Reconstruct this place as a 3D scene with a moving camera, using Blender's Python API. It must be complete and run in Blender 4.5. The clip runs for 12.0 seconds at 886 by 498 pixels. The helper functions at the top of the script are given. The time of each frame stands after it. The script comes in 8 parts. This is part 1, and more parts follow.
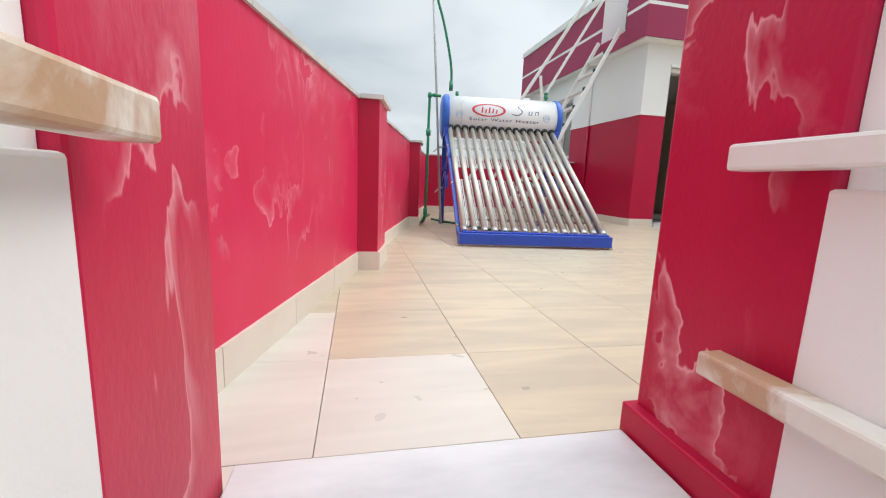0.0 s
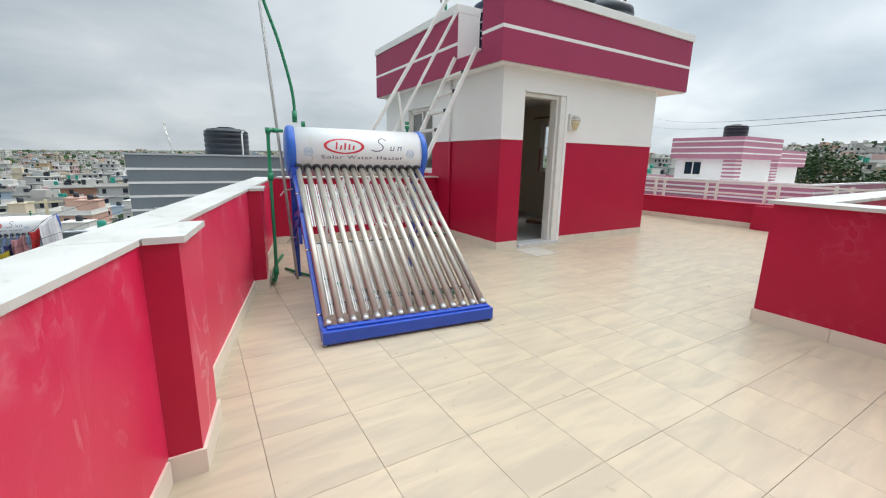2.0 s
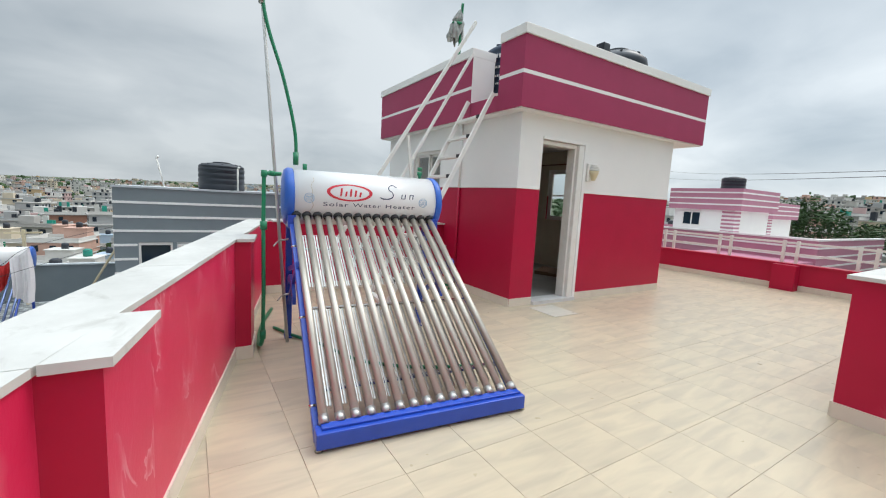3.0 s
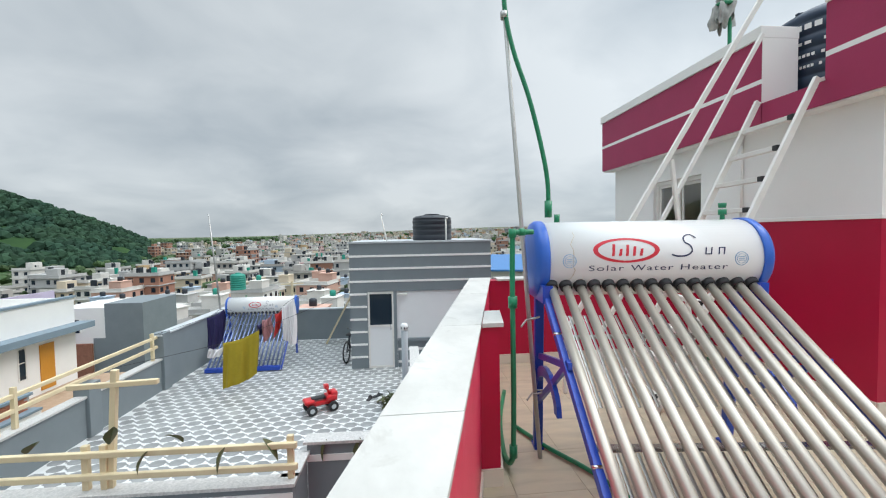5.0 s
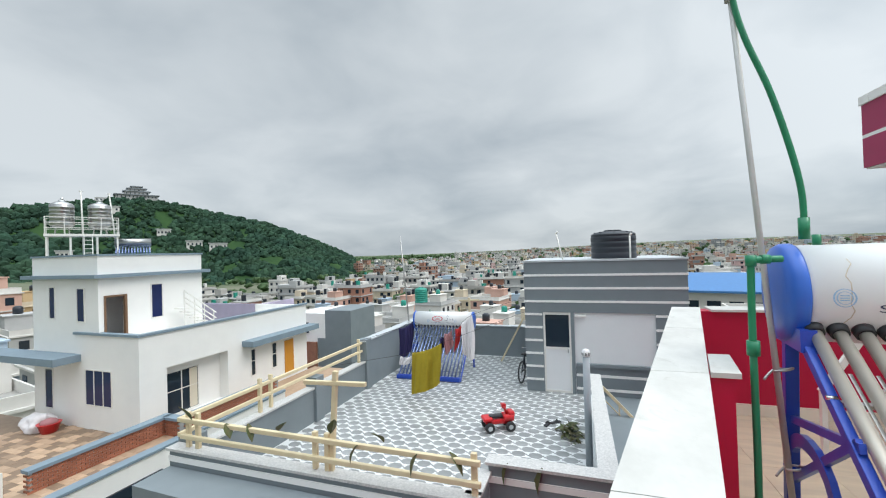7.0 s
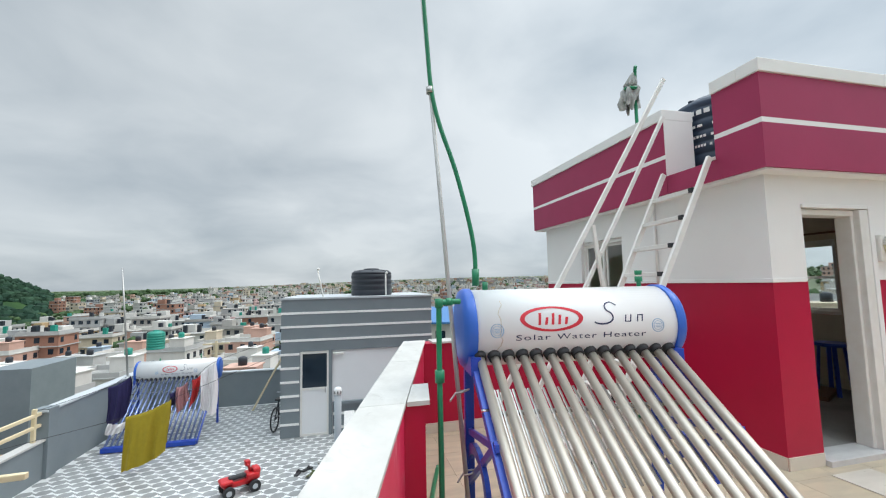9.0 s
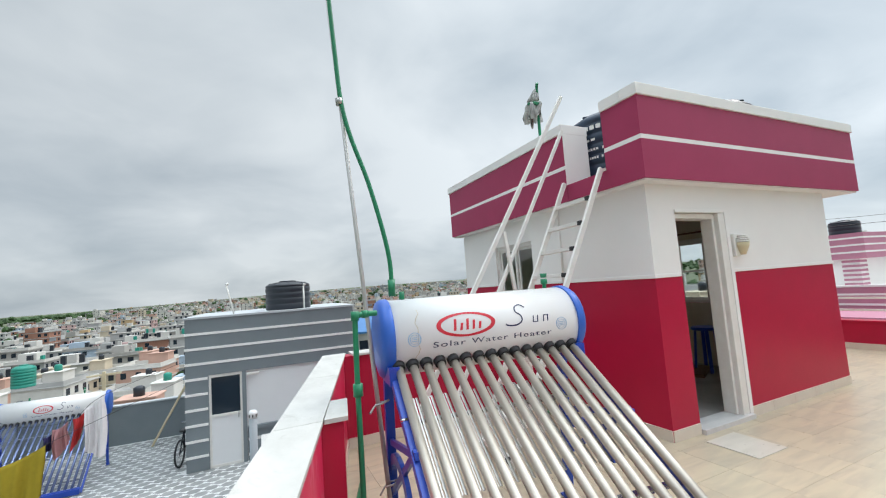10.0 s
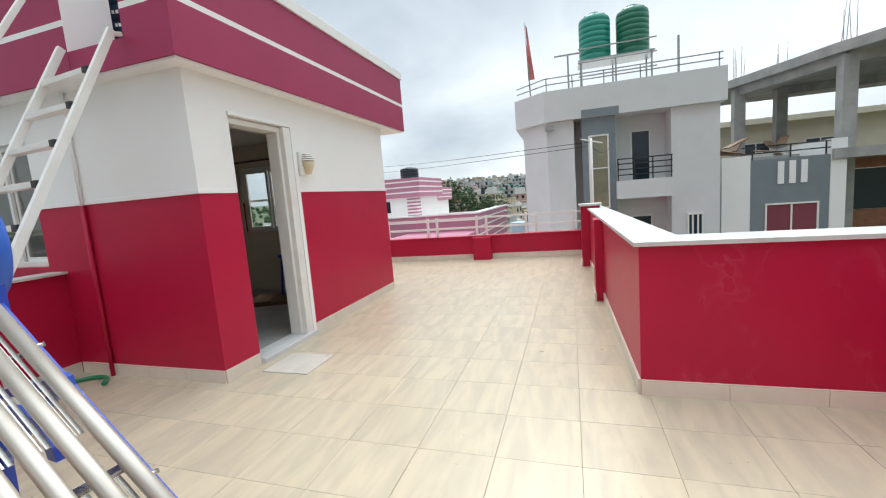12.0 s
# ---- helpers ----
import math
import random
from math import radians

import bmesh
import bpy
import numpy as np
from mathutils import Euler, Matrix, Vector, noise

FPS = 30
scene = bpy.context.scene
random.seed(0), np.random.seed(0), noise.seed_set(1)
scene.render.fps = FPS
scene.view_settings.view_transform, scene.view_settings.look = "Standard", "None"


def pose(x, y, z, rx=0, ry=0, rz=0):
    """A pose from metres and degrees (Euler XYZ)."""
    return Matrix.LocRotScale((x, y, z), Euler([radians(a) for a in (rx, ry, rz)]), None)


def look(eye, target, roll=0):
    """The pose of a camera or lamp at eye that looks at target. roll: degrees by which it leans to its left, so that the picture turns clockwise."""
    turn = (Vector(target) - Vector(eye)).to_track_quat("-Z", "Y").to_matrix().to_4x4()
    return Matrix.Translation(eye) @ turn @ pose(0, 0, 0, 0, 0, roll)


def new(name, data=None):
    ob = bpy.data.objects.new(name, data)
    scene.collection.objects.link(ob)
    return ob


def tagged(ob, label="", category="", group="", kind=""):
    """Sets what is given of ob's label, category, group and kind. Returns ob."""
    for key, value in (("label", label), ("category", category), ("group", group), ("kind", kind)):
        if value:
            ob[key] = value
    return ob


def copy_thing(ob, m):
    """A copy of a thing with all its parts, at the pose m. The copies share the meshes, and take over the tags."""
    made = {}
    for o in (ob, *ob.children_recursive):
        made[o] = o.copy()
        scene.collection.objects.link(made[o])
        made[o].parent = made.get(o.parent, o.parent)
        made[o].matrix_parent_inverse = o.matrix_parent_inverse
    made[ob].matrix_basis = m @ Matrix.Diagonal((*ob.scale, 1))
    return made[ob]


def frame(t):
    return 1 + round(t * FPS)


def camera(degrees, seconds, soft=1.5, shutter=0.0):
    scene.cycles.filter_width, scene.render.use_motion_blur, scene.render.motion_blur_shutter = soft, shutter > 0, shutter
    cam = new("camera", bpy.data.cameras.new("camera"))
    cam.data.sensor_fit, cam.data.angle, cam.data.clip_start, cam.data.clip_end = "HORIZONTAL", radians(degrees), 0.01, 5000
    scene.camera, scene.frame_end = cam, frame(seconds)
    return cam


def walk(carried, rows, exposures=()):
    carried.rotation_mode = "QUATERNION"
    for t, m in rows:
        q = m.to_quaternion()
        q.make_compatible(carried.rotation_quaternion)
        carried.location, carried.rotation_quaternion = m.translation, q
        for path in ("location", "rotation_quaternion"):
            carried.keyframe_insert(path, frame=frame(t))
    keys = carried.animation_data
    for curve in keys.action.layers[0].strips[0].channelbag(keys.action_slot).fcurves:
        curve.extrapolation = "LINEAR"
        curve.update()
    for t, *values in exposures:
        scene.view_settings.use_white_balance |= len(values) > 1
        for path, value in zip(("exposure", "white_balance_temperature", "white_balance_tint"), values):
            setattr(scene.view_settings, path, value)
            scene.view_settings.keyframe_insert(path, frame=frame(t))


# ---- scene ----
cam = camera(94.6, 12.0, soft=1.15)
PATH = [
    (0, (0.578, 0.133, 0.5), (0.989, 2.063, 0.173), 2.4),
    (0.5, (0.628, 0.253, 0.636), (1.222, 2.115, 0.211), 1.3),
    (1, (0.66, 0.414, 0.829), (1.268, 2.268, 0.392), 1.0),
    (1.5, (0.642, 0.581, 1.01), (1.444, 2.347, 0.522), 1.1),
    (2, (0.759, 0.756, 1.2), (1.767, 2.43, 0.77), 1.2),
    (2.5, (0.828, 0.974, 1.272), (1.94, 2.6, 0.927), 1.5),
    (3, (0.85, 1.315, 1.293), (1.902, 2.999, 1.049), 3.1),
    (3.2, (0.851, 1.427, 1.333), (1.83, 3.15, 1.063), 2.2),
    (4.8, (0.723, 2.371, 1.411), (1.045, 4.342, 1.304), -1.4),
    (5, (0.705, 2.436, 1.42), (0.91, 4.424, 1.34), -1.0),
    (5.5, (0.66, 2.499, 1.474), (0.591, 4.497, 1.424), -0.6),
    (6, (0.619, 2.521, 1.483), (0.254, 4.487, 1.461), -0.9),
    (6.5, (0.591, 2.578, 1.463), (-0.013, 4.484, 1.469), -1.4),
    (6.7, (0.569, 2.55, 1.472), (-0.076, 4.443, 1.484), -1.8),
    (8.3, (0.686, 2.488, 1.52), (0.814, 4.481, 1.622), -1.0),
    (8.5, (0.773, 2.524, 1.526), (1.017, 4.505, 1.646), -0.8),
    (9, (0.82, 2.494, 1.521), (1.298, 4.429, 1.686), -1.2),
    (9.5, (0.827, 2.475, 1.545), (1.456, 4.363, 1.74), -2.3),
    (10, (0.851, 2.444, 1.541), (1.686, 4.253, 1.719), -4.1),
    (10.5, (0.943, 2.374, 1.443), (2.131, 3.982, 1.506), -5.4),
    (11, (1.127, 2.332, 1.366), (2.679, 3.593, 1.302), -4.6),
    (11.5, (1.468, 2.328, 1.354), (3.244, 3.232, 1.186), -3.8),
    (12, (1.832, 2.48, 1.296), (3.722, 3.084, 1.049), -4.5),
]
walk(cam, [(t, look(eye, target, roll)) for t, eye, target, roll in PATH], [(0.0, 0.15), (0.5, 0.27), (1.0, 0.23), (2.0, 0.0), (3.0, -0.04), (5.0, 0.02), (8.5, 0.03), (9.5, 0.07), (10.5, 0.03), (11.5, 0.07), (12.0, 0.14)])

# ---- world and light ----
world = bpy.data.worlds.new("overcast_sky")
scene.world = world
world.use_nodes = True
wn, wl = world.node_tree.nodes, world.node_tree.links
wn.clear()


def wnode(kind, **values):
    n = wn.new(kind)
    for k, val in values.items():
        n.inputs[k].default_value = val
    return n


w_out = wn.new("ShaderNodeOutputWorld")
w_bg = wnode("ShaderNodeBackground", Strength=0.108)
w_sky = wn.new("ShaderNodeTexSky")
w_sky.sky_type, w_sky.sun_disc = "NISHITA", False
w_sky.sun_elevation, w_sky.sun_rotation = radians(48), radians(88)
w_co = wn.new("ShaderNodeTexCoord")
w_sep = wn.new("ShaderNodeSeparateXYZ")
w_add = wn.new("ShaderNodeMath"); w_add.operation = "ADD"; w_add.inputs[1].default_value = 0.30
w_abs = wn.new("ShaderNodeMath"); w_abs.operation = "MAXIMUM"; w_abs.inputs[1].default_value = 0.0
w_div = wn.new("ShaderNodeVectorMath"); w_div.operation = "DIVIDE"
w_comb = wn.new("ShaderNodeCombineXYZ")
wl.new(w_co.outputs["Generated"], w_sep.inputs[0])
wl.new(w_sep.outputs["Z"], w_abs.inputs[0])
wl.new(w_abs.outputs[0], w_add.inputs[0])
for k in "XYZ":
    wl.new(w_add.outputs[0], w_comb.inputs[k])
wl.new(w_co.outputs["Generated"], w_div.inputs[0])
wl.new(w_comb.outputs[0], w_div.inputs[1])
# cloud layer: broad banks and soft puffs
w_n1 = wnode("ShaderNodeTexNoise", Scale=0.55, Detail=3.0, Roughness=0.42, Distortion=0.3)
w_n2 = wnode("ShaderNodeTexNoise", Scale=1.9, Detail=5.0, Roughness=0.5, Distortion=0.35)
wl.new(w_div.outputs[0], w_n1.inputs["Vector"])
wl.new(w_div.outputs[0], w_n2.inputs["Vector"])
w_mix = wn.new("ShaderNodeMix"); w_mix.data_type = "FLOAT"; w_mix.inputs[0].default_value = 0.36
wl.new(w_n1.outputs["Fac"], w_mix.inputs[2])
wl.new(w_n2.outputs["Fac"], w_mix.inputs[3])
w_ramp = wn.new("ShaderNodeValToRGB")
w_ramp.color_ramp.elements[0].position, w_ramp.color_ramp.elements[0].color = 0.37, (3.4, 4.0, 4.5, 1)
w_ramp.color_ramp.elements[1].position, w_ramp.color_ramp.elements[1].color = 0.60, (6.45, 6.95, 7.25, 1)
wl.new(w_mix.outputs[0], w_ramp.inputs[0])
# an overcast sky is brighter towards the zenith
w_up = wn.new("ShaderNodeMapRange")
for i, val in ((1, 0.62), (2, 0.94), (3, 1.0), (4, 4.2)):
    w_up.inputs[i].default_value = val
wl.new(w_sep.outputs["Z"], w_up.inputs[0])
w_sc = wn.new("ShaderNodeVectorMath"); w_sc.operation = "SCALE"
wl.new(w_ramp.outputs[0], w_sc.inputs[0])
# and towards the hidden sun
w_dot = wn.new("ShaderNodeVectorMath"); w_dot.operation = "DOT_PRODUCT"
w_dot.inputs[1].default_value = Vector((0.80, -0.32, 0.50)).normalized()
wl.new(w_co.outputs["Generated"], w_dot.inputs[0])
w_glow = wn.new("ShaderNodeMapRange"); w_glow.interpolation_type = "SMOOTHSTEP"
for i, val in ((1, -0.4), (2, 1.0), (3, 0.98), (4, 1.42)):
    w_glow.inputs[i].default_value = val
wl.new(w_dot.outputs["Value"], w_glow.inputs[0])
w_both = wn.new("ShaderNodeMath"); w_both.operation = "MULTIPLY"
wl.new(w_up.outputs[0], w_both.inputs[0])
wl.new(w_glow.outputs[0], w_both.inputs[1])
wl.new(w_both.outputs[0], w_sc.inputs["Scale"])
w_mc = wn.new("ShaderNodeMix"); w_mc.data_type = "RGBA"; w_mc.inputs[0].default_value = 0.93
wl.new(w_sky.outputs[0], w_mc.inputs[6])
wl.new(w_sc.outputs[0], w_mc.inputs[7])
wl.new(w_mc.outputs[2], w_bg.inputs[0])
wl.new(w_bg.outputs[0], w_out.inputs[0])

sun_data = bpy.data.lights.new("sun", "SUN")
sun_data.energy, sun_data.angle, sun_data.color = 1.2, radians(24), (1.0, 0.96, 0.91)
sun = new("sun", sun_data)
sun.matrix_world = look((22, 1.0, 25), (0, 0, 0))

# ---- materials ----
MATS = {}


def material(name, color, rough=0.6, metal=0.0, tint=None, scale=6.0, amount=0.5, fine=60.0, bump=0.15, dist=0.004, coat=0.0,
             stretch=(1, 1, 1), stain=None, stain_scale=2.0, stain_at=0.6, stain_soft=0.08, by_object=0.0, by_island=0.0, spec=0.5, flakes=None, streak=None):
    """A painted or mineral surface: base colour with broad mottling, fine grain with relief and, where given, patches of stain."""
    m = bpy.data.materials.new(name)
    m.use_nodes = True
    nt = m.node_tree
    nodes, links = nt.nodes, nt.links
    b = nodes["Principled BSDF"]
    b.inputs["Roughness"].default_value, b.inputs["Metallic"].default_value = rough, metal
    b.inputs["Coat Weight"].default_value = coat
    b.inputs["Specular IOR Level"].default_value = spec
    co = nodes.new("ShaderNodeTexCoord")
    mp = nodes.new("ShaderNodeMapping")
    mp.inputs["Scale"].default_value = stretch
    links.new(co.outputs["Object"], mp.inputs[0])
    n1 = nodes.new("ShaderNodeTexNoise")
    n1.inputs["Scale"].default_value, n1.inputs["Detail"].default_value, n1.inputs["Roughness"].default_value = scale, 5, 0.6
    n2 = nodes.new("ShaderNodeTexNoise")
    n2.inputs["Scale"].default_value, n2.inputs["Detail"].default_value = fine, 4
    links.new(mp.outputs[0], n1.inputs["Vector"])
    links.new(mp.outputs[0], n2.inputs["Vector"])
    tint = tint or tuple(c * 0.8 for c in color)
    mix = nodes.new("ShaderNodeMix")
    mix.data_type = "RGBA"
    rg = nodes.new("ShaderNodeMapRange")
    rg.inputs[1].default_value, rg.inputs[2].default_value, rg.inputs[4].default_value = 0.35, 0.7, amount
    links.new(n1.outputs["Fac"], rg.inputs[0])
    links.new(rg.outputs[0], mix.inputs[0])
    mix.inputs[6].default_value, mix.inputs[7].default_value = (*color, 1), (*tint, 1)
    out = mix.outputs[2]
    if stain:
        n3 = nodes.new("ShaderNodeTexNoise")
        n3.inputs["Scale"].default_value, n3.inputs["Detail"].default_value, n3.inputs["Distortion"].default_value = stain_scale, 7, 0.6
        n3.inputs["Roughness"].default_value = 0.62
        links.new(mp.outputs[0], n3.inputs["Vector"])
        r3 = nodes.new("ShaderNodeMapRange")
        r3.inputs[1].default_value, r3.inputs[2].default_value, r3.inputs[4].default_value = stain_at, stain_at + stain_soft, 0.75
        links.new(n3.outputs["Fac"], r3.inputs[0])
        ms = nodes.new("ShaderNodeMix")
        ms.data_type = "RGBA"
        links.new(r3.outputs[0], ms.inputs[0])
        links.new(out, ms.inputs[6])
        ms.inputs[7].default_value = (*stain, 1)
        out = ms.outputs[2]
    if flakes:      # tide lines of salt and lifted paint: sharp on one side, fading on the other, in scattered patches
        na, nb = nodes.new("ShaderNodeTexNoise"), nodes.new("ShaderNodeTexNoise")
        na.inputs["Scale"].default_value, na.inputs["Detail"].default_value, na.inputs["Distortion"].default_value = 3.0, 4.5, 0.6
        na.inputs["Roughness"].default_value = 0.52
        nb.inputs["Scale"].default_value, nb.inputs["Detail"].default_value = 1.7, 3
        links.new(mp.outputs[0], na.inputs["Vector"])
        links.new(mp.outputs[0], nb.inputs["Vector"])
        ra = nodes.new("ShaderNodeValToRGB")
        ra.color_ramp.elements[0].position, ra.color_ramp.elements[0].color = 0.488, (0, 0, 0, 1)
        ra.color_ramp.elements[1].position, ra.color_ramp.elements[1].color = 0.570, (0, 0, 0, 1)
        for p_, v_ in ((0.498, 0.9), (0.512, 0.40)):
            e_ = ra.color_ramp.elements.new(p_)
            e_.color = (v_, v_, v_, 1)
        links.new(na.outputs["Fac"], ra.inputs[0])
        rb = nodes.new("ShaderNodeMapRange")
        if streak:      # damp that climbs one strip of the wall
            sx, lx = nodes.new("ShaderNodeSeparateXYZ"), nodes.new("ShaderNodeMath")
            links.new(co.outputs["Object"], sx.inputs[0])
            wob = nodes.new("ShaderNodeMapRange")
            wob.inputs[3].default_value, wob.inputs[4].default_value = streak[0] - 0.13, streak[0] + 0.13
            links.new(nb.outputs["Fac"], wob.inputs[0])
            lx.operation = "SUBTRACT"
            links.new(sx.outputs["Y"], lx.inputs[0]); links.new(wob.outputs[0], lx.inputs[1])
            lb = nodes.new("ShaderNodeMath"); lb.operation = "ABSOLUTE"
            links.new(lx.outputs[0], lb.inputs[0])
            rb.inputs[1].default_value, rb.inputs[2].default_value, rb.inputs[3].default_value, rb.inputs[4].default_value = streak[1] * 0.5, streak[1], 0.95, 0.0
            links.new(lb.outputs[0], rb.inputs[0])
        else:
            rb.inputs[1].default_value, rb.inputs[2].default_value, rb.inputs[4].default_value = 0.46, 0.56, 0.75
            links.new(nb.outputs["Fac"], rb.inputs[0])
        mu = nodes.new("ShaderNodeMath"); mu.operation = "MULTIPLY"
        links.new(ra.outputs[0], mu.inputs[0]); links.new(rb.outputs[0], mu.inputs[1])
        mf = nodes.new("ShaderNodeMix"); mf.data_type = "RGBA"
        links.new(mu.outputs[0], mf.inputs[0]); links.new(out, mf.inputs[6]); mf.inputs[7].default_value = (*flakes, 1)
        out = mf.outputs[2]
    for amt, src in ((by_object, "o"), (by_island, "i")):
        if amt:
            info = nodes.new("ShaderNodeObjectInfo" if src == "o" else "ShaderNodeNewGeometry")
            r4 = nodes.new("ShaderNodeMapRange")
            r4.inputs[3].default_value, r4.inputs[4].default_value = 1 - amt, 1 + amt * 0.5
            links.new(info.outputs["Random" if src == "o" else "Random Per Island"], r4.inputs[0])
            sc = nodes.new("ShaderNodeVectorMath")
            sc.operation = "SCALE"
            links.new(out, sc.inputs[0])
            links.new(r4.outputs[0], sc.inputs["Scale"])
            out = sc.outputs[0]
    links.new(out, b.inputs["Base Color"])
    if bump:
        bp = nodes.new("ShaderNodeBump")
        bp.inputs["Strength"].default_value, bp.inputs["Distance"].default_value = bump, dist
        links.new(n2.outputs["Fac"], bp.inputs["Height"])
        links.new(bp.outputs[0], b.inputs["Normal"])
    MATS[name] = m
    return m


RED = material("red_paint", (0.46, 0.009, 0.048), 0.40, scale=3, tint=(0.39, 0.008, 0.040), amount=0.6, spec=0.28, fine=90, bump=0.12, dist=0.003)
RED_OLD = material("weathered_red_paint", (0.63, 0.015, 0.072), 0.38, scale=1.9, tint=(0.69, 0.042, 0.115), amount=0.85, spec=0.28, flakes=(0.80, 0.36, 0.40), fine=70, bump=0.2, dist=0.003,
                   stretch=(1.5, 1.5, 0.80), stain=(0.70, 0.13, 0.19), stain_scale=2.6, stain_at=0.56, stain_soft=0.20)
RED_JAMB = material("damp_red_paint", (0.54, 0.012, 0.060), 0.38, scale=2.6, tint=(0.60, 0.035, 0.085), amount=0.9, spec=0.28, flakes=(0.80, 0.34, 0.37), fine=70, bump=0.2, dist=0.003,
                    stretch=(1.6, 1.6, 0.9), stain=(0.66, 0.10, 0.15), stain_scale=3.0, stain_at=0.58, stain_soft=0.15, streak=(0.53, 0.09))
RED_FLAKED = material("flaking_red_paint", (0.47, 0.009, 0.055), 0.42, scale=2.2, tint=(0.50, 0.016, 0.055), amount=0.8, spec=0.28, flakes=(0.84, 0.42, 0.46), fine=70, bump=0.25, dist=0.004,
                      stretch=(1.9, 1.9, 1.2), stain=(0.60, 0.07, 0.12), stain_scale=3.2, stain_at=0.57, stain_soft=0.12, streak=(0.585, 0.10))
RED_MARKED = material("water_marked_red_paint", (0.46, 0.009, 0.048), 0.40, scale=3, tint=(0.39, 0.008, 0.040), amount=0.6, spec=0.28, flakes=(0.49, 0.045, 0.085), fine=90, bump=0.12, dist=0.003, stretch=(1.3, 1.3, 0.8))
CRIMSON = material("crimson_fascia_paint", (0.37, 0.036, 0.105), 0.5, spec=0.3, scale=3, tint=(0.315, 0.030, 0.088), amount=0.5, fine=80, bump=0.15)
WHITE = material("white_wall_paint", (0.86, 0.85, 0.82), 0.6, scale=1.2, tint=(0.79, 0.78, 0.76), amount=0.5, fine=70, bump=0.2, dist=0.003)
DULL_WHITE = material("weathered_white_paint", (0.70, 0.70, 0.69), 0.65, scale=0.8, tint=(0.60, 0.60, 0.59), amount=0.6, fine=50, bump=0.2, dist=0.003)
CREAM_WALL = material("cream_wall_paint", (0.68, 0.62, 0.50), 0.7, scale=1.5, amount=0.4)
WHITE_METAL = material("white_enamel_steel", (0.80, 0.79, 0.75), 0.35, scale=9, tint=(0.70, 0.67, 0.60), amount=0.5, fine=50, bump=0.1, dist=0.002,
                       stain=(0.38, 0.17, 0.05), stain_scale=7, stain_at=0.70, stain_soft=0.06)
RUSTY_METAL = material("rusty_white_steel", (0.78, 0.76, 0.70), 0.45, scale=9, tint=(0.66, 0.58, 0.45), amount=0.8, fine=50, bump=0.3, dist=0.003,
                       stain=(0.42, 0.19, 0.05), stain_scale=7, stain_at=0.47, stain_soft=0.12)
MARBLE = material("white_marble", (0.68, 0.675, 0.66), 0.3, scale=5, tint=(0.52, 0.515, 0.505), amount=0.75, fine=30, bump=0.05, stretch=(1, 2.6, 1))
COPING = material("white_marble_coping", (0.63, 0.62, 0.585), 0.50, scale=3, tint=(0.47, 0.46, 0.43), amount=0.85, fine=40, bump=0.12, stretch=(1.5, 1, 1), stain=(0.40, 0.385, 0.35), stain_scale=5.5, stain_at=0.58, stain_soft=0.16)
SKIRT = material("beige_skirting_tile", (0.73, 0.665, 0.56), 0.3, scale=5, tint=(0.64, 0.575, 0.475), amount=0.6, bump=0.05, by_object=0.08)
GROUT = material("grey_grout", (0.54, 0.47, 0.36), 0.9, scale=20, bump=0.3)
GREY = material("slate_grey_paint", (0.205, 0.238, 0.255), 0.6, scale=1.5, tint=(0.165, 0.195, 0.21), amount=0.6, fine=60, bump=0.2)
PALE_GREY = material("pale_grey_paint", (0.50, 0.53, 0.55), 0.6, scale=1.5, amount=0.4, fine=60, bump=0.2)
BLUE = material("royal_blue_enamel", (0.020, 0.075, 0.46), 0.3, scale=8, tint=(0.016, 0.055, 0.36), amount=0.5, fine=60, bump=0.06, dist=0.002)
BLUE_CAP = material("blue_moulded_plastic", (0.028, 0.13, 0.54), 0.35, scale=6, tint=(0.022, 0.10, 0.46), fine=50, bump=0.05)
TANKW = material("white_coated_steel", (0.80, 0.80, 0.79), 0.22, scale=3, tint=(0.76, 0.76, 0.75), amount=0.5, fine=20, bump=0.02)
TUBE = material("vacuum_tube_glass", (0.50, 0.462, 0.40), 0.44, metal=0.65, scale=6, tint=(0.42, 0.385, 0.33), amount=0.6, bump=0.02, coat=0.2)
REFLECTOR = material("dull_reflector_sheet", (0.46, 0.45, 0.43), 0.28, metal=0.95, scale=14, tint=(0.16, 0.155, 0.145), bump=0.05)
RUST_RUN = material("pale_brown_trickle", (0.50, 0.42, 0.31), 0.7, scale=30, tint=(0.62, 0.56, 0.46), amount=0.8, bump=0.1)
CHROME = material("polished_steel", (0.66, 0.66, 0.65), 0.22, metal=1.0, scale=12, bump=0.04)
RUBBER = material("black_rubber", (0.025, 0.025, 0.027), 0.55, scale=20, bump=0.1)
GREEN = material("green_plastic_pipe", (0.012, 0.22, 0.10), 0.35, scale=10, tint=(0.010, 0.17, 0.08), bump=0.05)
PALE_STEEL = material("pale_zinc_pipe", (0.56, 0.56, 0.55), 0.5, metal=0.35, scale=3, tint=(0.46, 0.45, 0.43), amount=0.6, fine=40, bump=0.03)
GREEN_TANK = material("green_polythene", (0.015, 0.27, 0.20), 0.4, scale=4, bump=0.1)
GALV = material("galvanised_pipe", (0.45, 0.45, 0.44), 0.4, metal=0.8, scale=10, tint=(0.34, 0.31, 0.28), bump=0.1)
TANKB = material("black_polythene", (0.018, 0.024, 0.034), 0.4, scale=5, bump=0.1)
TANK_NAVY = material("navy_polythene", (0.022, 0.040, 0.075), 0.4, scale=5, bump=0.1)
GLASS_DARK = material("dark_window_glass", (0.018, 0.03, 0.045), 0.06, scale=2, bump=0.0, amount=0.3)
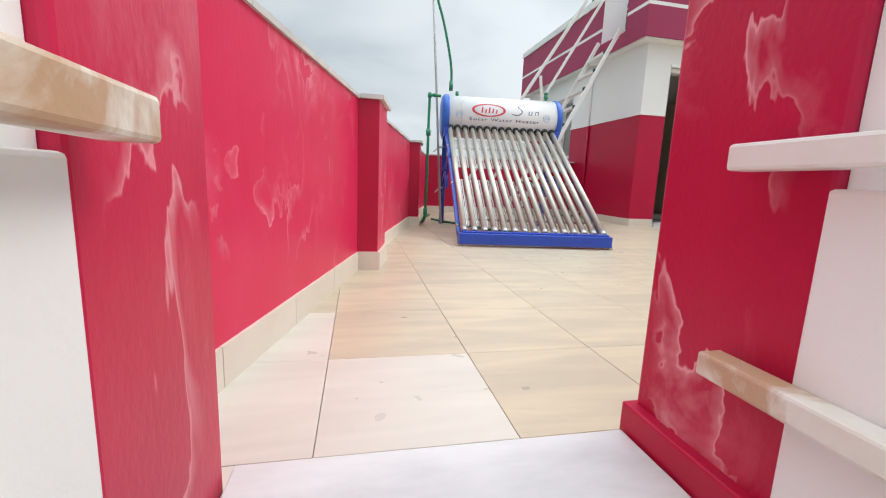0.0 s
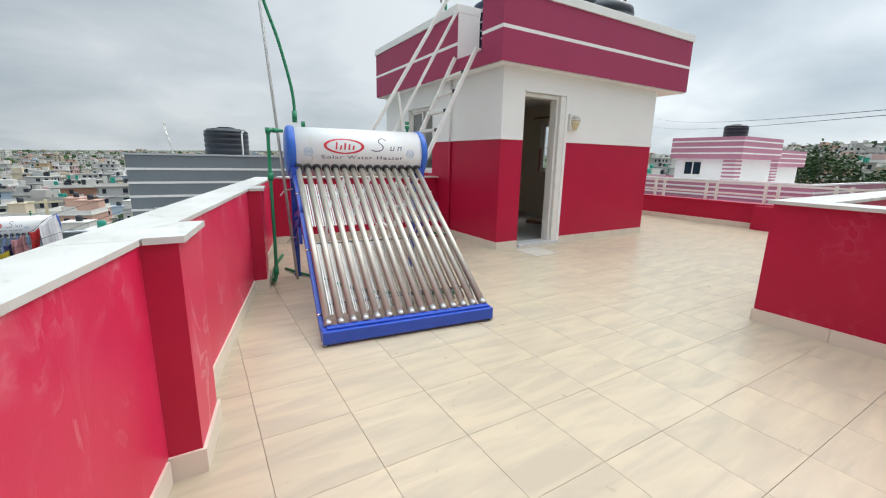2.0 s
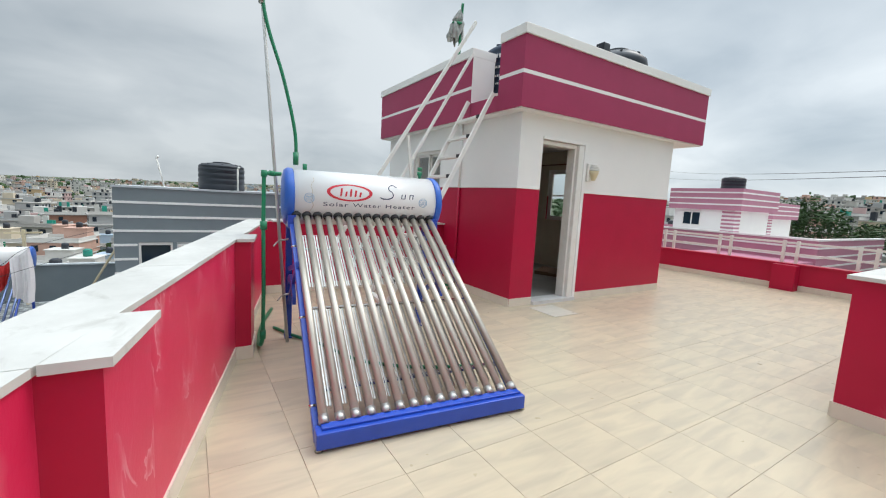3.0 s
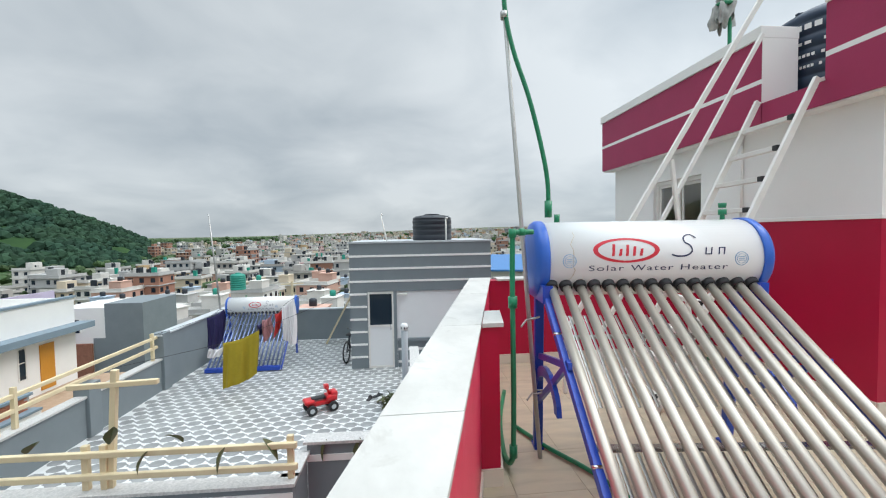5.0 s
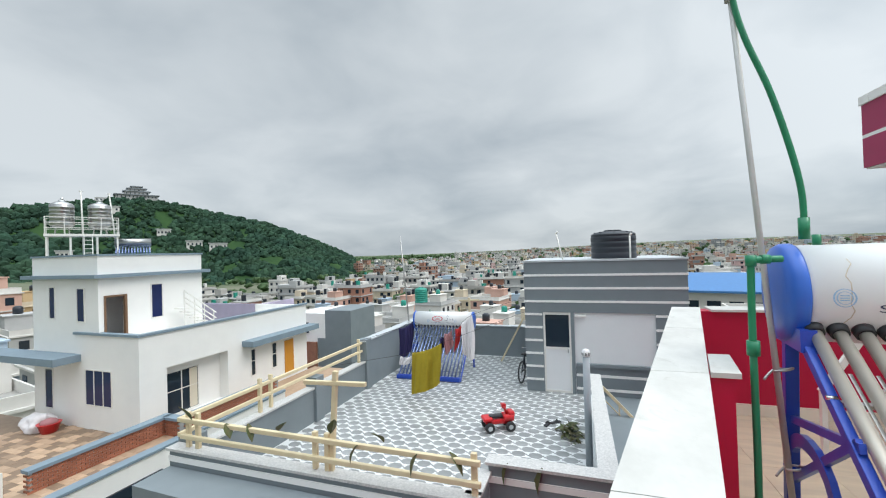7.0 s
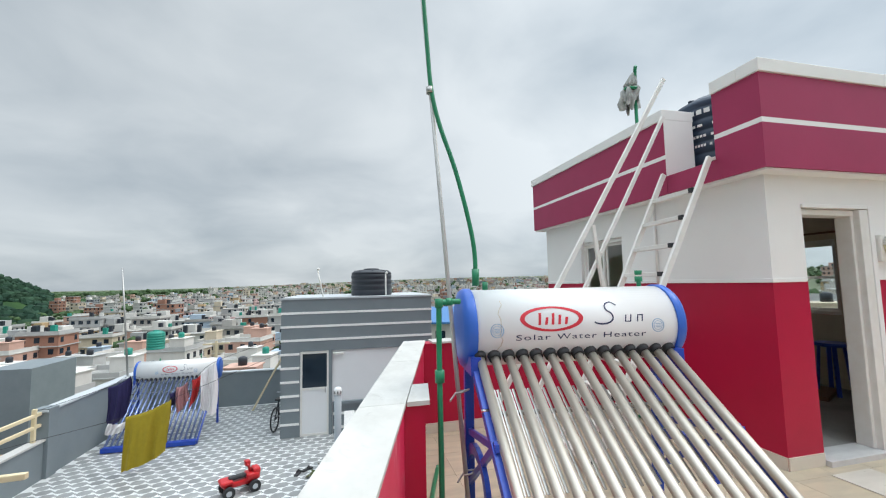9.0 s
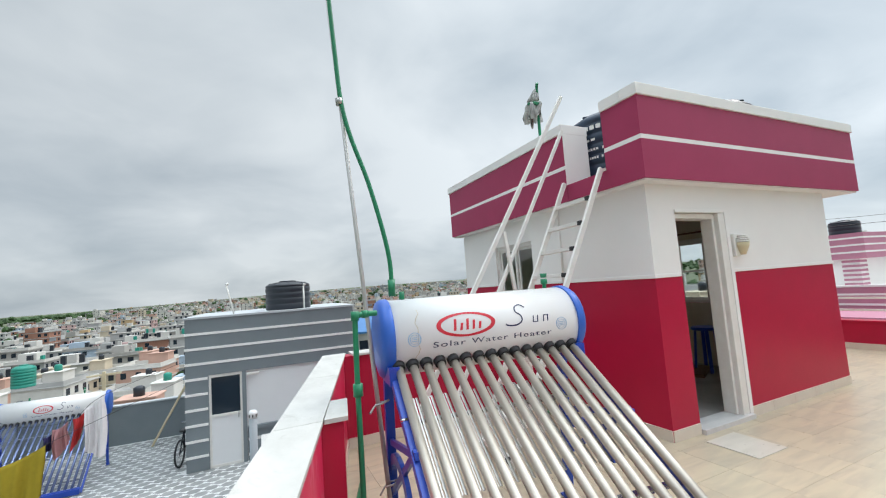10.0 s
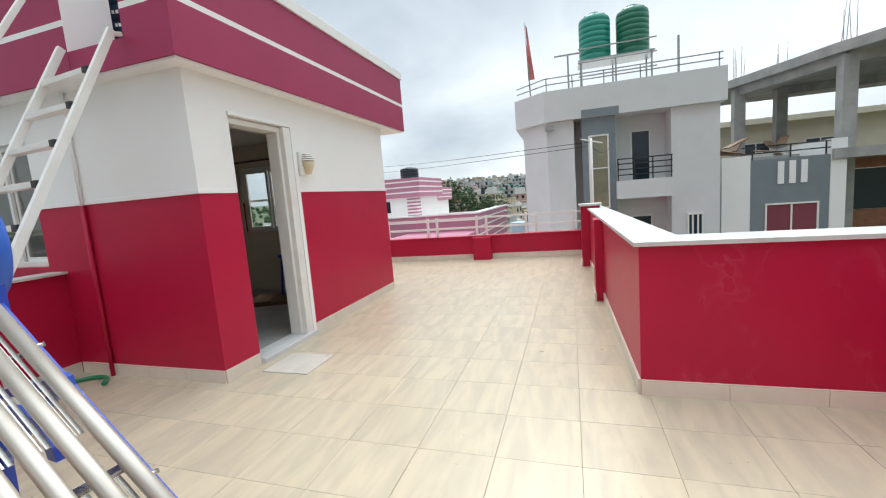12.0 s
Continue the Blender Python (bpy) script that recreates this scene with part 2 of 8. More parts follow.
STEEL_TANK = material("stainless_steel_tank", (0.50, 0.50, 0.49), 0.28, metal=1.0, scale=6, bump=0.05)
CONCRETE = material("bare_concrete", (0.43, 0.42, 0.395), 0.85, scale=1.6, tint=(0.24, 0.235, 0.225), amount=0.8, fine=30, bump=0.4, dist=0.01)
BRICK = material("red_brick", (0.40, 0.15, 0.085), 0.85, scale=8, tint=(0.29, 0.10, 0.06), bump=0.35, by_object=0.25)
BRICK_WALL = material("brown_brickwork", (0.36, 0.16, 0.10), 0.9, scale=6, tint=(0.24, 0.11, 0.07), amount=0.8, fine=40, bump=0.5, dist=0.01)
YELLOW_RAIL = material("cream_painted_wood", (0.72, 0.61, 0.40), 0.5, scale=8, tint=(0.62, 0.50, 0.31), bump=0.1)
ORANGE = material("orange_varnished_door", (0.62, 0.27, 0.03), 0.4, scale=6, stretch=(6, 6, 0.6))
WOOD = material("brown_wood", (0.20, 0.11, 0.06), 0.5, scale=6, stretch=(5, 5, 0.5))
LEAF = material("dry_green_leaf", (0.06, 0.10, 0.03), 0.6, scale=9, tint=(0.13, 0.09, 0.04), amount=0.9)
MUSTARD = material("mustard_cloth", (0.36, 0.27, 0.015), 0.9, scale=12, fine=200, bump=0.3)
NAVY = material("navy_cloth", (0.018, 0.014, 0.075), 0.9, fine=200, bump=0.3)
REDCLOTH = material("red_cloth", (0.50, 0.03, 0.03), 0.9, fine=200, bump=0.3)
PINKCLOTH = material("dusty_pink_cloth", (0.42, 0.20, 0.21), 0.9, fine=200, bump=0.3)
WHITECLOTH = material("white_cloth", (0.75, 0.72, 0.73), 0.9, fine=200, bump=0.3)
REDPLASTIC = material("red_plastic", (0.55, 0.02, 0.025), 0.3, scale=5, bump=0.03)
TERRACOTTA = material("terracotta_floor_tile", (0.46, 0.32, 0.215), 0.6, scale=4, tint=(0.36, 0.235, 0.15), amount=0.8, by_object=0.5, by_island=0.2)
LILAC = material("lilac_paint", (0.50, 0.44, 0.58), 0.6, scale=2)
PINK = material("rose_pink_paint", (0.50, 0.21, 0.29), 0.65, scale=2, tint=(0.43, 0.17, 0.25))
PALEBLUE = material("blue_grey_paint", (0.21, 0.28, 0.335), 0.55, scale=2)
SHINGLE = material("blue_sheet_roof", (0.06, 0.20, 0.45), 0.5, scale=3)
INK_RED = material("red_ink", (0.62, 0.02, 0.04), 0.4, bump=0)
INK_DARK = material("dark_navy_ink", (0.025, 0.03, 0.09), 0.4, bump=0)
INK_BLUE = material("pale_blue_ink", (0.30, 0.48, 0.68), 0.4, bump=0)
BULB = material("cream_glass_diffuser", (0.70, 0.62, 0.40), 0.3, bump=0)
GRASS = material("grassy_ground", (0.055, 0.095, 0.032), 0.9, scale=0.02, tint=(0.19, 0.18, 0.13), amount=0.9, fine=1.5, bump=0.3, dist=0.2)
FOREST = material("forest_canopy", (0.024, 0.055, 0.038), 0.95, scale=0.02, tint=(0.042, 0.082, 0.046), amount=0.9, fine=0.4, bump=0.4, dist=1.5, by_island=0.4, spec=0.1)
MEADOW = material("hill_meadow", (0.036, 0.078, 0.026), 0.95, scale=0.05, tint=(0.020, 0.050, 0.020), amount=0.9, fine=0.5, bump=0.4, dist=0.8, spec=0.1)
PANEL = material("pale_wall_panel", (0.79, 0.80, 0.80), 0.6, scale=1.2, tint=(0.73, 0.74, 0.74), fine=60, bump=0.2)
LEAVES = material("tree_foliage", (0.035, 0.075, 0.022), 0.8, scale=1.5, tint=(0.055, 0.11, 0.03), amount=0.8, bump=0.2, by_island=0.35)
BARK = material("tree_bark", (0.10, 0.075, 0.055), 0.9, scale=8, bump=0.5)


def tile_material(name, a, c, rough):
    """Glazed floor tile with soft diagonal veins that shift from tile to tile."""
    m = bpy.data.materials.new(name)
    m.use_nodes = True
    nodes, links = m.node_tree.nodes, m.node_tree.links
    b = nodes["Principled BSDF"]
    b.inputs["Roughness"].default_value = rough
    co, info = nodes.new("ShaderNodeTexCoord"), nodes.new("ShaderNodeObjectInfo")
    sh = nodes.new("ShaderNodeVectorMath"); sh.operation = "SCALE"
    cb = nodes.new("ShaderNodeCombineXYZ")
    for k in "XYZ":
        links.new(info.outputs["Random"], cb.inputs[k])
    links.new(cb.outputs[0], sh.inputs[0]); sh.inputs["Scale"].default_value = 37.0
    ad = nodes.new("ShaderNodeVectorMath"); ad.operation = "ADD"
    links.new(co.outputs["Object"], ad.inputs[0]); links.new(sh.outputs[0], ad.inputs[1])
    mp = nodes.new("ShaderNodeMapping"); mp.inputs["Rotation"].default_value = (0, 0, radians(-24)); mp.inputs["Scale"].default_value = (1.3, 6.5, 1)
    links.new(ad.outputs[0], mp.inputs[0])
    n1 = nodes.new("ShaderNodeTexNoise"); n1.inputs["Scale"].default_value, n1.inputs["Detail"].default_value, n1.inputs["Distortion"].default_value = 1.5, 3.5, 0.6
    links.new(mp.outputs[0], n1.inputs["Vector"])
    r = nodes.new("ShaderNodeValToRGB")
    r.color_ramp.elements[0].position, r.color_ramp.elements[0].color = 0.36, (*c, 1)
    r.color_ramp.elements[1].position, r.color_ramp.elements[1].color = 0.62, (*a, 1)
    links.new(n1.outputs["Fac"], r.inputs[0])
    r4 = nodes.new("ShaderNodeMapRange"); r4.inputs[3].default_value, r4.inputs[4].default_value = 0.965, 1.02
    links.new(info.outputs["Random"], r4.inputs[0])
    sc = nodes.new("ShaderNodeVectorMath"); sc.operation = "SCALE"
    links.new(r.outputs[0], sc.inputs[0]); links.new(r4.outputs[0], sc.inputs["Scale"])
    links.new(sc.outputs[0], b.inputs["Base Color"])
    n2 = nodes.new("ShaderNodeTexNoise"); n2.inputs["Scale"].default_value = 14
    links.new(ad.outputs[0], n2.inputs["Vector"])
    rr = nodes.new("ShaderNodeMapRange"); rr.inputs[3].default_value, rr.inputs[4].default_value = rough - 0.06, rough + 0.12
    links.new(n2.outputs["Fac"], rr.inputs[0]); links.new(rr.outputs[0], b.inputs["Roughness"])
    return m


TILE = tile_material("beige_veined_tile", (0.552, 0.470, 0.335), (0.450, 0.388, 0.286), 0.29)
TILE_PALE = tile_material("pale_veined_tile", (0.625, 0.59, 0.515), (0.56, 0.525, 0.455), 0.28)

glass = bpy.data.materials.new("clear_window_glass")
glass.use_nodes = True
glass.node_tree.nodes["Principled BSDF"].inputs["Transmission Weight"].default_value = 1.0
glass.node_tree.nodes["Principled BSDF"].inputs["Roughness"].default_value = 0.02
glass.node_tree.nodes["Principled BSDF"].inputs["Base Color"].default_value = (0.86, 0.92, 0.92, 1)

# ---- building helpers ----


def box(bm, x0, x1, y0, y1, z0, z1, mi=0, bev=0.0):
    m = Matrix.LocRotScale(((x0 + x1) / 2, (y0 + y1) / 2, (z0 + z1) / 2), None, (abs(x1 - x0), abs(y1 - y0), abs(z1 - z0)))
    geo = bmesh.ops.create_cube(bm, size=1.0, matrix=m)
    verts = geo["verts"]
    faces = {f for vv in verts for f in vv.link_faces}
    for f in faces:
        f.material_index = mi
    if bev:
        edges = {e for vv in verts for e in vv.link_edges}
        res = bmesh.ops.bevel(bm, geom=list(edges), offset=bev, segments=2, affect="EDGES", profile=0.5)
        for f in res["faces"]:
            f.material_index = mi
    return verts


def prism(bm, pts, z0, z1, mi=0):
    """An upright prism over a plan outline (anticlockwise)."""
    lo = [bm.verts.new((x, y, z0)) for x, y in pts]
    hi = [bm.verts.new((x, y, z1)) for x, y in pts]
    n = len(pts)
    fs = [bm.faces.new(hi), bm.faces.new(lo[::-1])]
    for i in range(n):
        fs.append(bm.faces.new((lo[i], lo[(i + 1) % n], hi[(i + 1) % n], hi[i])))
    for f in fs:
        f.material_index = mi


def rod(bm, p, q, r, r2=None, n=12, mi=0, smooth=True):
    p, q = Vector(p), Vector(q)
    d = q - p
    m = Matrix.Translation((p + q) / 2) @ d.to_track_quat("Z", "Y").to_matrix().to_4x4()
    geo = bmesh.ops.create_cone(bm, cap_ends=True, segments=n, radius1=r, radius2=r if r2 is None else r2, depth=d.length, matrix=m)
    for f in {f for vv in geo["verts"] for f in vv.link_faces}:
        f.material_index = mi
        f.smooth = smooth and len(f.verts) == 4


def bar(bm, p, q, w, h, mi=0, bev=0.0, up=(0, 0, 1)):
    """A rectangular bar from p to q, w wide sideways and h deep."""
    p, q = Vector(p), Vector(q)
    d = (q - p).normalized()
    side = d.cross(Vector(up))
    side = side.normalized() if side.length > 1e-4 else Vector((1, 0, 0))
    top = side.cross(d)
    vs = []
    for c in (p, q):
        for a, b2 in ((-1, -1), (1, -1), (1, 1), (-1, 1)):
            vs.append(bm.verts.new(c + side * (a * w / 2) + top * (b2 * h / 2)))
    fs = [bm.faces.new([vs[i] for i in idx]) for idx in ((3, 2, 1, 0), (4, 5, 6, 7), (0, 1, 5, 4), (1, 2, 6, 5), (2, 3, 7, 6), (3, 0, 4, 7))]
    for f in fs:
        f.material_index = mi
    if bev:
        res = bmesh.ops.bevel(bm, geom=list({e for f in fs for e in f.edges}), offset=bev, segments=2, affect="EDGES", profile=0.5)
        for f in res["faces"]:
            f.material_index = mi


def hose(bm, pts, r, n=10, mi=0):
    """A round tube swept along a smoothed line of points."""
    pts = [Vector(p) for p in pts]
    line = []
    for i in range(len(pts) - 1):
        a, b2, c, d = pts[max(i - 1, 0)], pts[i], pts[i + 1], pts[min(i + 2, len(pts) - 1)]
        for k in range(6):
            s = k / 6
            line.append(0.5 * ((2 * b2) + (c - a) * s + (2 * a - 5 * b2 + 4 * c - d) * s * s + (3 * b2 - a - 3 * c + d) * s ** 3))
    line.append(pts[-1])
    rings = []
    ref = Vector((0.3, 0.9, 0.2))
    for i, p in enumerate(line):
        d = (line[min(i + 1, len(line) - 1)] - line[max(i - 1, 0)]).normalized()
        a = d.cross(ref).normalized()
        c = d.cross(a)
        rings.append([bm.verts.new(p + a * (r * math.cos(2 * math.pi * k / n)) + c * (r * math.sin(2 * math.pi * k / n))) for k in range(n)])
    for u, w in zip(rings, rings[1:]):
        for k in range(n):
            f = bm.faces.new((u[k], u[(k + 1) % n], w[(k + 1) % n], w[k]))
            f.smooth, f.material_index = True, mi
    bm.faces.new(rings[0][::-1]).material_index = mi
    bm.faces.new(rings[-1]).material_index = mi


def lathe(bm, profile, centre=(0, 0, 0), n=32, mi=0):
    """A turned body from (radius, height) pairs."""
    cx, cy, cz = centre
    rings = [[bm.verts.new((cx + r * math.cos(2 * math.pi * k / n), cy + r * math.sin(2 * math.pi * k / n), cz + h)) for k in range(n)] for r, h in profile]
    for u, w in zip(rings, rings[1:]):
        for k in range(n):
            f = bm.faces.new((u[k], u[(k + 1) % n], w[(k + 1) % n], w[k]))
            f.smooth, f.material_index = True, mi
    bm.faces.new(rings[0][::-1]).material_index = mi
    bm.faces.new(rings[-1]).material_index = mi


def part(name, bm, mats, parent=None, label="", at=None):
    """Links a bmesh as one mesh object, under a thing or part where one is given."""
    me = bpy.data.meshes.new(name)
    bmesh.ops.recalc_face_normals(bm, faces=bm.faces[:])
    bm.to_mesh(me)
    bm.free()
    for m in mats if isinstance(mats, (list, tuple)) else [mats]:
        me.materials.append(m)
    ob = new(name, me)
    if parent is not None:
        ob.parent = parent
    if at is not None:
        ob.matrix_basis = at
    return tagged(ob, label)


def thing(name, label, category, at=None, group=""):
    ob = new(name)
    ob.empty_display_size = 0.2
    if at is not None:
        ob.matrix_basis = at
    return tagged(ob, label, category, group)


def structure(name, bm, mats, label, category="structure"):
    return tagged(part(name, bm, mats), label, category, kind="structure")


def B():
    return bmesh.new()


def words(text, size, mat_, name, parent, place, label="", width=None, spacing=1.0):
    """Lettering as thin mesh; place maps a flat (x, y) to the surface."""
    cu = bpy.data.curves.new(name, "FONT")
    cu.body, cu.size, cu.align_x, cu.space_character, cu.resolution_u = text, size, "CENTER", spacing, 3
    tmp = bpy.data.objects.new("tmp", cu)
    scene.collection.objects.link(tmp)
    bpy.context.view_layer.update()
    me = bpy.data.meshes.new_from_object(tmp.evaluated_get(bpy.context.evaluated_depsgraph_get()))
    bpy.data.objects.remove(tmp)
    me.name = name
    xs = [vv.co.x for vv in me.vertices]
    k = width / (max(xs) - min(xs)) if width else 1.0
    for vv in me.vertices:
        vv.co = place(vv.co.x * k, vv.co.y)
    me.materials.clear()
    me.materials.append(mat_)
    ob = new(name, me)
    ob.parent = parent
    return tagged(ob, label)

# ---- own roof terrace: structure ----
WALL_T, CAP_T = 0.898, 0.020   # parapet height and coping thickness


def wall_x(y):
    """Inner face of the slanting west parapet at depth y."""
    return 0.578 + 0.2444 * (y - 2.39)


bm = B()
prism(bm, [(wall_x(0.45) - 0.1, 0.45), (10.15, 0.45), (9.85, 9.4), (4.3, 9.4), (4.3, 6.8), (wall_x(6.7) - 0.1, 6.8)], -0.30, -0.012)
floor = structure("floor", bm, GROUT, "grey grout bed under the beige terrace tiles", "floor")

# west parapet, slanting, in one run from the opening to the back corner


def wall_top(y):
    """Top of the west parapet, which falls slightly towards the back."""
    return 0.910 - 0.003 * (y - 0.45)


def tilt_top(bm2, z_lo):
    """Lowers the upper corners of an upright prism to the falling parapet top."""
    for vv in bm2.verts:
        if vv.co.z > z_lo:
            vv.co.z += wall_top(vv.co.y) - WALL_T


bm = B()
t = 0.17
prism(bm, [(wall_x(0.45) - t, 0.45), (wall_x(0.45), 0.45), (wall_x(6.7), 6.7), (wall_x(6.7) - t, 6.87)], -10.5, WALL_T)
tilt_top(bm, 0.5)
structure("wall_west", bm, [RED_OLD], "weathered red painted parapet with pale damp stains", "parapet wall")
for y0 in (2.39, 4.63):
    bm = B()
    xw = wall_x(y0)
    prism(bm, [(xw - 0.05, y0), (xw + 0.110, y0), (xw + 0.110 + 0.060, y0 + 0.32), (xw + 0.03, y0 + 0.32)], 0, WALL_T)
    tilt_top(bm, 0.5)
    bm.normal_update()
    # east face is stained; the other faces' darker red also carries their shade
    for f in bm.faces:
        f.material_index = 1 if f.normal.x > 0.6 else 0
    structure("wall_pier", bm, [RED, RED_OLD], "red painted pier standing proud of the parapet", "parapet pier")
    bm = B()
    prism(bm, [(xw - 0.01, y0 - 0.012), (xw + 0.122, y0 - 0.012), (xw + 0.122 + 0.064, y0 + 0.332), (xw + 0.07, y0 + 0.332)], -0.012, 0.10)
    structure("baseboard", bm, [SKIRT], "beige tile skirting round the pier foot", "skirting")

# white marble coping in long slabs
ys = [0.47, 1.30, 2.37, 3.55, 4.61, 5.75, 6.88]
for i, (a, b2) in enumerate(zip(ys, ys[1:])):
    bm = B()
    prism(bm, [(wall_x(a) - 0.225, a + 0.002), (wall_x(a) + 0.010, a + 0.002), (wall_x(b2) + 0.010, b2 - 0.002), (wall_x(b2) - 0.225, b2 - 0.002)], WALL_T, WALL_T + CAP_T)
    tilt_top(bm, 0.5)
    structure("coping", bm, COPING, "white marble coping slab along the parapet top", "coping")
for y0 in (2.39, 4.63):
    xw = wall_x(y0)
    bm = B()
    prism(bm, [(xw + 0.012, y0 - 0.02), (xw + 0.130, y0 - 0.02), (xw + 0.130 + 0.066, y0 + 0.34), (xw + 0.098, y0 + 0.34)], WALL_T + 0.001, WALL_T + CAP_T + 0.004)
    tilt_top(bm, 0.5)
    structure("coping", bm, COPING, "white marble cap on the parapet pier", "coping")

# north parapet between the corner and the stair cabin
bm = B()
box(bm, 1.60, 4.2, 6.7, 6.87, -10.5, WALL_T)
structure("wall_north", bm, [RED], "red painted parapet behind the water heater", "parapet wall")
bm = B()
box(bm, 1.72, 4.2, 6.66, 6.90, WALL_T, WALL_T + CAP_T)
structure("coping", bm, COPING, "white marble coping on the back parapet", "coping")

# the opening in the south parapet: two jamb piers, white outer cheeks, marble sill and steps below
GX0, GX1, SILL = 0.408, 1.036, 0.104
bm = B()
box(bm, -0.05, GX0, 0.42, 0.660, 0.0, 0.905, 0, 0.006)
structure("wall_jamb", bm, [RED_JAMB], "weathered red parapet end beside the opening", "parapet pier")
bm = B()
box(bm, GX1, 1.53, 0.451, 0.685, 0.0, 0.922, 0, 0.006)
structure("wall_jamb", bm, [RED_FLAKED], "weathered red pier beside the opening with flaking damp patches", "parapet pier")
bm = B()
box(bm, GX1 - 0.020, GX1 + 0.1, 0.451, 0.694, 0.0, SILL + 0.045, 0, 0.004)
structure("trim", bm, [RED], "red painted plinth at the pier foot", "plinth")
bm = B()
box(bm, GX1 - 0.018, 1.57, 0.422, 0.699, 0.922, 0.948)
structure("coping", bm, COPING, "white marble cap on the opening's pier", "coping")
bm = B()
box(bm, -0.16, GX0 + 0.02, 0.39, 0.675, 0.905, 0.932)
structure("coping", bm, COPING, "white marble cap on the opening's pier", "coping")
bm = B()
box(bm, 1.53, 4.45, 0.47, 0.705, -10.5, WALL_T)
structure("wall_south", bm, [RED_OLD], "red painted parapet along the terrace front", "parapet wall")
bm = B()
box(bm, 1.57, 4.42, 0.44, 0.73, WALL_T, WALL_T + CAP_T)
structure("coping", bm, COPING, "white marble coping on the front parapet", "coping")
bm = B()
box(bm, -0.03, GX0 + 0.004, -1.3, 0.419, -3.2, 0.508, 0, 0.004)
box(bm, -0.03, GX0 - 0.012, -1.3, 0.419, 0.508, 0.92)
structure("wall_outer_west", bm, WHITE, "white plastered cheek wall of the steps", "wall")
bm = B()
box(bm, GX1 - 0.012, 1.53, -1.3, 0.450, -3.2, 0.508, 0, 0.004)
box(bm, GX1 + 0.012, 1.53, -1.3, 0.450, 0.508, 0.93)
structure("wall_outer_east", bm, WHITE, "white plastered cheek wall of the steps", "wall")
bm = B()
box(bm, GX0 + 0.006, GX1 - 0.024, 0.40, 0.683, -0.11, SILL, 0, 0.003)
structure("sill", bm, MARBLE, "white marble sill in the parapet opening", "sill")
for i in range(6):
    bm = B()
    y1 = 0.415 - 0.25 * i
    box(bm, GX0 + 0.005, GX1 - 0.006, y1 - 0.25 if i < 5 else -1.9, y1 - 0.001, -3.2, SILL - 0.20 * (i + 1), 0)
    structure("step", bm, MARBLE, "white marble step rising to the roof terrace", "step")

# east side: L-shaped parapet and low back wall
bm = B()
prism(bm, [(4.45, 0.47), (4.69, 0.47), (4.69, 1.88), (10.3, 2.02), (10.3, 2.225), (4.45, 2.11)], -10.5, 0.925)
structure("wall_east", bm, [RED_MARKED], "red painted parapet corner with faint water marks", "parapet wall")
for x0, y1 in ((6.66, 2.245), (8.83, 2.33)):
    bm = B()
    box(bm, x0, x0 + 0.30, 2.04, y1, 0.0, 0.925 if x0 < 8 else 0.985, 0, 0.004)
    structure("wall_pier", bm, [RED], "red painted pier on the parapet", "parapet pier")
bm = B()
prism(bm, [(4.42, 0.44), (4.73, 0.44), (4.73, 1.85), (10.1, 1.99), (10.1, 2.255), (4.42, 2.14)], 0.925, 0.950)
structure("coping", bm, COPING, "white marble coping on the parapet corner", "coping")
bm = B()
box(bm, 8.80, 9.20, 2.01, 2.36, 0.987, 1.02)
structure("coping", bm, COPING, "white marble cap on the far pier", "coping")
bm = B()
prism(bm, [(10.10, 2.22), (10.27, 2.22), (9.94, 9.5), (9.77, 9.5)], -10.5, 0.45)
structure("wall_back", bm, [RED], "low red painted parapet at the far end", "parapet wall")
bm = B()
box(bm, 9.83, 10.11, 4.05, 4.40, 0, 0.45)
structure("wall_pier", bm, [RED], "low red pier in the far parapet", "parapet pier")
bm = B()
prism(bm, [(10.08, 2.27), (10.30, 2.27), (9.97, 9.5), (9.75, 9.5)], 0.45, 0.475)
structure("coping", bm, [RED], "red painted coping of the low parapet", "coping")
bm = B()
box(bm, 4.2, 9.9, 9.3, 9.5, -10.5, 0.9)
structure("wall_north_far", bm, [RED], "red painted parapet behind the stair cabin", "parapet wall")

# skirting tiles along the walls
def skirting(p, q, h=0.10, tk=0.011, step=0.405):
    p, q = Vector((*p, 0)), Vector((*q, 0))
    n = max(1, round((q - p).length / step))
    for i in range(n):
        a, b3 = p.lerp(q, i / n), p.lerp(q, (i + 1) / n)
        d = (b3 - a).normalized() * 0.0015
        bm2 = B()
        bar(bm2, a + d + Vector((0, 0, h / 2 - 0.006)), b3 - d + Vector((0, 0, h / 2 - 0.006)), tk * 2, h + 0.012)
        structure("baseboard", bm2, SKIRT, "beige tile skirting along the wall foot", "skirting")


skirting((wall_x(0.69), 0.69), (wall_x(2.37), 2.37))
skirting((wall_x(2.73), 2.73), (wall_x(4.61), 4.61))
skirting((wall_x(4.97), 4.97), (wall_x(6.68), 6.68))
skirting((wall_x(6.7) + 0.01, 6.7), (4.19, 6.7))
skirting((4.2, 6.68), (4.2, 5.08))
skirting((4.2, 5.08), (4.57, 5.08))
skirting((5.33, 5.08), (7.405, 5.08))
skirting((7.405, 5.08), (7.405, 8.8))
skirting((4.45, 0.71), (4.45, 2.11))
skirting((4.45, 2.115), (6.65, 2.158))
skirting((6.97, 2.163), (8.82, 2.20))
skirting((9.14, 2.207), (10.08, 2.225))
skirting((6.645, 2.25), (6.975, 2.25))
skirting((8.815, 2.335), (9.145, 2.335))
skirting((10.09, 2.23), (10.01, 4.04))
skirting((9.995, 4.42), (9.77, 9.3))

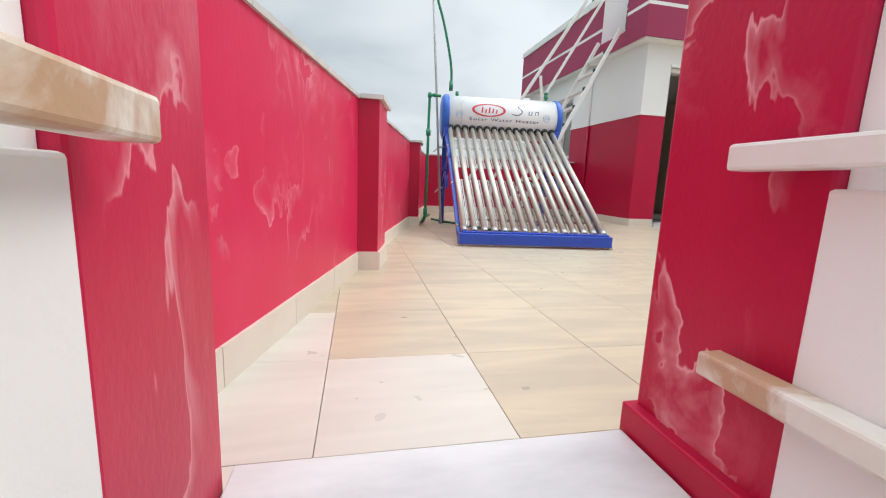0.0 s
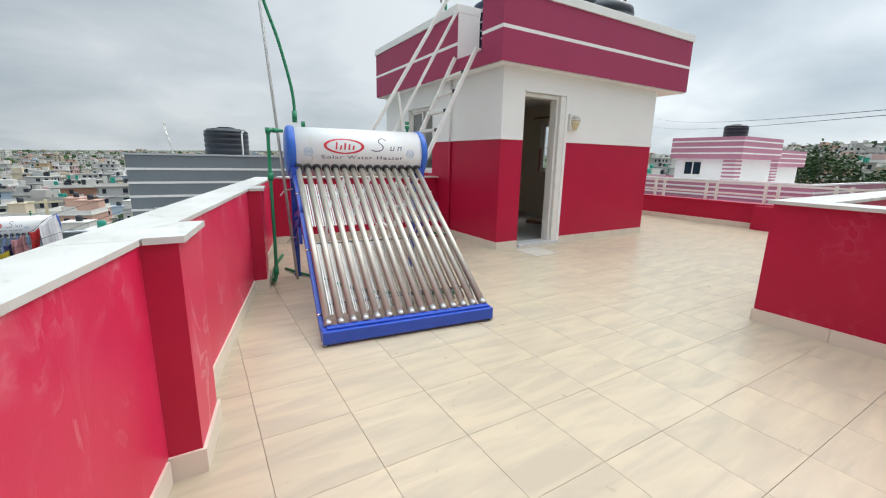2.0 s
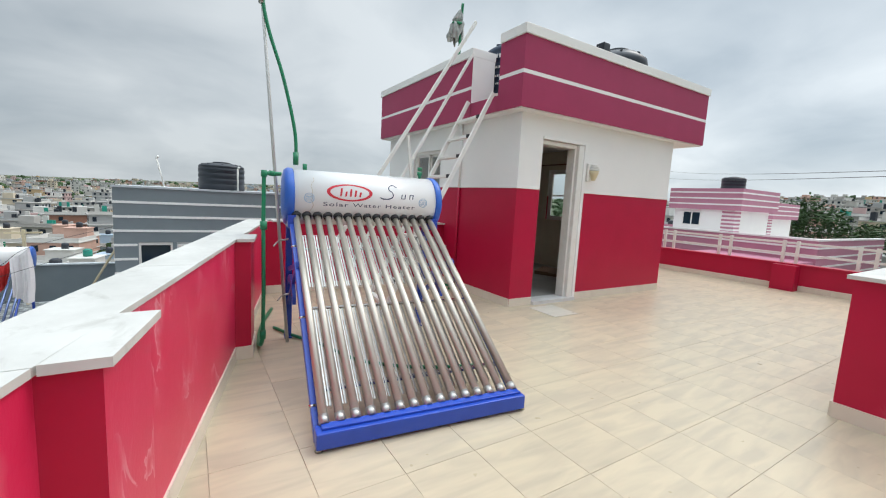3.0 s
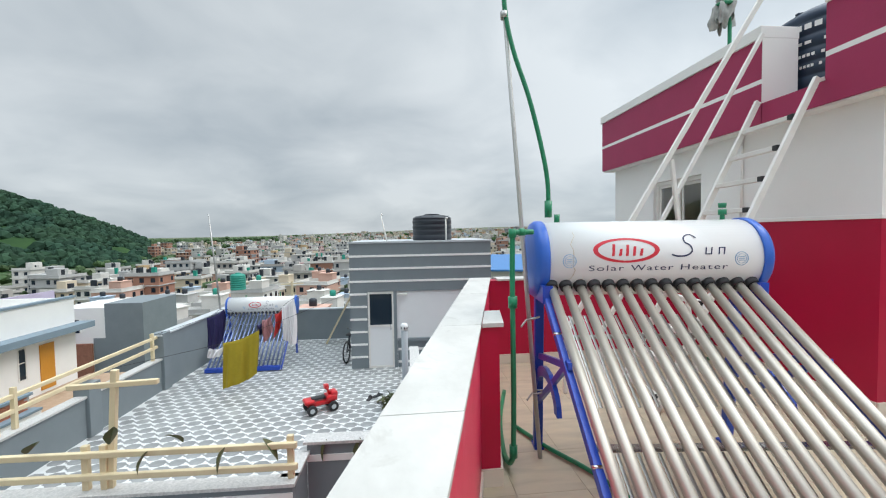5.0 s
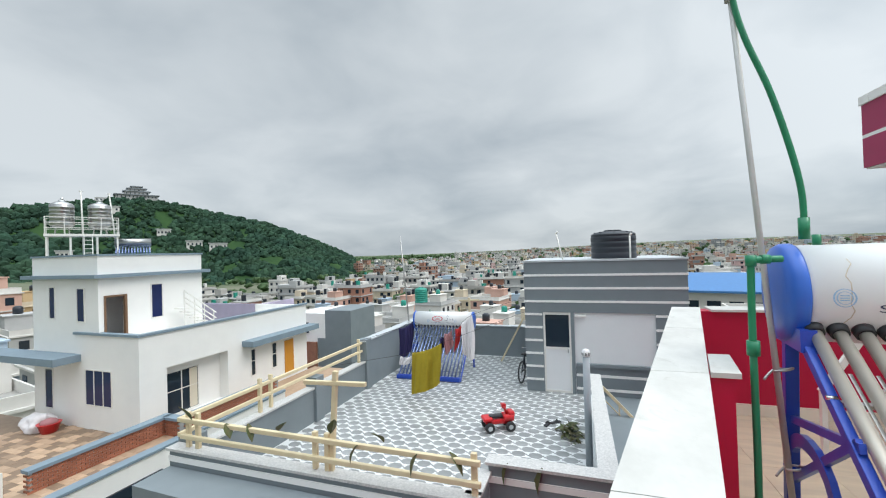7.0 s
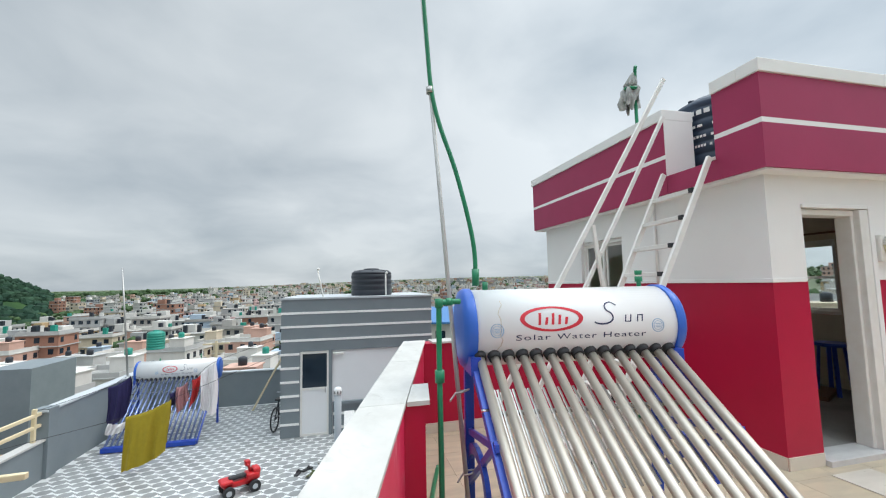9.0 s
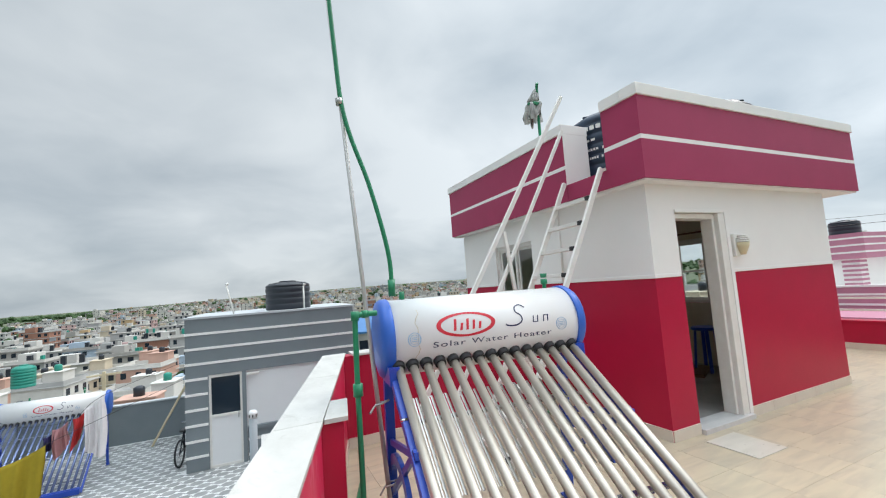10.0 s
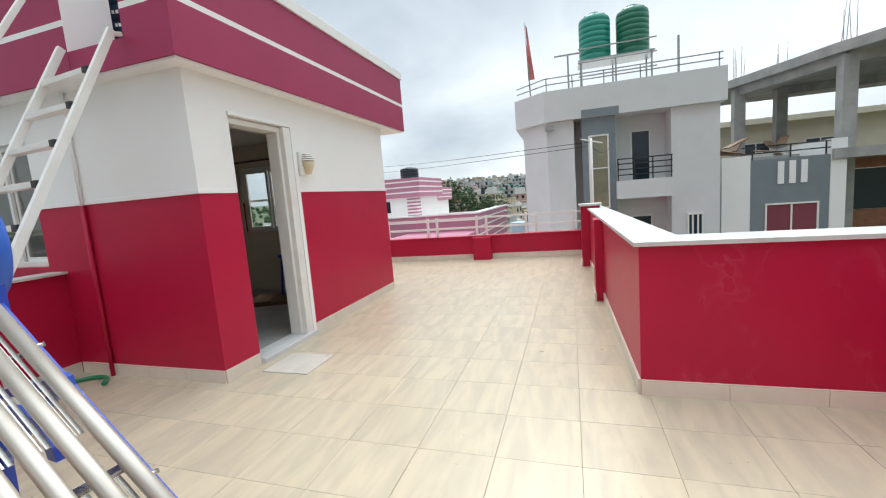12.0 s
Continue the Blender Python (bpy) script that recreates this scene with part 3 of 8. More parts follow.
# ---- stair cabin on the roof ----
CX0, CX1, CY0, CY1, BAND, CEIL = 4.2, 7.405, 5.08, 8.80, 1.472, 2.38
DX0, DX1, DH = 4.575, 5.325, 2.09
T = 0.15


def two_tone(bm2, x0, x1, y0, y1, z0, z1):
    """A stretch of wall, red below the band and white above it."""
    if z0 < BAND:
        box(bm2, x0, x1, y0, y1, z0, min(z1, BAND), 0)
    if z1 > BAND:
        box(bm2, x0, x1, y0, y1, max(z0, BAND), z1, 1)


bm = B()
two_tone(bm, CX0, DX0, CY0, CY0 + T, 0, CEIL)
two_tone(bm, DX1, CX1, CY0, CY0 + T, 0, CEIL)
two_tone(bm, DX0, DX1, CY0, CY0 + T, DH, CEIL)
structure("wall_cabin_south", bm, [RED, WHITE], "cabin wall painted crimson below and white above", "wall")
WY0, WY1, WZ0, WZ1 = 6.89, 7.79, 0.96, 2.05
bm = B()
two_tone(bm, CX0, CX0 + T, CY0 + T, WY0, 0, CEIL)
two_tone(bm, CX0, CX0 + T, WY1, CY1, 0, CEIL)
two_tone(bm, CX0, CX0 + T, WY0, WY1, 0, WZ0)
two_tone(bm, CX0, CX0 + T, WY0, WY1, WZ1, CEIL)
structure("wall_cabin_west", bm, [RED, WHITE], "cabin side wall, crimson below and white above", "wall")
EY0, EY1, EZ0, EZ1 = 6.55, 7.55, 0.98, 2.0
bm = B()
two_tone(bm, CX0 + T, CX1, CY1 - T, CY1, 0, CEIL)
structure("wall_cabin_north", bm, [RED, WHITE], "cabin back wall, crimson below and white above", "wall")
bm = B()
two_tone(bm, CX1 - T, CX1, CY0 + T, EY0, 0, CEIL)
two_tone(bm, CX1 - T, CX1, EY1, CY1 - T, 0, CEIL)
two_tone(bm, CX1 - T, CX1, EY0, EY1, 0, EZ0)
two_tone(bm, CX1 - T, CX1, EY0, EY1, EZ1, CEIL)
structure("wall_cabin_east", bm, [RED, WHITE], "cabin end wall with a window, crimson below and white above", "wall")
# pale plaster inside
for x0, x1, y0, y1, z0, z1 in ((DX1, CX1 - T, CY0 + T, CY0 + T + 0.01, 0.02, CEIL), (CX1 - T - 0.01, CX1 - T, CY0 + T + 0.01, EY0, 0.02, CEIL), (CX1 - T - 0.01, CX1 - T, EY1, CY1 - T - 0.01, 0.02, CEIL),
                               (CX1 - T - 0.01, CX1 - T, EY0, EY1, 0.02, EZ0), (CX1 - T - 0.01, CX1 - T, EY0, EY1, EZ1, CEIL), (CX0 + T, CX1 - T, CY1 - T - 0.01, CY1 - T, 0.02, CEIL),
                               (CX0 + T, CX0 + T + 0.01, CY0 + T, WY0, 0.02, CEIL), (CX0 + T, CX0 + T + 0.01, WY1, CY1 - T - 0.01, 0.02, CEIL)):
    bm = B()
    box(bm, x0, x1, y0, y1, z0, z1)
    structure("plaster", bm, CREAM_WALL, "cream plaster inside the stair cabin", "wall")
bm = B()
box(bm, CX0 + T, CX1 - T, CY0 + T, CY1 - T, -0.011, 0.02)
structure("floor_cabin", bm, CONCRETE, "dusty grey floor inside the cabin", "floor")
bm = B()
box(bm, CX0, CX1, CY0, CY1, CEIL, CEIL + 0.12)
structure("ceiling", bm, WHITE, "white plastered ceiling slab of the cabin", "ceiling")
# thin moulding over the colour change
for x0, x1, y0, y1 in ((CX0 - 0.012, DX0 - 0.02, CY0 - 0.012, CY0), (DX1 + 0.06, CX1 + 0.012, CY0 - 0.012, CY0), (CX0 - 0.012, CX0, CY0, 6.9), (CX0 - 0.012, CX0, 7.86, CY1), (CX1, CX1 + 0.012, CY0, CY1)):
    bm = B()
    box(bm, x0, x1, y0, y1, BAND - 0.005, BAND + 0.03, 0, 0.004)
    structure("trim", bm, WHITE, "thin white moulding between the two paints", "moulding")

# roof parapet of the cabin with its notch for the ladder
RX0, RX1, RY0, RY1, RZ0, RZ1 = 4.045, 8.00, 4.937, 8.93, 2.38, 3.255
NY0, NY1, NZ = 5.365, 5.93, 2.56
LINE0, LINE1 = 2.742, 2.784
bm = B()
box(bm, RX0 + 0.16, RX1 - 0.16, RY0 + 0.16, RY1 - 0.16, RZ0 + 0.001, 2.55)
structure("roof_slab", bm, CONCRETE, "grey concrete roof slab of the cabin", "roof")
bm = B()
box(bm, RX0 + 0.02, RX1 - 0.02, RY0 + 0.02, RY1 - 0.02, RZ0 - 0.018, RZ0 - 0.0005)
structure("soffit", bm, WHITE, "white soffit under the overhanging roof edge", "soffit")


def fascia(name, x0, x1, y0, y1, z1, label):
    bm2 = B()
    box(bm2, x0, x1, y0, y1, RZ0, min(z1, LINE0), 0)
    if z1 > LINE1:
        box(bm2, x0, x1, y0, y1, LINE0, LINE1, 1)
        box(bm2, x0, x1, y0, y1, LINE1, z1, 0)
    structure(name, bm2, [CRIMSON, WHITE], label, "roof parapet")


fascia("fascia_south", RX0, RX1, RY0, RY0 + 0.15, RZ1 - 0.1, "crimson roof parapet with a thin white line")
fascia("fascia_east", RX1 - 0.15, RX1, RY0 + 0.15, RY1, RZ1 - 0.1, "crimson roof parapet with a thin white line")
fascia("fascia_north", RX0, RX1 - 0.15, RY1 - 0.15, RY1, RZ1 - 0.1, "crimson roof parapet with a thin white line")
fascia("fascia_west", RX0, RX0 + 0.15, RY0 + 0.15, NY0, RZ1 - 0.1, "crimson roof parapet with a thin white line")
fascia("fascia_west", RX0, RX0 + 0.15, NY1 + 0.008, RY1 - 0.15, RZ1 - 0.1, "crimson roof parapet with a thin white line")
fascia("fascia_west", RX0, RX0 + 0.15, NY0, NY1, NZ, "low crimson stretch of the roof parapet under the notch")
bm = B()
box(bm, RX0 + 0.002, RX0 + 0.36, NY1, NY1 + 0.008, NZ, RZ1 - 0.1)
box(bm, RX0 + 0.151, RX0 + 0.36, NY1 + 0.0085, NY1 + 0.30, NZ - 0.03, RZ1 - 0.1)
structure("notch_reveal", bm, WHITE, "white plastered reveal beside the roof notch", "reveal")
for x0, x1, y0, y1 in ((RX0 - 0.02, RX1 + 0.02, RY0 - 0.02, RY0 + 0.17), (RX1 - 0.17, RX1 + 0.02, RY0 + 0.171, RY1 + 0.02), (RX0 - 0.02, RX1 - 0.171, RY1 - 0.17, RY1 + 0.02),
                       (RX0 - 0.02, RX0 + 0.17, RY0 + 0.171, NY0), (RX0 - 0.02, RX0 + 0.37, NY1 - 0.002, RY1 - 0.171)):
    bm = B()
    box(bm, x0, x1, y0, y1, RZ1 - 0.1, RZ1 + 0.01, 0, 0.006)
    structure("coping", bm, WHITE, "white coping on the cabin roof parapet", "coping")

# door opening: white frame, marble sill
door = thing("door_frame", "white painted timber door frame in an open doorway", "door frame", pose(0, 0, 0))
tagged(door, kind="structure")
for nm, x0, x1, z0, z1, y0 in (("jamb", DX1 - 0.10, DX1 - 0.001, 0.045, DH - 0.005, CY0 - 0.012), ("jamb", DX0 + 0.001, DX0 + 0.03, 0.045, DH - 0.005, CY0 + 0.06), ("lintel", DX0 + 0.03, DX1 - 0.10, DH - 0.055, DH - 0.005, CY0 + 0.03)):
    bm = B()
    box(bm, x0, x1, y0, CY0 + T + 0.02, z0, z1, 0, 0.006)
    if nm == "jamb" and x0 > 5:
        box(bm, x0 - 0.03, x0 + 0.03, y0 + 0.05, CY0 + T + 0.015, z0, z1 - 0.04, 0, 0.006)
    part(nm, bm, WHITE_METAL, door)
bm = B()
box(bm, DX1, DX1 + 0.055, CY0 - 0.018, CY0, 0.02, DH + 0.03, 0, 0.004)
part("casing", bm, WHITE, door)
bm = B()
box(bm, DX0 - 0.01, DX1, CY0 - 0.018, CY0, DH, DH + 0.03, 0, 0.004)
part("casing", bm, WHITE, door)
bm = B()
box(bm, DX0 - 0.0, DX1 + 0.03, CY0 - 0.05, CY0 + T + 0.03, -0.01, 0.045, 0, 0.004)
structure("sill", bm, MARBLE, "white marble door sill", "sill")


def sliding_window(name, label, at, w, h, panes=2):
    """White framed sliding window; local x along the wall, z up, outside towards -y."""
    win = tagged(thing(name, label, "window", at), kind="structure")
    bm2 = B()
    f = 0.05
    for x0, x1, z0, z1 in ((0, w, 0, f), (0, w, h - f, h), (0, f, f, h - f), (w - f, w, f, h - f)):
        box(bm2, x0, x1, 0.02, 0.10, z0, z1, 0, 0.004)
    part("window_frame", bm2, WHITE_METAL, win)
    pw = (w - 2 * f) / panes
    for i in range(panes):
        bm2 = B()
        x0 = f + i * pw
        y = 0.04 if i % 2 == 0 else 0.07
        for a, b3, c, d in ((0, pw, 0, 0.035), (0, pw, h - 2 * f - 0.035, h - 2 * f), (0, 0.035, 0.035, h - 2 * f - 0.035), (pw - 0.035, pw, 0.035, h - 2 * f - 0.035)):
            box(bm2, x0 + a, x0 + b3, y, y + 0.025, f + c, f + d)
        sash = part("sash", bm2, WHITE_METAL, win)
        bm2 = B()
        box(bm2, x0 + 0.03, x0 + pw - 0.03, y + 0.009, y + 0.015, f + 0.03, h - f - 0.03)
        pane = part("pane", bm2, glass, sash)
        pane.visible_shadow = False
    return win


sliding_window("window_1", "white framed sliding window in the cabin side", pose(CX0 + 0.02, WY1, WZ0, 0, 0, -90), WY1 - WY0, WZ1 - WZ0)
sliding_window("window_2", "white framed sliding window seen through the cabin door", pose(CX1 - 0.02, EY0, EZ0, 0, 0, 90), EY1 - EY0, EZ1 - EZ0)

# ---- solar water heater on the terrace ----


def solar_heater(name, label, at, tubes=15, half=0.625, tube_mat=None, detail=True, group=""):
    """Tube collector: origin on the floor at the middle of the front rail; local y runs back under the tank."""
    h = thing(name, label, "solar heater", at, group)
    tube_mat = tube_mat or TUBE
    foot, head = Vector((0, 0.075, 0.085)), Vector((0, 1.560, 1.100))
    d = (head - foot).normalized()
    cy, cz, r = 1.742, 1.242, 0.230
    tl0, tl = -half - 0.005, half + 0.035
    # front trough
    bm2 = B()
    box(bm2, -half - 0.012, half - 0.004, -0.01, 0.085, 0.018, 0.105, 0, 0.006)
    box(bm2, -half + 0.02, half - 0.02, 0.02, 0.075, 0.105, 0.118, 0, 0.003)
    rail = part("front_rail", bm2, BLUE, h)
    # slanting side rails, rear legs, braces
    for s in (-1, 1):
        x = s * (half - 0.005)
        bm2 = B()
        bar(bm2, (x, 0.075, 0.025), (x, 1.632, 1.092), 0.034, 0.045, 0, 0.004)
        part("side_rail", bm2, BLUE, h)
        bm2 = B()
        bar(bm2, (x, 1.80, 0.0), (x, 1.72, 1.08), 0.055, 0.05, 0, 0.004, up=(0, 1, 0))
        box(bm2, x - 0.03, x + 0.03, 1.75, 1.86, 0.0, 0.012)
        part("rear_leg", bm2, BLUE, h)
        bm2 = B()
        bar(bm2, (x, 1.76, 0.62), (x, 1.08, 0.77), 0.02, 0.035)
        bar(bm2, (x, 1.79, 0.30), (x, 1.10, 0.78), 0.02, 0.035)
        part("brace", bm2, BLUE, h)
        bm2 = B()
        n = 10
        rings = []
        for i in range(n + 1):
            ca, sa = math.cos(math.pi * i / n), math.sin(math.pi * i / n)
            rings.append([bm2.verts.new((x + dx, 1.53 + (0.23 + dr) * ca, 0.43 + (0.15 + dr) * sa)) for dx, dr in ((-0.013, -0.03), (0.013, -0.03), (0.013, 0.03), (-0.013, 0.03))])
        for u, w in zip(rings, rings[1:]):
            for k in range(4):
                bm2.faces.new((u[k], u[(k + 1) % 4], w[(k + 1) % 4], w[k]))
        bm2.faces.new(rings[0]), bm2.faces.new(rings[-1])
        part("arched_gusset", bm2, BLUE, h)
        bm2 = B()
        prism(bm2, [(x - 0.03, 1.50), (x + 0.03, 1.50), (x + 0.03, 1.90), (x - 0.03, 1.90)], 1.0, 1.10)
        part("tank_saddle", bm2, BLUE, h)
        for yy, zz in ((0.02, 0.0), (1.80, 0.0)):
            bm2 = B()
            rod(bm2, (x, yy, zz), (x, yy, zz + 0.035), 0.022, 0.014, 10)
            part("foot", bm2, CHROME, h)
        if detail:
            for k in (0.08, 0.42, 0.80):
                p = foot.lerp(head, k)
                bm2 = B()
                rod(bm2, (x - 0.012 * s, p.y + 0.02, p.z - 0.02), (x + 0.026 * s, p.y + 0.02, p.z - 0.02), 0.009, None, 6)
                part("bolt", bm2, CHROME, h)
    # cross supports with clips, polished reflector strips
    for k in (0.14, 0.47, 0.80):
        p = foot.lerp(head, k) + Vector((0, d.z, -d.y)) * 0.05
        bm2 = B()
        bar(bm2, (-half + 0.03, p.y, p.z), (half - 0.03, p.y, p.z), 0.04, 0.014)
        part("cross_bar", bm2, CHROME, h)
    pitch = (2 * half - 0.024) / (tubes - 0.35)
    x0 = -pitch * (tubes - 1) / 2
    nrm = Vector((0, -d.z, d.y))
    for i in range(tubes):
        x = x0 + i * pitch
        bm2 = B()
        a, b3 = foot + Vector((x, 0, 0.02)), head + Vector((x, 0, 0)) + d * 0.03
        rod(bm2, a, b3, 0.0245, None, 18)
        tube = part("vacuum_tube", bm2, tube_mat, h)
        bm2 = B()
        g = head + Vector((x, 0, 0)) - d * 0.022
        rod(bm2, g - d * 0.012, g + d * 0.035, 0.034, 0.040, 18)
        part("gasket", bm2, RUBBER, tube)
        if detail:
            bm2 = B()
            rod(bm2, a - d * 0.0, a + d * 0.05, 0.0275, 0.0275, 14)
            part("end_cup", bm2, GALV, tube)
    if detail:
        for i in range(tubes - 1):
            x = x0 + (i + 0.5) * pitch
            for k0, k1 in ((0.07, 0.45), (0.56, 0.87)):
                bm2 = B()
                p, q = foot.lerp(head, k0) - nrm * 0.010, foot.lerp(head, k1) - nrm * 0.010
                for s in (-1, 1):
                    bar(bm2, p + Vector((x + s * 0.010, 0, 0)) - nrm * 0.006, q + Vector((x + s * 0.010, 0, 0)) - nrm * 0.010, 0.013, 0.003)
                part("reflector_strip", bm2, REFLECTOR, h)
    # tank with end caps
    bm2 = B()
    rod(bm2, (tl0, cy, cz), (tl, cy, cz), r, None, 64)
    tank = part("tank", bm2, TANKW, h, "white cylindrical tank with red and navy lettering")
    for s in (-1, 1):
        bm2 = B()
        prof = [(r + 0.006, -0.03), (r + 0.010, -0.022), (r + 0.010, 0.012), (r - 0.006, 0.036), (r - 0.05, 0.048), (r - 0.11, 0.053), (0.03, 0.057)]
        lathe(bm2, prof, (0, 0, 0), 64)
        part("end_cap", bm2, BLUE_CAP, h, "royal blue moulded end cap", Matrix.Translation((tl if s > 0 else tl0, cy, cz)) @ Euler((0, s * math.pi / 2, 0)).to_matrix().to_4x4())

    def on_tank(x, y, lift=0.0015):
        a = (y - 0.03) / r      # arc height above the tank's middle, towards the front
        return Vector((x, cy - (r + lift) * math.cos(a), cz + (r + lift) * math.sin(a)))

    def ring(bm3, xc, yc, ax, ay, w, n=48, gap=None):
        for i in range(n):
            a0, a1 = 2 * math.pi * i / n, 2 * math.pi * (i + 1) / n
            ww = w * (0.6 + 0.4 * abs(math.cos((a0 + a1) / 2)))
            vs = [bm3.verts.new(on_tank(xc + (ax - o) * math.cos(a), yc + (ay - o * 0.7) * math.sin(a))) for a, o in ((a0, 0), (a1, 0), (a1, ww), (a0, ww))]
            bm3.faces.new(vs)

    bm2 = B()
    ring(bm2, -0.160, 0.090, 0.192, 0.074, 0.028)
    bmesh.ops.remove_doubles(bm2, verts=bm2.verts[:], dist=0.0004)
    part("emblem", bm2, INK_RED, tank, "red oval maker's emblem")
    for i in range(5):      # plain bars in place of the maker's name
        hh = (0.070, 0.042, 0.066, 0.056, 0.042)[i]
        xx = -0.246 + 0.040 * i
        bm2 = B()
        for k in range(6):
            q0, q1 = k / 6, (k + 1) / 6
            bm2.faces.new([bm2.verts.new(on_tank(xx + a, 0.055 + hh * q)) for a, q in ((0.010 * q0, q0), (0.010 * q0 + 0.016, q0), (0.010 * q1 + 0.016, q1), (0.010 * q1, q1))])
        bmesh.ops.remove_doubles(bm2, verts=bm2.verts[:], dist=0.0004)
        part("emblem_bar", bm2, INK_RED, tank)
    bm2 = B()
    pts = [(0.205, 0.130), (0.180, 0.148), (0.152, 0.135), (0.150, 0.110), (0.172, 0.092), (0.176, 0.066), (0.150, 0.048), (0.108, 0.046), (0.082, 0.056)]
    pts = [(0.095 + (px - 0.082) * 1.3, 0.050 + (py - 0.046) * 1.3) for px, py in pts]
    fine = []
    for i in range(len(pts) - 1):
        p0, p1, p2, p3 = (Vector(pts[max(0, min(len(pts) - 1, i + j))]) for j in (-1, 0, 1, 2))
        for k in range(5):
            s = k / 5
            fine.append(0.5 * ((2 * p1) + (p2 - p0) * s + (2 * p0 - 5 * p1 + 4 * p2 - p3) * s * s + (3 * p1 - p0 - 3 * p2 + p3) * s ** 3))
    for i in range(len(fine) - 1):
        p, q = fine[i], fine[i + 1]
        nn = Vector((-(q - p).y, (q - p).x)).normalized() * 0.0045
        bm2.faces.new([bm2.verts.new(on_tank(*w)) for w in (p - nn, q - nn, q + nn, p + nn)])
    bmesh.ops.remove_doubles(bm2, verts=bm2.verts[:], dist=0.0012)
    part("emblem", bm2, INK_DARK, tank, "dark flowing maker's script")
    for xx, yl, ww, hh in ((0.290, 0.056, 0.008, 0.042), (0.322, 0.056, 0.008, 0.042), (0.298, 0.056, 0.026, 0.006), (0.366, 0.056, 0.008, 0.042), (0.396, 0.056, 0.008, 0.042), (0.378, 0.092, 0.026, 0.006)):
        bm2 = B()
        bm2.faces.new([bm2.verts.new(on_tank(xx + a, yl + b3)) for a, b3 in ((0, 0), (ww, 0), (ww + 0.2 * hh, hh), (0.2 * hh, hh))])
        part("script_stroke", bm2, INK_DARK, tank)
    for text, xc, wide in (("Solar", -0.278, 0.205), ("Water", -0.013, 0.245), ("Heater", 0.285, 0.270)):
        words(text, 0.047, INK_DARK, "lettering", tank, lambda x, y: on_tank(x + xc, y - 0.030), "dark lettering reading " + text, wide, 1.15)
    for xx in (-0.49, 0.50):
        bm2 = B()
        ring(bm2, xx, 0.03, 0.040, 0.040, 0.006, 28)
        ring(bm2, xx, 0.03, 0.028, 0.028, 0.004, 24)
        for i in range(3):
            yy = 0.018 + 0.010 * i
            bm2.faces.new([bm2.verts.new(on_tank(xx + a, yy + b3)) for a, b3 in ((-0.016, 0), (0.016, 0), (0.016, 0.004), (-0.016, 0.004))])
        bmesh.ops.remove_doubles(bm2, verts=bm2.verts[:], dist=0.0004)
        part("sticker", bm2, INK_BLUE, tank, "small pale blue round sticker")
    if detail:
        bm2 = B()
        run = [(-0.455 + 0.012 * math.sin(1.7 * k) + (0.02 if k > 5 else 0.0) - 0.004 * k, 0.215 - 0.030 * k) for k in range(12)]
        for p, q in zip(run, run[1:]):
            bm2.faces.new([bm2.verts.new(on_tank(*w)) for w in ((p[0] - 0.0022, p[1]), (p[0] + 0.0022, p[1]), (q[0] + 0.0022, q[1]), (q[0] - 0.0022, q[1]))])
        bmesh.ops.remove_doubles(bm2, verts=bm2.verts[:], dist=0.0002)
        part("trickle_stain", bm2, RUST_RUN, tank, "thin pale brown trickle")
    # stubs on the tank top
    bm2 = B()
    rod(bm2, (-0.50, cy, cz + r - 0.01), (-0.50, cy, cz + r + 0.05), 0.018, None, 12)
    part("outlet", bm2, GREEN, h)
    bm2 = B()
    rod(bm2, (0.56, cy + 0.03, cz + r - 0.02), (0.56, cy + 0.03, cz + r + 0.06), 0.014, None, 12)
    rod(bm2, (0.56, cy + 0.03, cz + r + 0.03), (0.56, cy + 0.03, cz + r + 0.065), 0.024, None, 12)
    rod(bm2, (0.56, cy + 0.03, cz + r + 0.075), (0.56, cy + 0.03, cz + r + 0.105), 0.021, 0.025, 12)
    part("vent", bm2, GREEN, h, "green plastic vent cap")
    return h


heater = solar_heater("solar_water_heater", "white tank solar water heater with silver vacuum tubes on blue frame", pose(1.995, 3.15, 0, 0, 0, -6.3))

# ---- things on and around the terrace ----
# steel mast tied to the heater's leg, with the green hose that climbs it
mast = thing("mast", "thin galvanised steel mast leaning beside the water heater", "mast", pose(1.545, 4.87, 0))
bm = B()
rod(bm, (0, 0, 0), (-0.255, -0.02, 3.45), 0.014, 0.012, 12)
part("pole", bm, PALE_STEEL, mast)
for zz in (0.42, 0.88):
    bm = B()
    x = -0.074 * zz
    hose(bm, [(x - 0.02, -0.03, zz), (x + 0.02, -0.045, zz + 0.01), (x + 0.06, -0.02, zz + 0.015), (x + 0.05, 0.02, zz), (x, 0.02, zz - 0.005), (x - 0.05, 0.0, zz - 0.05)], 0.006, 6)
    part("clamp", bm, GALV, mast)
bm = B()
rod(bm, (-0.207, -0.03, 2.67), (-0.209, -0.03, 2.71), 0.022, None, 12)
part("tie", bm, GALV, mast)
pipe = thing("hose", "green plastic hose rising from the heater tank along the mast", "hose", pose(0, 0, 0))
bm = B()
hose(bm, [(1.590, 4.82, 1.50), (1.588, 4.82, 1.70), (1.555, 4.82, 1.90), (1.48, 4.82, 2.20), (1.39, 4.83, 2.48), (1.345, 4.835, 2.70), (1.325, 4.84, 3.0), (1.30, 4.84, 3.42)], 0.0135)
part("hose_run", bm, GREEN, pipe)
bm = B()
rod(bm, (1.590, 4.82, 1.50), (1.590, 4.82, 1.60), 0.022, None, 12)
part("coupling", bm, GREEN, pipe)
feed = thing("water_pipe", "green plastic water pipe with elbow joining the heater tank", "pipe", pose(0, 0, 0))
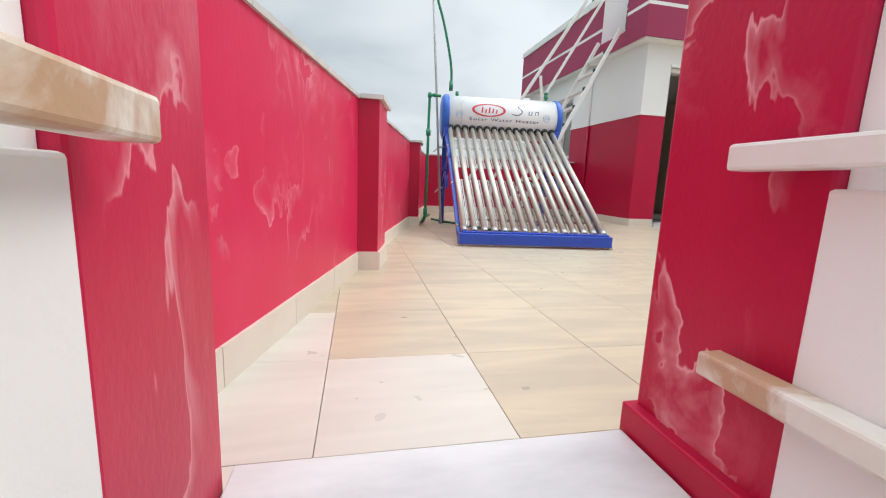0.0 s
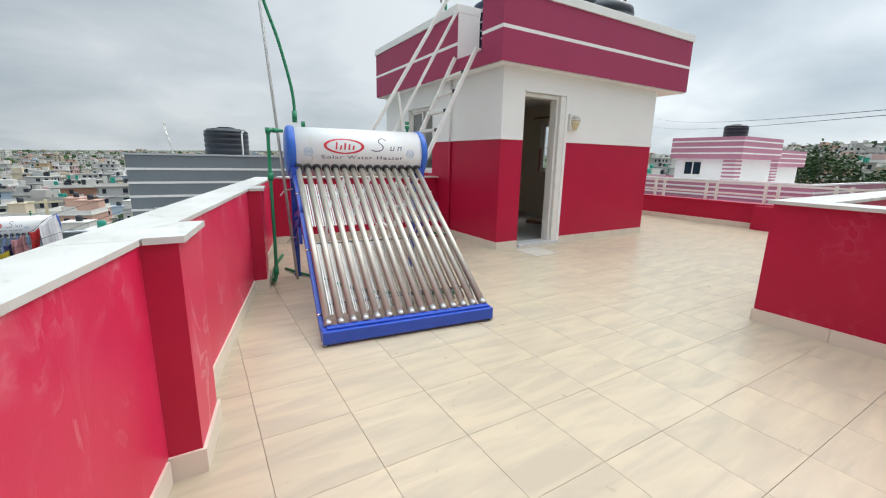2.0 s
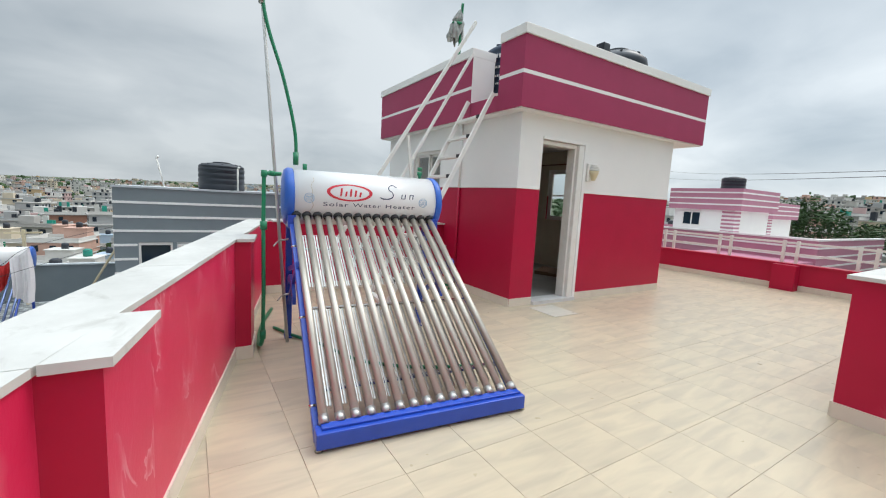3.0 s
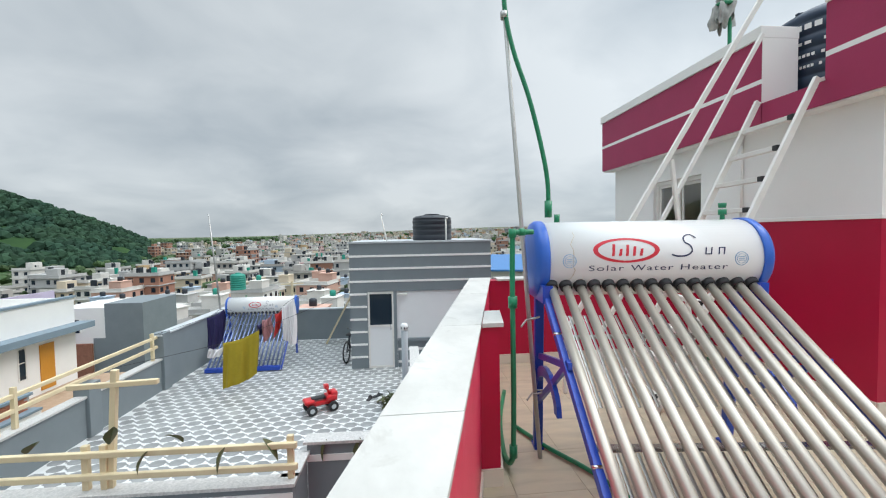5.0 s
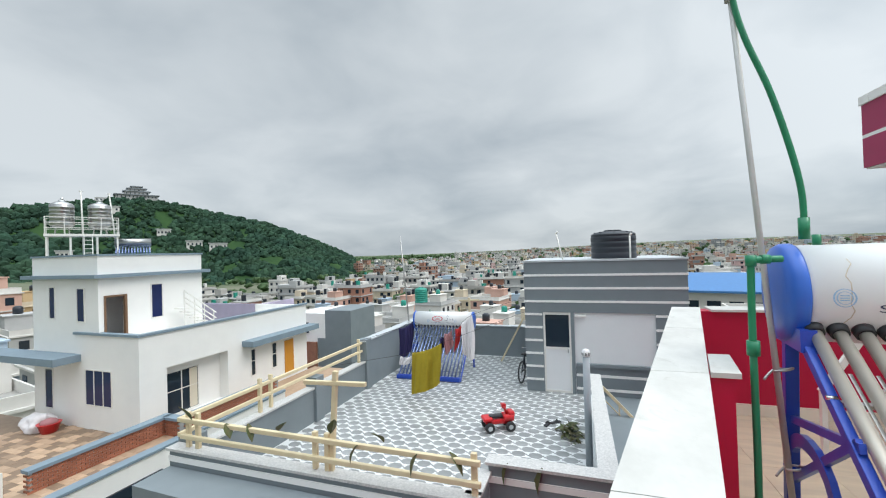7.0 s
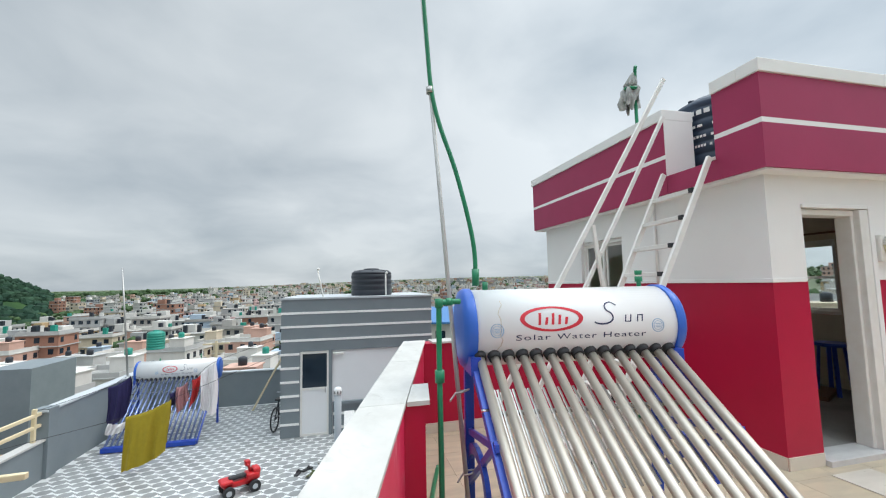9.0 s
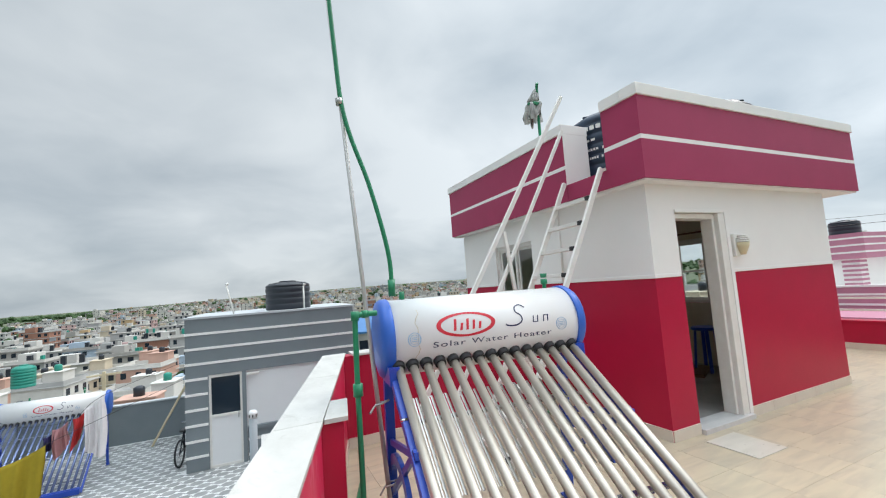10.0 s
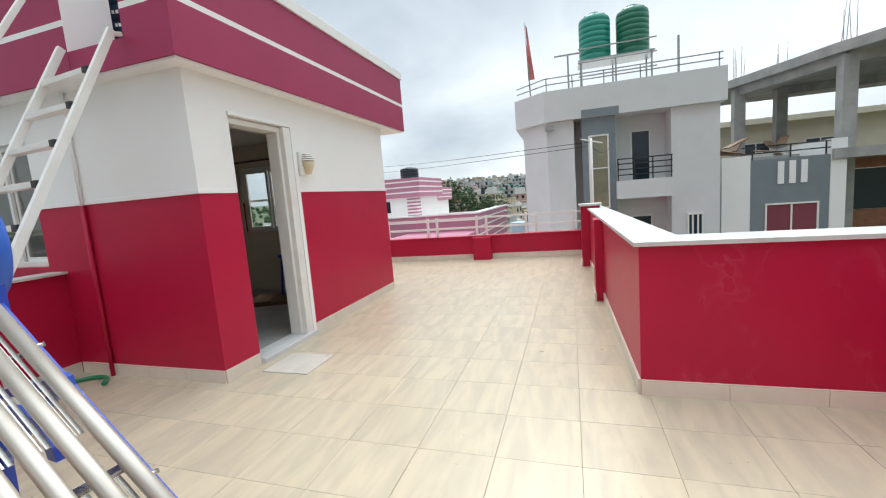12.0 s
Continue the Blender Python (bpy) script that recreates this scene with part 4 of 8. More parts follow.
bm = B()
hose(bm, [(1.46, 4.72, 1.415), (1.40, 4.71, 1.415), (1.335, 4.70, 1.412)], 0.016)
hose(bm, [(1.335, 4.70, 1.425), (1.332, 4.70, 1.2), (1.33, 4.695, 1.0), (1.33, 4.69, 0.5), (1.325, 4.69, 0.14)], 0.015)
part("pipe_run", bm, GREEN, feed)
for p, q, rr in (((1.335, 4.70, 1.385), (1.335, 4.70, 1.435), 0.022), ((1.375, 4.707, 1.415), (1.41, 4.712, 1.415), 0.021), ((1.331, 4.695, 0.985), (1.331, 4.695, 1.05), 0.026), ((1.325, 4.69, 0.12), (1.325, 4.69, 0.19), 0.023)):
    bm = B()
    rod(bm, p, q, rr, None, 14)
    part("fitting", bm, GREEN, feed)
bm = B()
hose(bm, [(1.325, 4.69, 0.13), (1.32, 4.76, 0.05), (1.33, 4.95, 0.02), (1.42, 5.4, 0.02), (1.58, 5.9, 0.02)], 0.017)
part("ground_run", bm, GREEN, feed)
floorpipe = thing("water_pipe", "green plastic pipe lying on the tiles under the heater", "pipe", pose(0, 0, 0))
bm = B()
hose(bm, [(1.50, 5.25, 0.02), (1.62, 4.95, 0.02), (1.78, 4.65, 0.02), (1.95, 4.2, 0.02), (2.3, 3.9, 0.02), (2.72, 3.75, 0.02)], 0.014)
part("pipe_run", bm, GREEN, floorpipe)
stub = thing("water_pipe", "short bent green pipe lying by the cabin wall", "pipe", pose(0, 0, 0))
bm = B()
hose(bm, [(3.72, 6.28, 0.02), (3.90, 6.42, 0.02), (4.0, 6.47, 0.02), (4.09, 6.38, 0.02), (4.10, 6.26, 0.02), (4.0, 6.14, 0.02)], 0.018)
part("pipe_run", bm, GREEN, stub)

# soil pipe painted into the cabin wall
bm = B()
rod(bm, (CX0 - 0.02, 6.30, 0.0), (CX0 - 0.02, 6.30, BAND - 0.01), 0.018, None, 10, 0)
rod(bm, (CX0 - 0.02, 6.30, BAND - 0.01), (CX0 - 0.02, 6.30, 2.38), 0.014, None, 10, 1)
structure("conduit", bm, [RED, WHITE], "thin wall pipe painted over with the wall", "pipe")

# ladder to the cabin roof with its handrail
ladder = thing("ladder", "white painted steel ladder leaning on the cabin roof edge", "ladder", pose(2.625, 5.65, 0))
SL = 0.518
for s, dx in ((-0.30, 0.0), (0.285, 0.05)):
    bm = B()
    bar(bm, (dx, s, 0.0), (SL * 2.575 + dx, s, 2.575), 0.05, 0.032, 0, 0.004, up=(0, 1, 0))
    part("side_rail", bm, WHITE_METAL, ladder)
    if s < 0:
        bm = B()
        bar(bm, (SL * 2.55, s + 0.02, 2.55), (SL * 2.55 + 0.09, s + 0.02, 2.575), 0.03, 0.03, 0, 0.004)
        part("top_hook", bm, WHITE_METAL, ladder)
for i in range(10):
    zz = 0.099 + 0.243 * i
    bm = B()
    bar(bm, (SL * zz, -0.275, zz), (SL * zz + 0.05, 0.26, zz), 0.06, 0.036, 0, 0.004)
    rung = part("rung", bm, WHITE_METAL, ladder)
    bm = B()
    bar(bm, (SL * zz - 0.001, -0.277, zz), (SL * zz + 0.004, -0.225, zz), 0.064, 0.040, 0, 0.003)
    part("rubber_sleeve", bm, RUBBER, rung)
for nm, p, q, w in (("handrail", (-0.53, 0.18, 0.50), (1.345, 0.165, 3.524), 0.042), ("handrail", (-0.16, 0.24, 0.50), (1.379, 0.24, 3.166), 0.034), ("strut", (0.74, 0.205, 0.0), (0.479, 0.205, 2.03), 0.034), ("strut", (-0.52, 0.18, 0.0), (-0.52, 0.18, 0.54), 0.034), ("strut", (-0.15, 0.24, 0.0), (-0.15, 0.24, 0.54), 0.034)):
    bm = B()
    bar(bm, p, q, w, 0.032, 0, 0.004, up=(0, 1, 0))
    part(nm, bm, WHITE_METAL, ladder)


def water_tank(name, label, at, r, hgt, mat_, ribs=6, lid=True, text=False):
    """Moulded ribbed water tank with domed top and screw lid."""
    tk = thing(name, label, "water tank", at)
    prof = [(r * 0.97, 0.0), (r, 0.02)]
    for i in range(ribs):
        z0 = 0.04 + (hgt * 0.76) * i / ribs
        z1 = 0.04 + (hgt * 0.76) * (i + 1) / ribs
        prof += [(r, z0), (r, z1 - 0.05), (r * 0.975, z1 - 0.035), (r * 0.975, z1 - 0.015)]
    prof += [(r, hgt * 0.80), (r * 0.96, hgt * 0.86), (r * 0.72, hgt * 0.93), (r * 0.36, hgt * 0.96), (r * 0.34, hgt * 0.965)]
    bm2 = B()
    lathe(bm2, prof, (0, 0, 0), 40)
    part("body", bm2, mat_, tk)
    if lid:
        bm2 = B()
        lathe(bm2, [(r * 0.36, hgt * 0.955), (r * 0.38, hgt * 0.96), (r * 0.38, hgt * 0.99), (r * 0.30, hgt)], (0, 0, 0), 28)
        part("lid", bm2, mat_, tk)
        bm2 = B()
        for i in range(8):
            a = math.pi * i / 4
            bar(bm2, (r * 0.4 * math.cos(a), r * 0.4 * math.sin(a), hgt * 0.945), (r * 0.85 * math.cos(a), r * 0.85 * math.sin(a), hgt * 0.90), 0.03, 0.03)
        part("rib", bm2, mat_, tk)
    return tk


wt = water_tank("water_tank", "dark blue ribbed plastic water tank behind the cabin roof parapet", pose(4.92, 6.05, 2.55), 0.48, 0.98, TANK_NAVY)
for zz, ww, hh in ((0.68, 0.26, 0.05), (0.545, 0.24, 0.028), (0.43, 0.12, 0.028), (0.33, 0.10, 0.026)):
    for i in range(7):
        if (i + int(zz * 100)) % 5 == 3:
            continue
        a0 = math.radians(200) + (i / 7 - 0.5) * ww / 0.48 * 2
        a1 = a0 + 0.72 * ww / 0.48 * 2 / 7
        bm = B()
        bm.faces.new([bm.verts.new((0.4835 * math.cos(a), 0.4835 * math.sin(a), z)) for a, z in ((a0, zz), (a1, zz), (a1, zz + hh), (a0, zz + hh))])
        part("marking", bm, WHITE, wt, "white printed mark")
wt2 = water_tank("water_tank", "black plastic water tank on the cabin roof", pose(7.15, 6.1, 2.55), 0.50, 1.42, TANKB)
bm = B()
box(bm, -0.46, -0.30, -0.08, 0.08, 1.22, 1.44, 0, 0.01)
part("vent", bm, TANKB, wt2)

# wrapped tap standing on the roof
mop = thing("wrapped_pipe", "grey cloth bundle tied round a green roof pipe", "pipe", pose(4.12, 6.40, 3.265) @ Matrix.Diagonal((0.88, 0.88, 0.88, 1)))
bm = B()
hose(bm, [(0, 0, 0), (0.0, 0.0, 0.3), (0.01, 0, 0.55), (0.0, -0.02, 0.74), (-0.02, -0.06, 0.80)], 0.022)
part("pipe_run", bm, GREEN, mop)
bm = B()
rng = random.Random(5)
NS, NL = 40, 16
rings = []
for j in range(NL + 1):
    q = j / NL
    row = []
    for k in range(NS):
        a = 2 * math.pi * k / NS
        fold = 0.22 * math.sin(5 * a + 2.2 * q) + 0.16 * math.sin(9 * a - 3 * q + 1) + 0.5 * noise.noise(Vector((2.2 * math.cos(a), 2.2 * math.sin(a), 3.5 * q)))
        rr = (0.024 + 0.078 * math.sin(min(1.0, 1.25 * q) * math.pi / 2) - (0.05 if 0.38 < q < 0.5 else 0.0)) * (1 + fold * min(1, 2 * q))
        ragged = (0.11 * noise.noise(Vector((3 * math.cos(a), 3 * math.sin(a), 9))) + 0.05 * math.sin(4 * a)) * q * q
        row.append(bm.verts.new((-0.06 * q ** 0.6 + rr * math.cos(a), 0.05 * q ** 0.6 + rr * math.sin(a), 0.74 - 0.45 * q + ragged)))
    rings.append(row)
for u, w in zip(rings, rings[1:]):
    for k in range(NS):
        bm.faces.new((u[k], u[(k + 1) % NS], w[(k + 1) % NS], w[k])).smooth = True
bm.faces.new(rings[0])
part("cloth", bm, material("grey_rag", (0.50, 0.50, 0.47), 0.9, scale=9, tint=(0.24, 0.25, 0.25), amount=0.9, fine=120, bump=0.5), mop)
bm = B()
hose(bm, [(-0.035 + 0.08 * math.cos(a), 0.028 + 0.08 * math.sin(a), 0.52 + 0.015 * math.sin(a)) for a in [0.5 * k for k in range(13)]], 0.022)
part("pipe_loop", bm, GREEN, mop)

# wall lamp by the door
lamp = thing("wall_lamp", "small white wall lamp with cream ribbed glass", "wall lamp", pose(5.465, CY0, 1.745) @ Matrix.Diagonal((0.8, 0.8, 0.8, 1)))
bm = B()
box(bm, -0.085, 0.025, -0.05, 0.0, -0.15, 0.15, 0, 0.012)
part("backplate", bm, WHITE_METAL, lamp)
bm = B()
lathe(bm, [(0.03, -0.13), (0.075, -0.02), (0.085, 0.03)], (0.03, -0.075, 0), 24)
part("shade", bm, BULB, lamp, "cream glass shade")
for zz, rr in ((0.035, 0.09), (0.06, 0.086), (0.085, 0.078), (0.11, 0.06)):
    bm = B()
    lathe(bm, [(rr, zz), (rr, zz + 0.016), (rr - 0.012, zz + 0.02)], (0.03, -0.075, 0), 24)
    part("louvre", bm, WHITE_METAL, lamp)

# blue plastic stool in the cabin, boxes on its floor
stool = thing("stool", "blue plastic stool standing in the cabin", "stool", pose(6.85, 6.45, 0.02))
bm = B()
lathe(bm, [(0.16, 0.60), (0.175, 0.61), (0.175, 0.635), (0.16, 0.645)], (0, 0, 0), 28)
part("seat", bm, BLUE, stool)
for i in range(4):
    a = math.pi / 4 + i * math.pi / 2
    bm = B()
    bar(bm, (0.17 * math.cos(a), 0.17 * math.sin(a), 0), (0.12 * math.cos(a), 0.12 * math.sin(a), 0.61), 0.045, 0.03, 0, 0.006, up=(math.cos(a), math.sin(a), 0))
    part("leg", bm, BLUE, stool)
carton = thing("carton", "flattened brown carton lying on the cabin floor", "carton", pose(6.6, 6.6, 0.02, 0, 0, 25))
bm = B()
box(bm, -0.32, 0.32, -0.25, 0.25, 0.0, 0.05, 0, 0.004)
part("body", bm, WOOD, carton)
bm = B()
bar(bm, (-0.32, 0.12, 0.055), (0.25, 0.16, 0.065), 0.26, 0.012)
part("flap", bm, WOOD, carton)
# curtain rod in the cabin
rodthing = thing("curtain_rod", "dark curtain rod above the cabin window", "curtain rod", pose(7.14, 6.45, 2.09))
bm = B()
rod(bm, (0, 0, 0), (0, 1.2, 0), 0.014, None, 10)
part("rod", bm, WOOD, rodthing)
for yy in (0.1, 1.1):
    bm = B()
    rod(bm, (0, yy, 0), (0.075, yy, 0), 0.01, None, 8)
    part("bracket", bm, WOOD, rodthing)

# handrail bars at the opening
for nm, pts, mt, lab in (("handrail", [(0.437, -0.9, 0.545), (0.437, 0.440, 0.531)], RUSTY_METAL, "rusty white steel bar fixed to the opening's jamb"),
                         ("handrail", [(1.008, 0.537, 0.540), (1.008, -0.9, 0.55)], WHITE_METAL, "white steel bar fixed to the opening's jamb"),
                         ("handrail", [(1.006, 0.535, 0.293), (1.006, -0.9, 0.288)], RUSTY_METAL, "white steel bar with rust at its end"),
                         ("handrail", [(0.420, 0.415, 0.235), (0.420, -0.9, 0.24)], WHITE_METAL, "white steel bar low on the opening's jamb")):
    hr = thing(nm, lab, "handrail", pose(0, 0, 0))
    bm = B()
    bar(bm, pts[0], pts[1], 0.034, 0.030, 0, 0.004)
    part("bar", bm, mt, hr)
    bm = B()
    px = pts[0][0]
    jx = GX0 if px < 0.8 else GX1
    box(bm, min(px, jx) - 0.006, max(px, jx) + 0.006, -0.42, -0.38, pts[0][2] - 0.02, pts[0][2] + 0.02)
    part("fixing_plate", bm, mt, hr)

# pale slab laid before the cabin door
slab = thing("stone_slab", "loose pale tile lying before the cabin door", "tile", pose(4.62, 4.725, 0.0))
bm = B()
box(bm, -0.198, 0.198, -0.213, 0.213, 0.0, 0.008, 0, 0.002)
part("slab", bm, TILE_PALE, slab)

# white rail on the far low wall
rail = thing("rail_fence", "white steel rail on the low far parapet", "railing", pose(0, 0, 0))


def far_x(y):
    return 10.19 - 0.045 * (y - 2.2)


for zz in (0.64, 0.84):
    bm = B()
    bar(bm, (far_x(2.3), 2.3, zz), (far_x(9.2), 9.2, zz), 0.035, 0.035)
    part("rail", bm, WHITE_METAL, rail)
for yy in (2.45, 3.15, 3.35, 4.15, 4.35, 5.2, 5.4, 6.3, 6.5, 7.6, 8.8):
    bm = B()
    bar(bm, (far_x(yy), yy, 0.47), (far_x(yy), yy, 0.88), 0.045, 0.045, up=(0, 1, 0))
    part("post", bm, WHITE_METAL, rail)
pole = thing("line_post", "thin white post standing on the parapet corner", "post", pose(9.30, 2.12, 0.95))
bm = B()
rod(bm, (0, 0, -0.05), (0, 0, 1.15), 0.02, None, 10)
part("post", bm, WHITE_METAL, pole)
bm = B()
bar(bm, (0, -0.18, 1.05), (0, 0.18, 1.15), 0.02, 0.02)
part("arm", bm, WHITE_METAL, pole)

# ---- ground, city and hills ----
near_things = set(bpy.data.objects)


def smooth(a, b3, x):
    s = min(1.0, max(0.0, (x - a) / (b3 - a)))
    return s * s * (3 - 2 * s)


def land(x, y):
    """Height of the ground: flat valley floor that climbs gently to the north and more to the east."""
    d, az = math.hypot(x, y), math.degrees(math.atan2(x, y))
    rise = -10.0 * smooth(30, 75, d) * (1 - smooth(38, 60, abs(az + 8))) + 0.004 * max(0, d - 300) * (1 - smooth(60, 90, abs(az)))
    rise += smooth(-24, 15, az) * 0.0135 * max(0, d - 300) * (1 - smooth(60, 90, abs(az)))
    rise += smooth(52, 76, az) * (1 - smooth(110, 150, az)) * 0.05 * max(0, min(d, 620) - 110)
    return -10.5 + rise


bm = B()
rings = [0.5, 8, 20, 40, 70, 110, 160, 220, 300, 400, 520, 660, 820, 1000, 1300, 1700, 2300, 3200, 4600]
NA = 96
prev = None
for d in rings:
    row = [bm.verts.new((d * math.sin(2 * math.pi * k / NA), d * math.cos(2 * math.pi * k / NA), land(d * math.sin(2 * math.pi * k / NA), d * math.cos(2 * math.pi * k / NA)))) for k in range(NA)]
    if prev:
        for k in range(NA):
            bm.faces.new((prev[k], prev[(k + 1) % NA], row[(k + 1) % NA], row[k])).smooth = True
    else:
        bm.faces.new(row)
    prev = row
structure("ground", bm, GRASS, "grassy and sandy valley ground reaching to the horizon", "ground")

# forested hill to the north-west
RIDGE = ((-110, 2.0), (-80, 3.2), (-70, 4.6), (-66, 5.2), (-60, 6.4), (-56, 7.1), (-52, 6.4), (-48, 5.2), (-43, 4.3), (-38, 2.5), (-34, 0.7), (-31, -0.9), (-28, -1.0))


def ridge(az):
    for (a, e), (b3, f) in zip(RIDGE, RIDGE[1:]):
        if a <= az <= b3:
            return e + (f - e) * (az - a) / (b3 - a)
    return -1.0


def hill_z(az, d):
    top = 24 + 720 * math.tan(radians(ridge(az)))
    near = 400 + 60 * math.sin(az * 0.2)
    k = smooth(near, 720, d) if d < 720 else 1 - 0.5 * smooth(760, 1300, d)
    n = noise.noise(Vector((az * 0.22, d * 0.012, 3.0))) * 0.14 + noise.noise(Vector((az * 0.7, d * 0.035, 8.0))) * 0.06
    return -23.0 + max(0.0, top) * max(0.0, k) * (1 + n * (0.3 if abs(d - 720) < 60 else 1.0))


bm = B()
prev = None
azs = [-112 + 0.7 * i for i in range(122)]
ds = [370 + 22 * i for i in range(42)]
for d in ds:
    row = []
    for az in azs:
        z = hill_z(az, d) + (noise.noise(Vector((az * 3, d * 0.12, 1))) * 2.2 if 400 < d < 1250 else 0)
        row.append(bm.verts.new((d * math.sin(radians(az)), d * math.cos(radians(az)), z)))
    if prev:
        for i in range(len(azs) - 1):
            bm.faces.new((prev[i], prev[i + 1], row[i + 1], row[i])).smooth = True
    prev = row
tagged(part("hill", bm, MEADOW), "steep green forested hill across the valley", "hill", kind="structure")


class Heap:
    """Collects many small solids for one joined mesh."""

    def __init__(self):
        self.v, self.f, self.m = [], [], []

    def box(self, cx, cy, z0, z1, w, d, rot, mi, ox=0.0, oy=0.0):
        c, s = math.cos(rot), math.sin(rot)
        k = len(self.v)
        for z in (z0, z1):
            for a, b3 in ((-1, -1), (1, -1), (1, 1), (-1, 1)):
                x, y = ox + a * w / 2, oy + b3 * d / 2
                self.v.append((cx + x * c - y * s, cy + x * s + y * c, z))
        self.f += [(k + 3, k + 2, k + 1, k), (k + 4, k + 5, k + 6, k + 7), (k, k + 1, k + 5, k + 4), (k + 1, k + 2, k + 6, k + 5), (k + 2, k + 3, k + 7, k + 6), (k + 3, k, k + 4, k + 7)]
        self.m += [mi] * 6

    def blob(self, x, y, z, r, rng2, squash=0.8, mi=0):
        k = len(self.v)
        t2 = (1 + 5 ** 0.5) / 2
        base = [(-1, t2, 0), (1, t2, 0), (-1, -t2, 0), (1, -t2, 0), (0, -1, t2), (0, 1, t2), (0, -1, -t2), (0, 1, -t2), (t2, 0, -1), (t2, 0, 1), (-t2, 0, -1), (-t2, 0, 1)]
        for a, b3, c in base:
            q = r / 1.9 * rng2.uniform(0.75, 1.25)
            self.v.append((x + a * q, y + b3 * q, z + c * q * squash))
        tri = ((0, 11, 5), (0, 5, 1), (0, 1, 7), (0, 7, 10), (0, 10, 11), (1, 5, 9), (5, 11, 4), (11, 10, 2), (10, 7, 6), (7, 1, 8), (3, 9, 4), (3, 4, 2), (3, 2, 6), (3, 6, 8), (3, 8, 9), (4, 9, 5), (2, 4, 11), (6, 2, 10), (8, 6, 7), (9, 8, 1))
        self.f += [(k + a, k + b3, k + c) for a, b3, c in tri]
        self.m += [mi] * 20

    def link(self, name, mats, label, category):
        me = bpy.data.meshes.new(name)
        me.from_pydata(self.v, [], self.f)
        me.polygons.foreach_set("material_index", self.m)
        for m in mats:
            me.materials.append(m)
        me.update()
        return tagged(new(name, me), label, category, kind="stuff")


rng = random.Random(21)
woods = Heap()
for i in range(19000):
    az, d = rng.uniform(-100, -30.5), 400 + 420 * rng.random()
    if ridge(az) < -0.6:
        continue
    if noise.noise(Vector((az * 0.25, d * 0.02, 0))) > (0.20 if d < 500 else 0.40 if az < -44 else 0.55):
        continue
    r = rng.choice((1.4, 2.0, 2.6, 3.2, 4.6)) * rng.uniform(0.85, 1.2)
    woods.blob(d * math.sin(radians(az)), d * math.cos(radians(az)), hill_z(az, d) + r * 0.35, r, rng, 1.0)
woods.link("woods", [FOREST], "dense dark green trees covering the hill", "trees")

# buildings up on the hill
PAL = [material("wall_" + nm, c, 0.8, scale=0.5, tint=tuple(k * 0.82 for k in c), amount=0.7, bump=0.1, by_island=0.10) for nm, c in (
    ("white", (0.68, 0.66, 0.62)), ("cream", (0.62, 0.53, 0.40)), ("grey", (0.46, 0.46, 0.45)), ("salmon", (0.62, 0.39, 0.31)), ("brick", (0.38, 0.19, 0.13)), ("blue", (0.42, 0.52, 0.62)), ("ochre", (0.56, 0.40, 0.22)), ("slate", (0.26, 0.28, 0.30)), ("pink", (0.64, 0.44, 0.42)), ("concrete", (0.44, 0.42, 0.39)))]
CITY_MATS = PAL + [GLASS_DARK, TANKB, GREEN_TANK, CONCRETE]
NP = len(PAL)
mon = thing("monastery", "pale grey tiered monastery on the hilltop", "building", pose(700 * math.sin(radians(-56)), 700 * math.cos(radians(-56)), hill_z(-56, 700) - 3))
for i, (w, d, z0, z1) in enumerate(((46, 20, 0, 8), (27, 16, 8, 13), (19, 12, 13, 17), (10, 8, 17, 20))):
    bm = B()
    box(bm, -w / 2, w / 2, -d / 2, d / 2, z0, z1)
    part("tier", bm, PAL[2], mon)
    bm = B()
    box(bm, -w / 2 - 2, w / 2 + 2, -d / 2 - 2, d / 2 + 2, z1, z1 + 1.0)
    part("roof", bm, PAL[7], mon)
    for k in range(max(3, int(w / 4))):
        bm = B()
        x = -w / 2 + (k + 0.5) * w / max(3, int(w / 4))
        box(bm, x - 0.7, x + 0.7, -d / 2 - 0.1, -d / 2 + 0.1, z1 - 3.4, z1 - 1.2)
        part("window", bm, GLASS_DARK, mon)
bm = B()
box(bm, -44, -24, -8, 8, -8, 3)
part("wing", bm, PAL[2], mon)
for k in range(5):
    bm = B()
    box(bm, -42.5 + 4 * k, -41 + 4 * k, -8.1, -7.9, -1.0, 1.2)
    part("window", bm, GLASS_DARK, mon)
mon.rotation_euler = (0, 0, radians(60))

WINDOW_ME = None


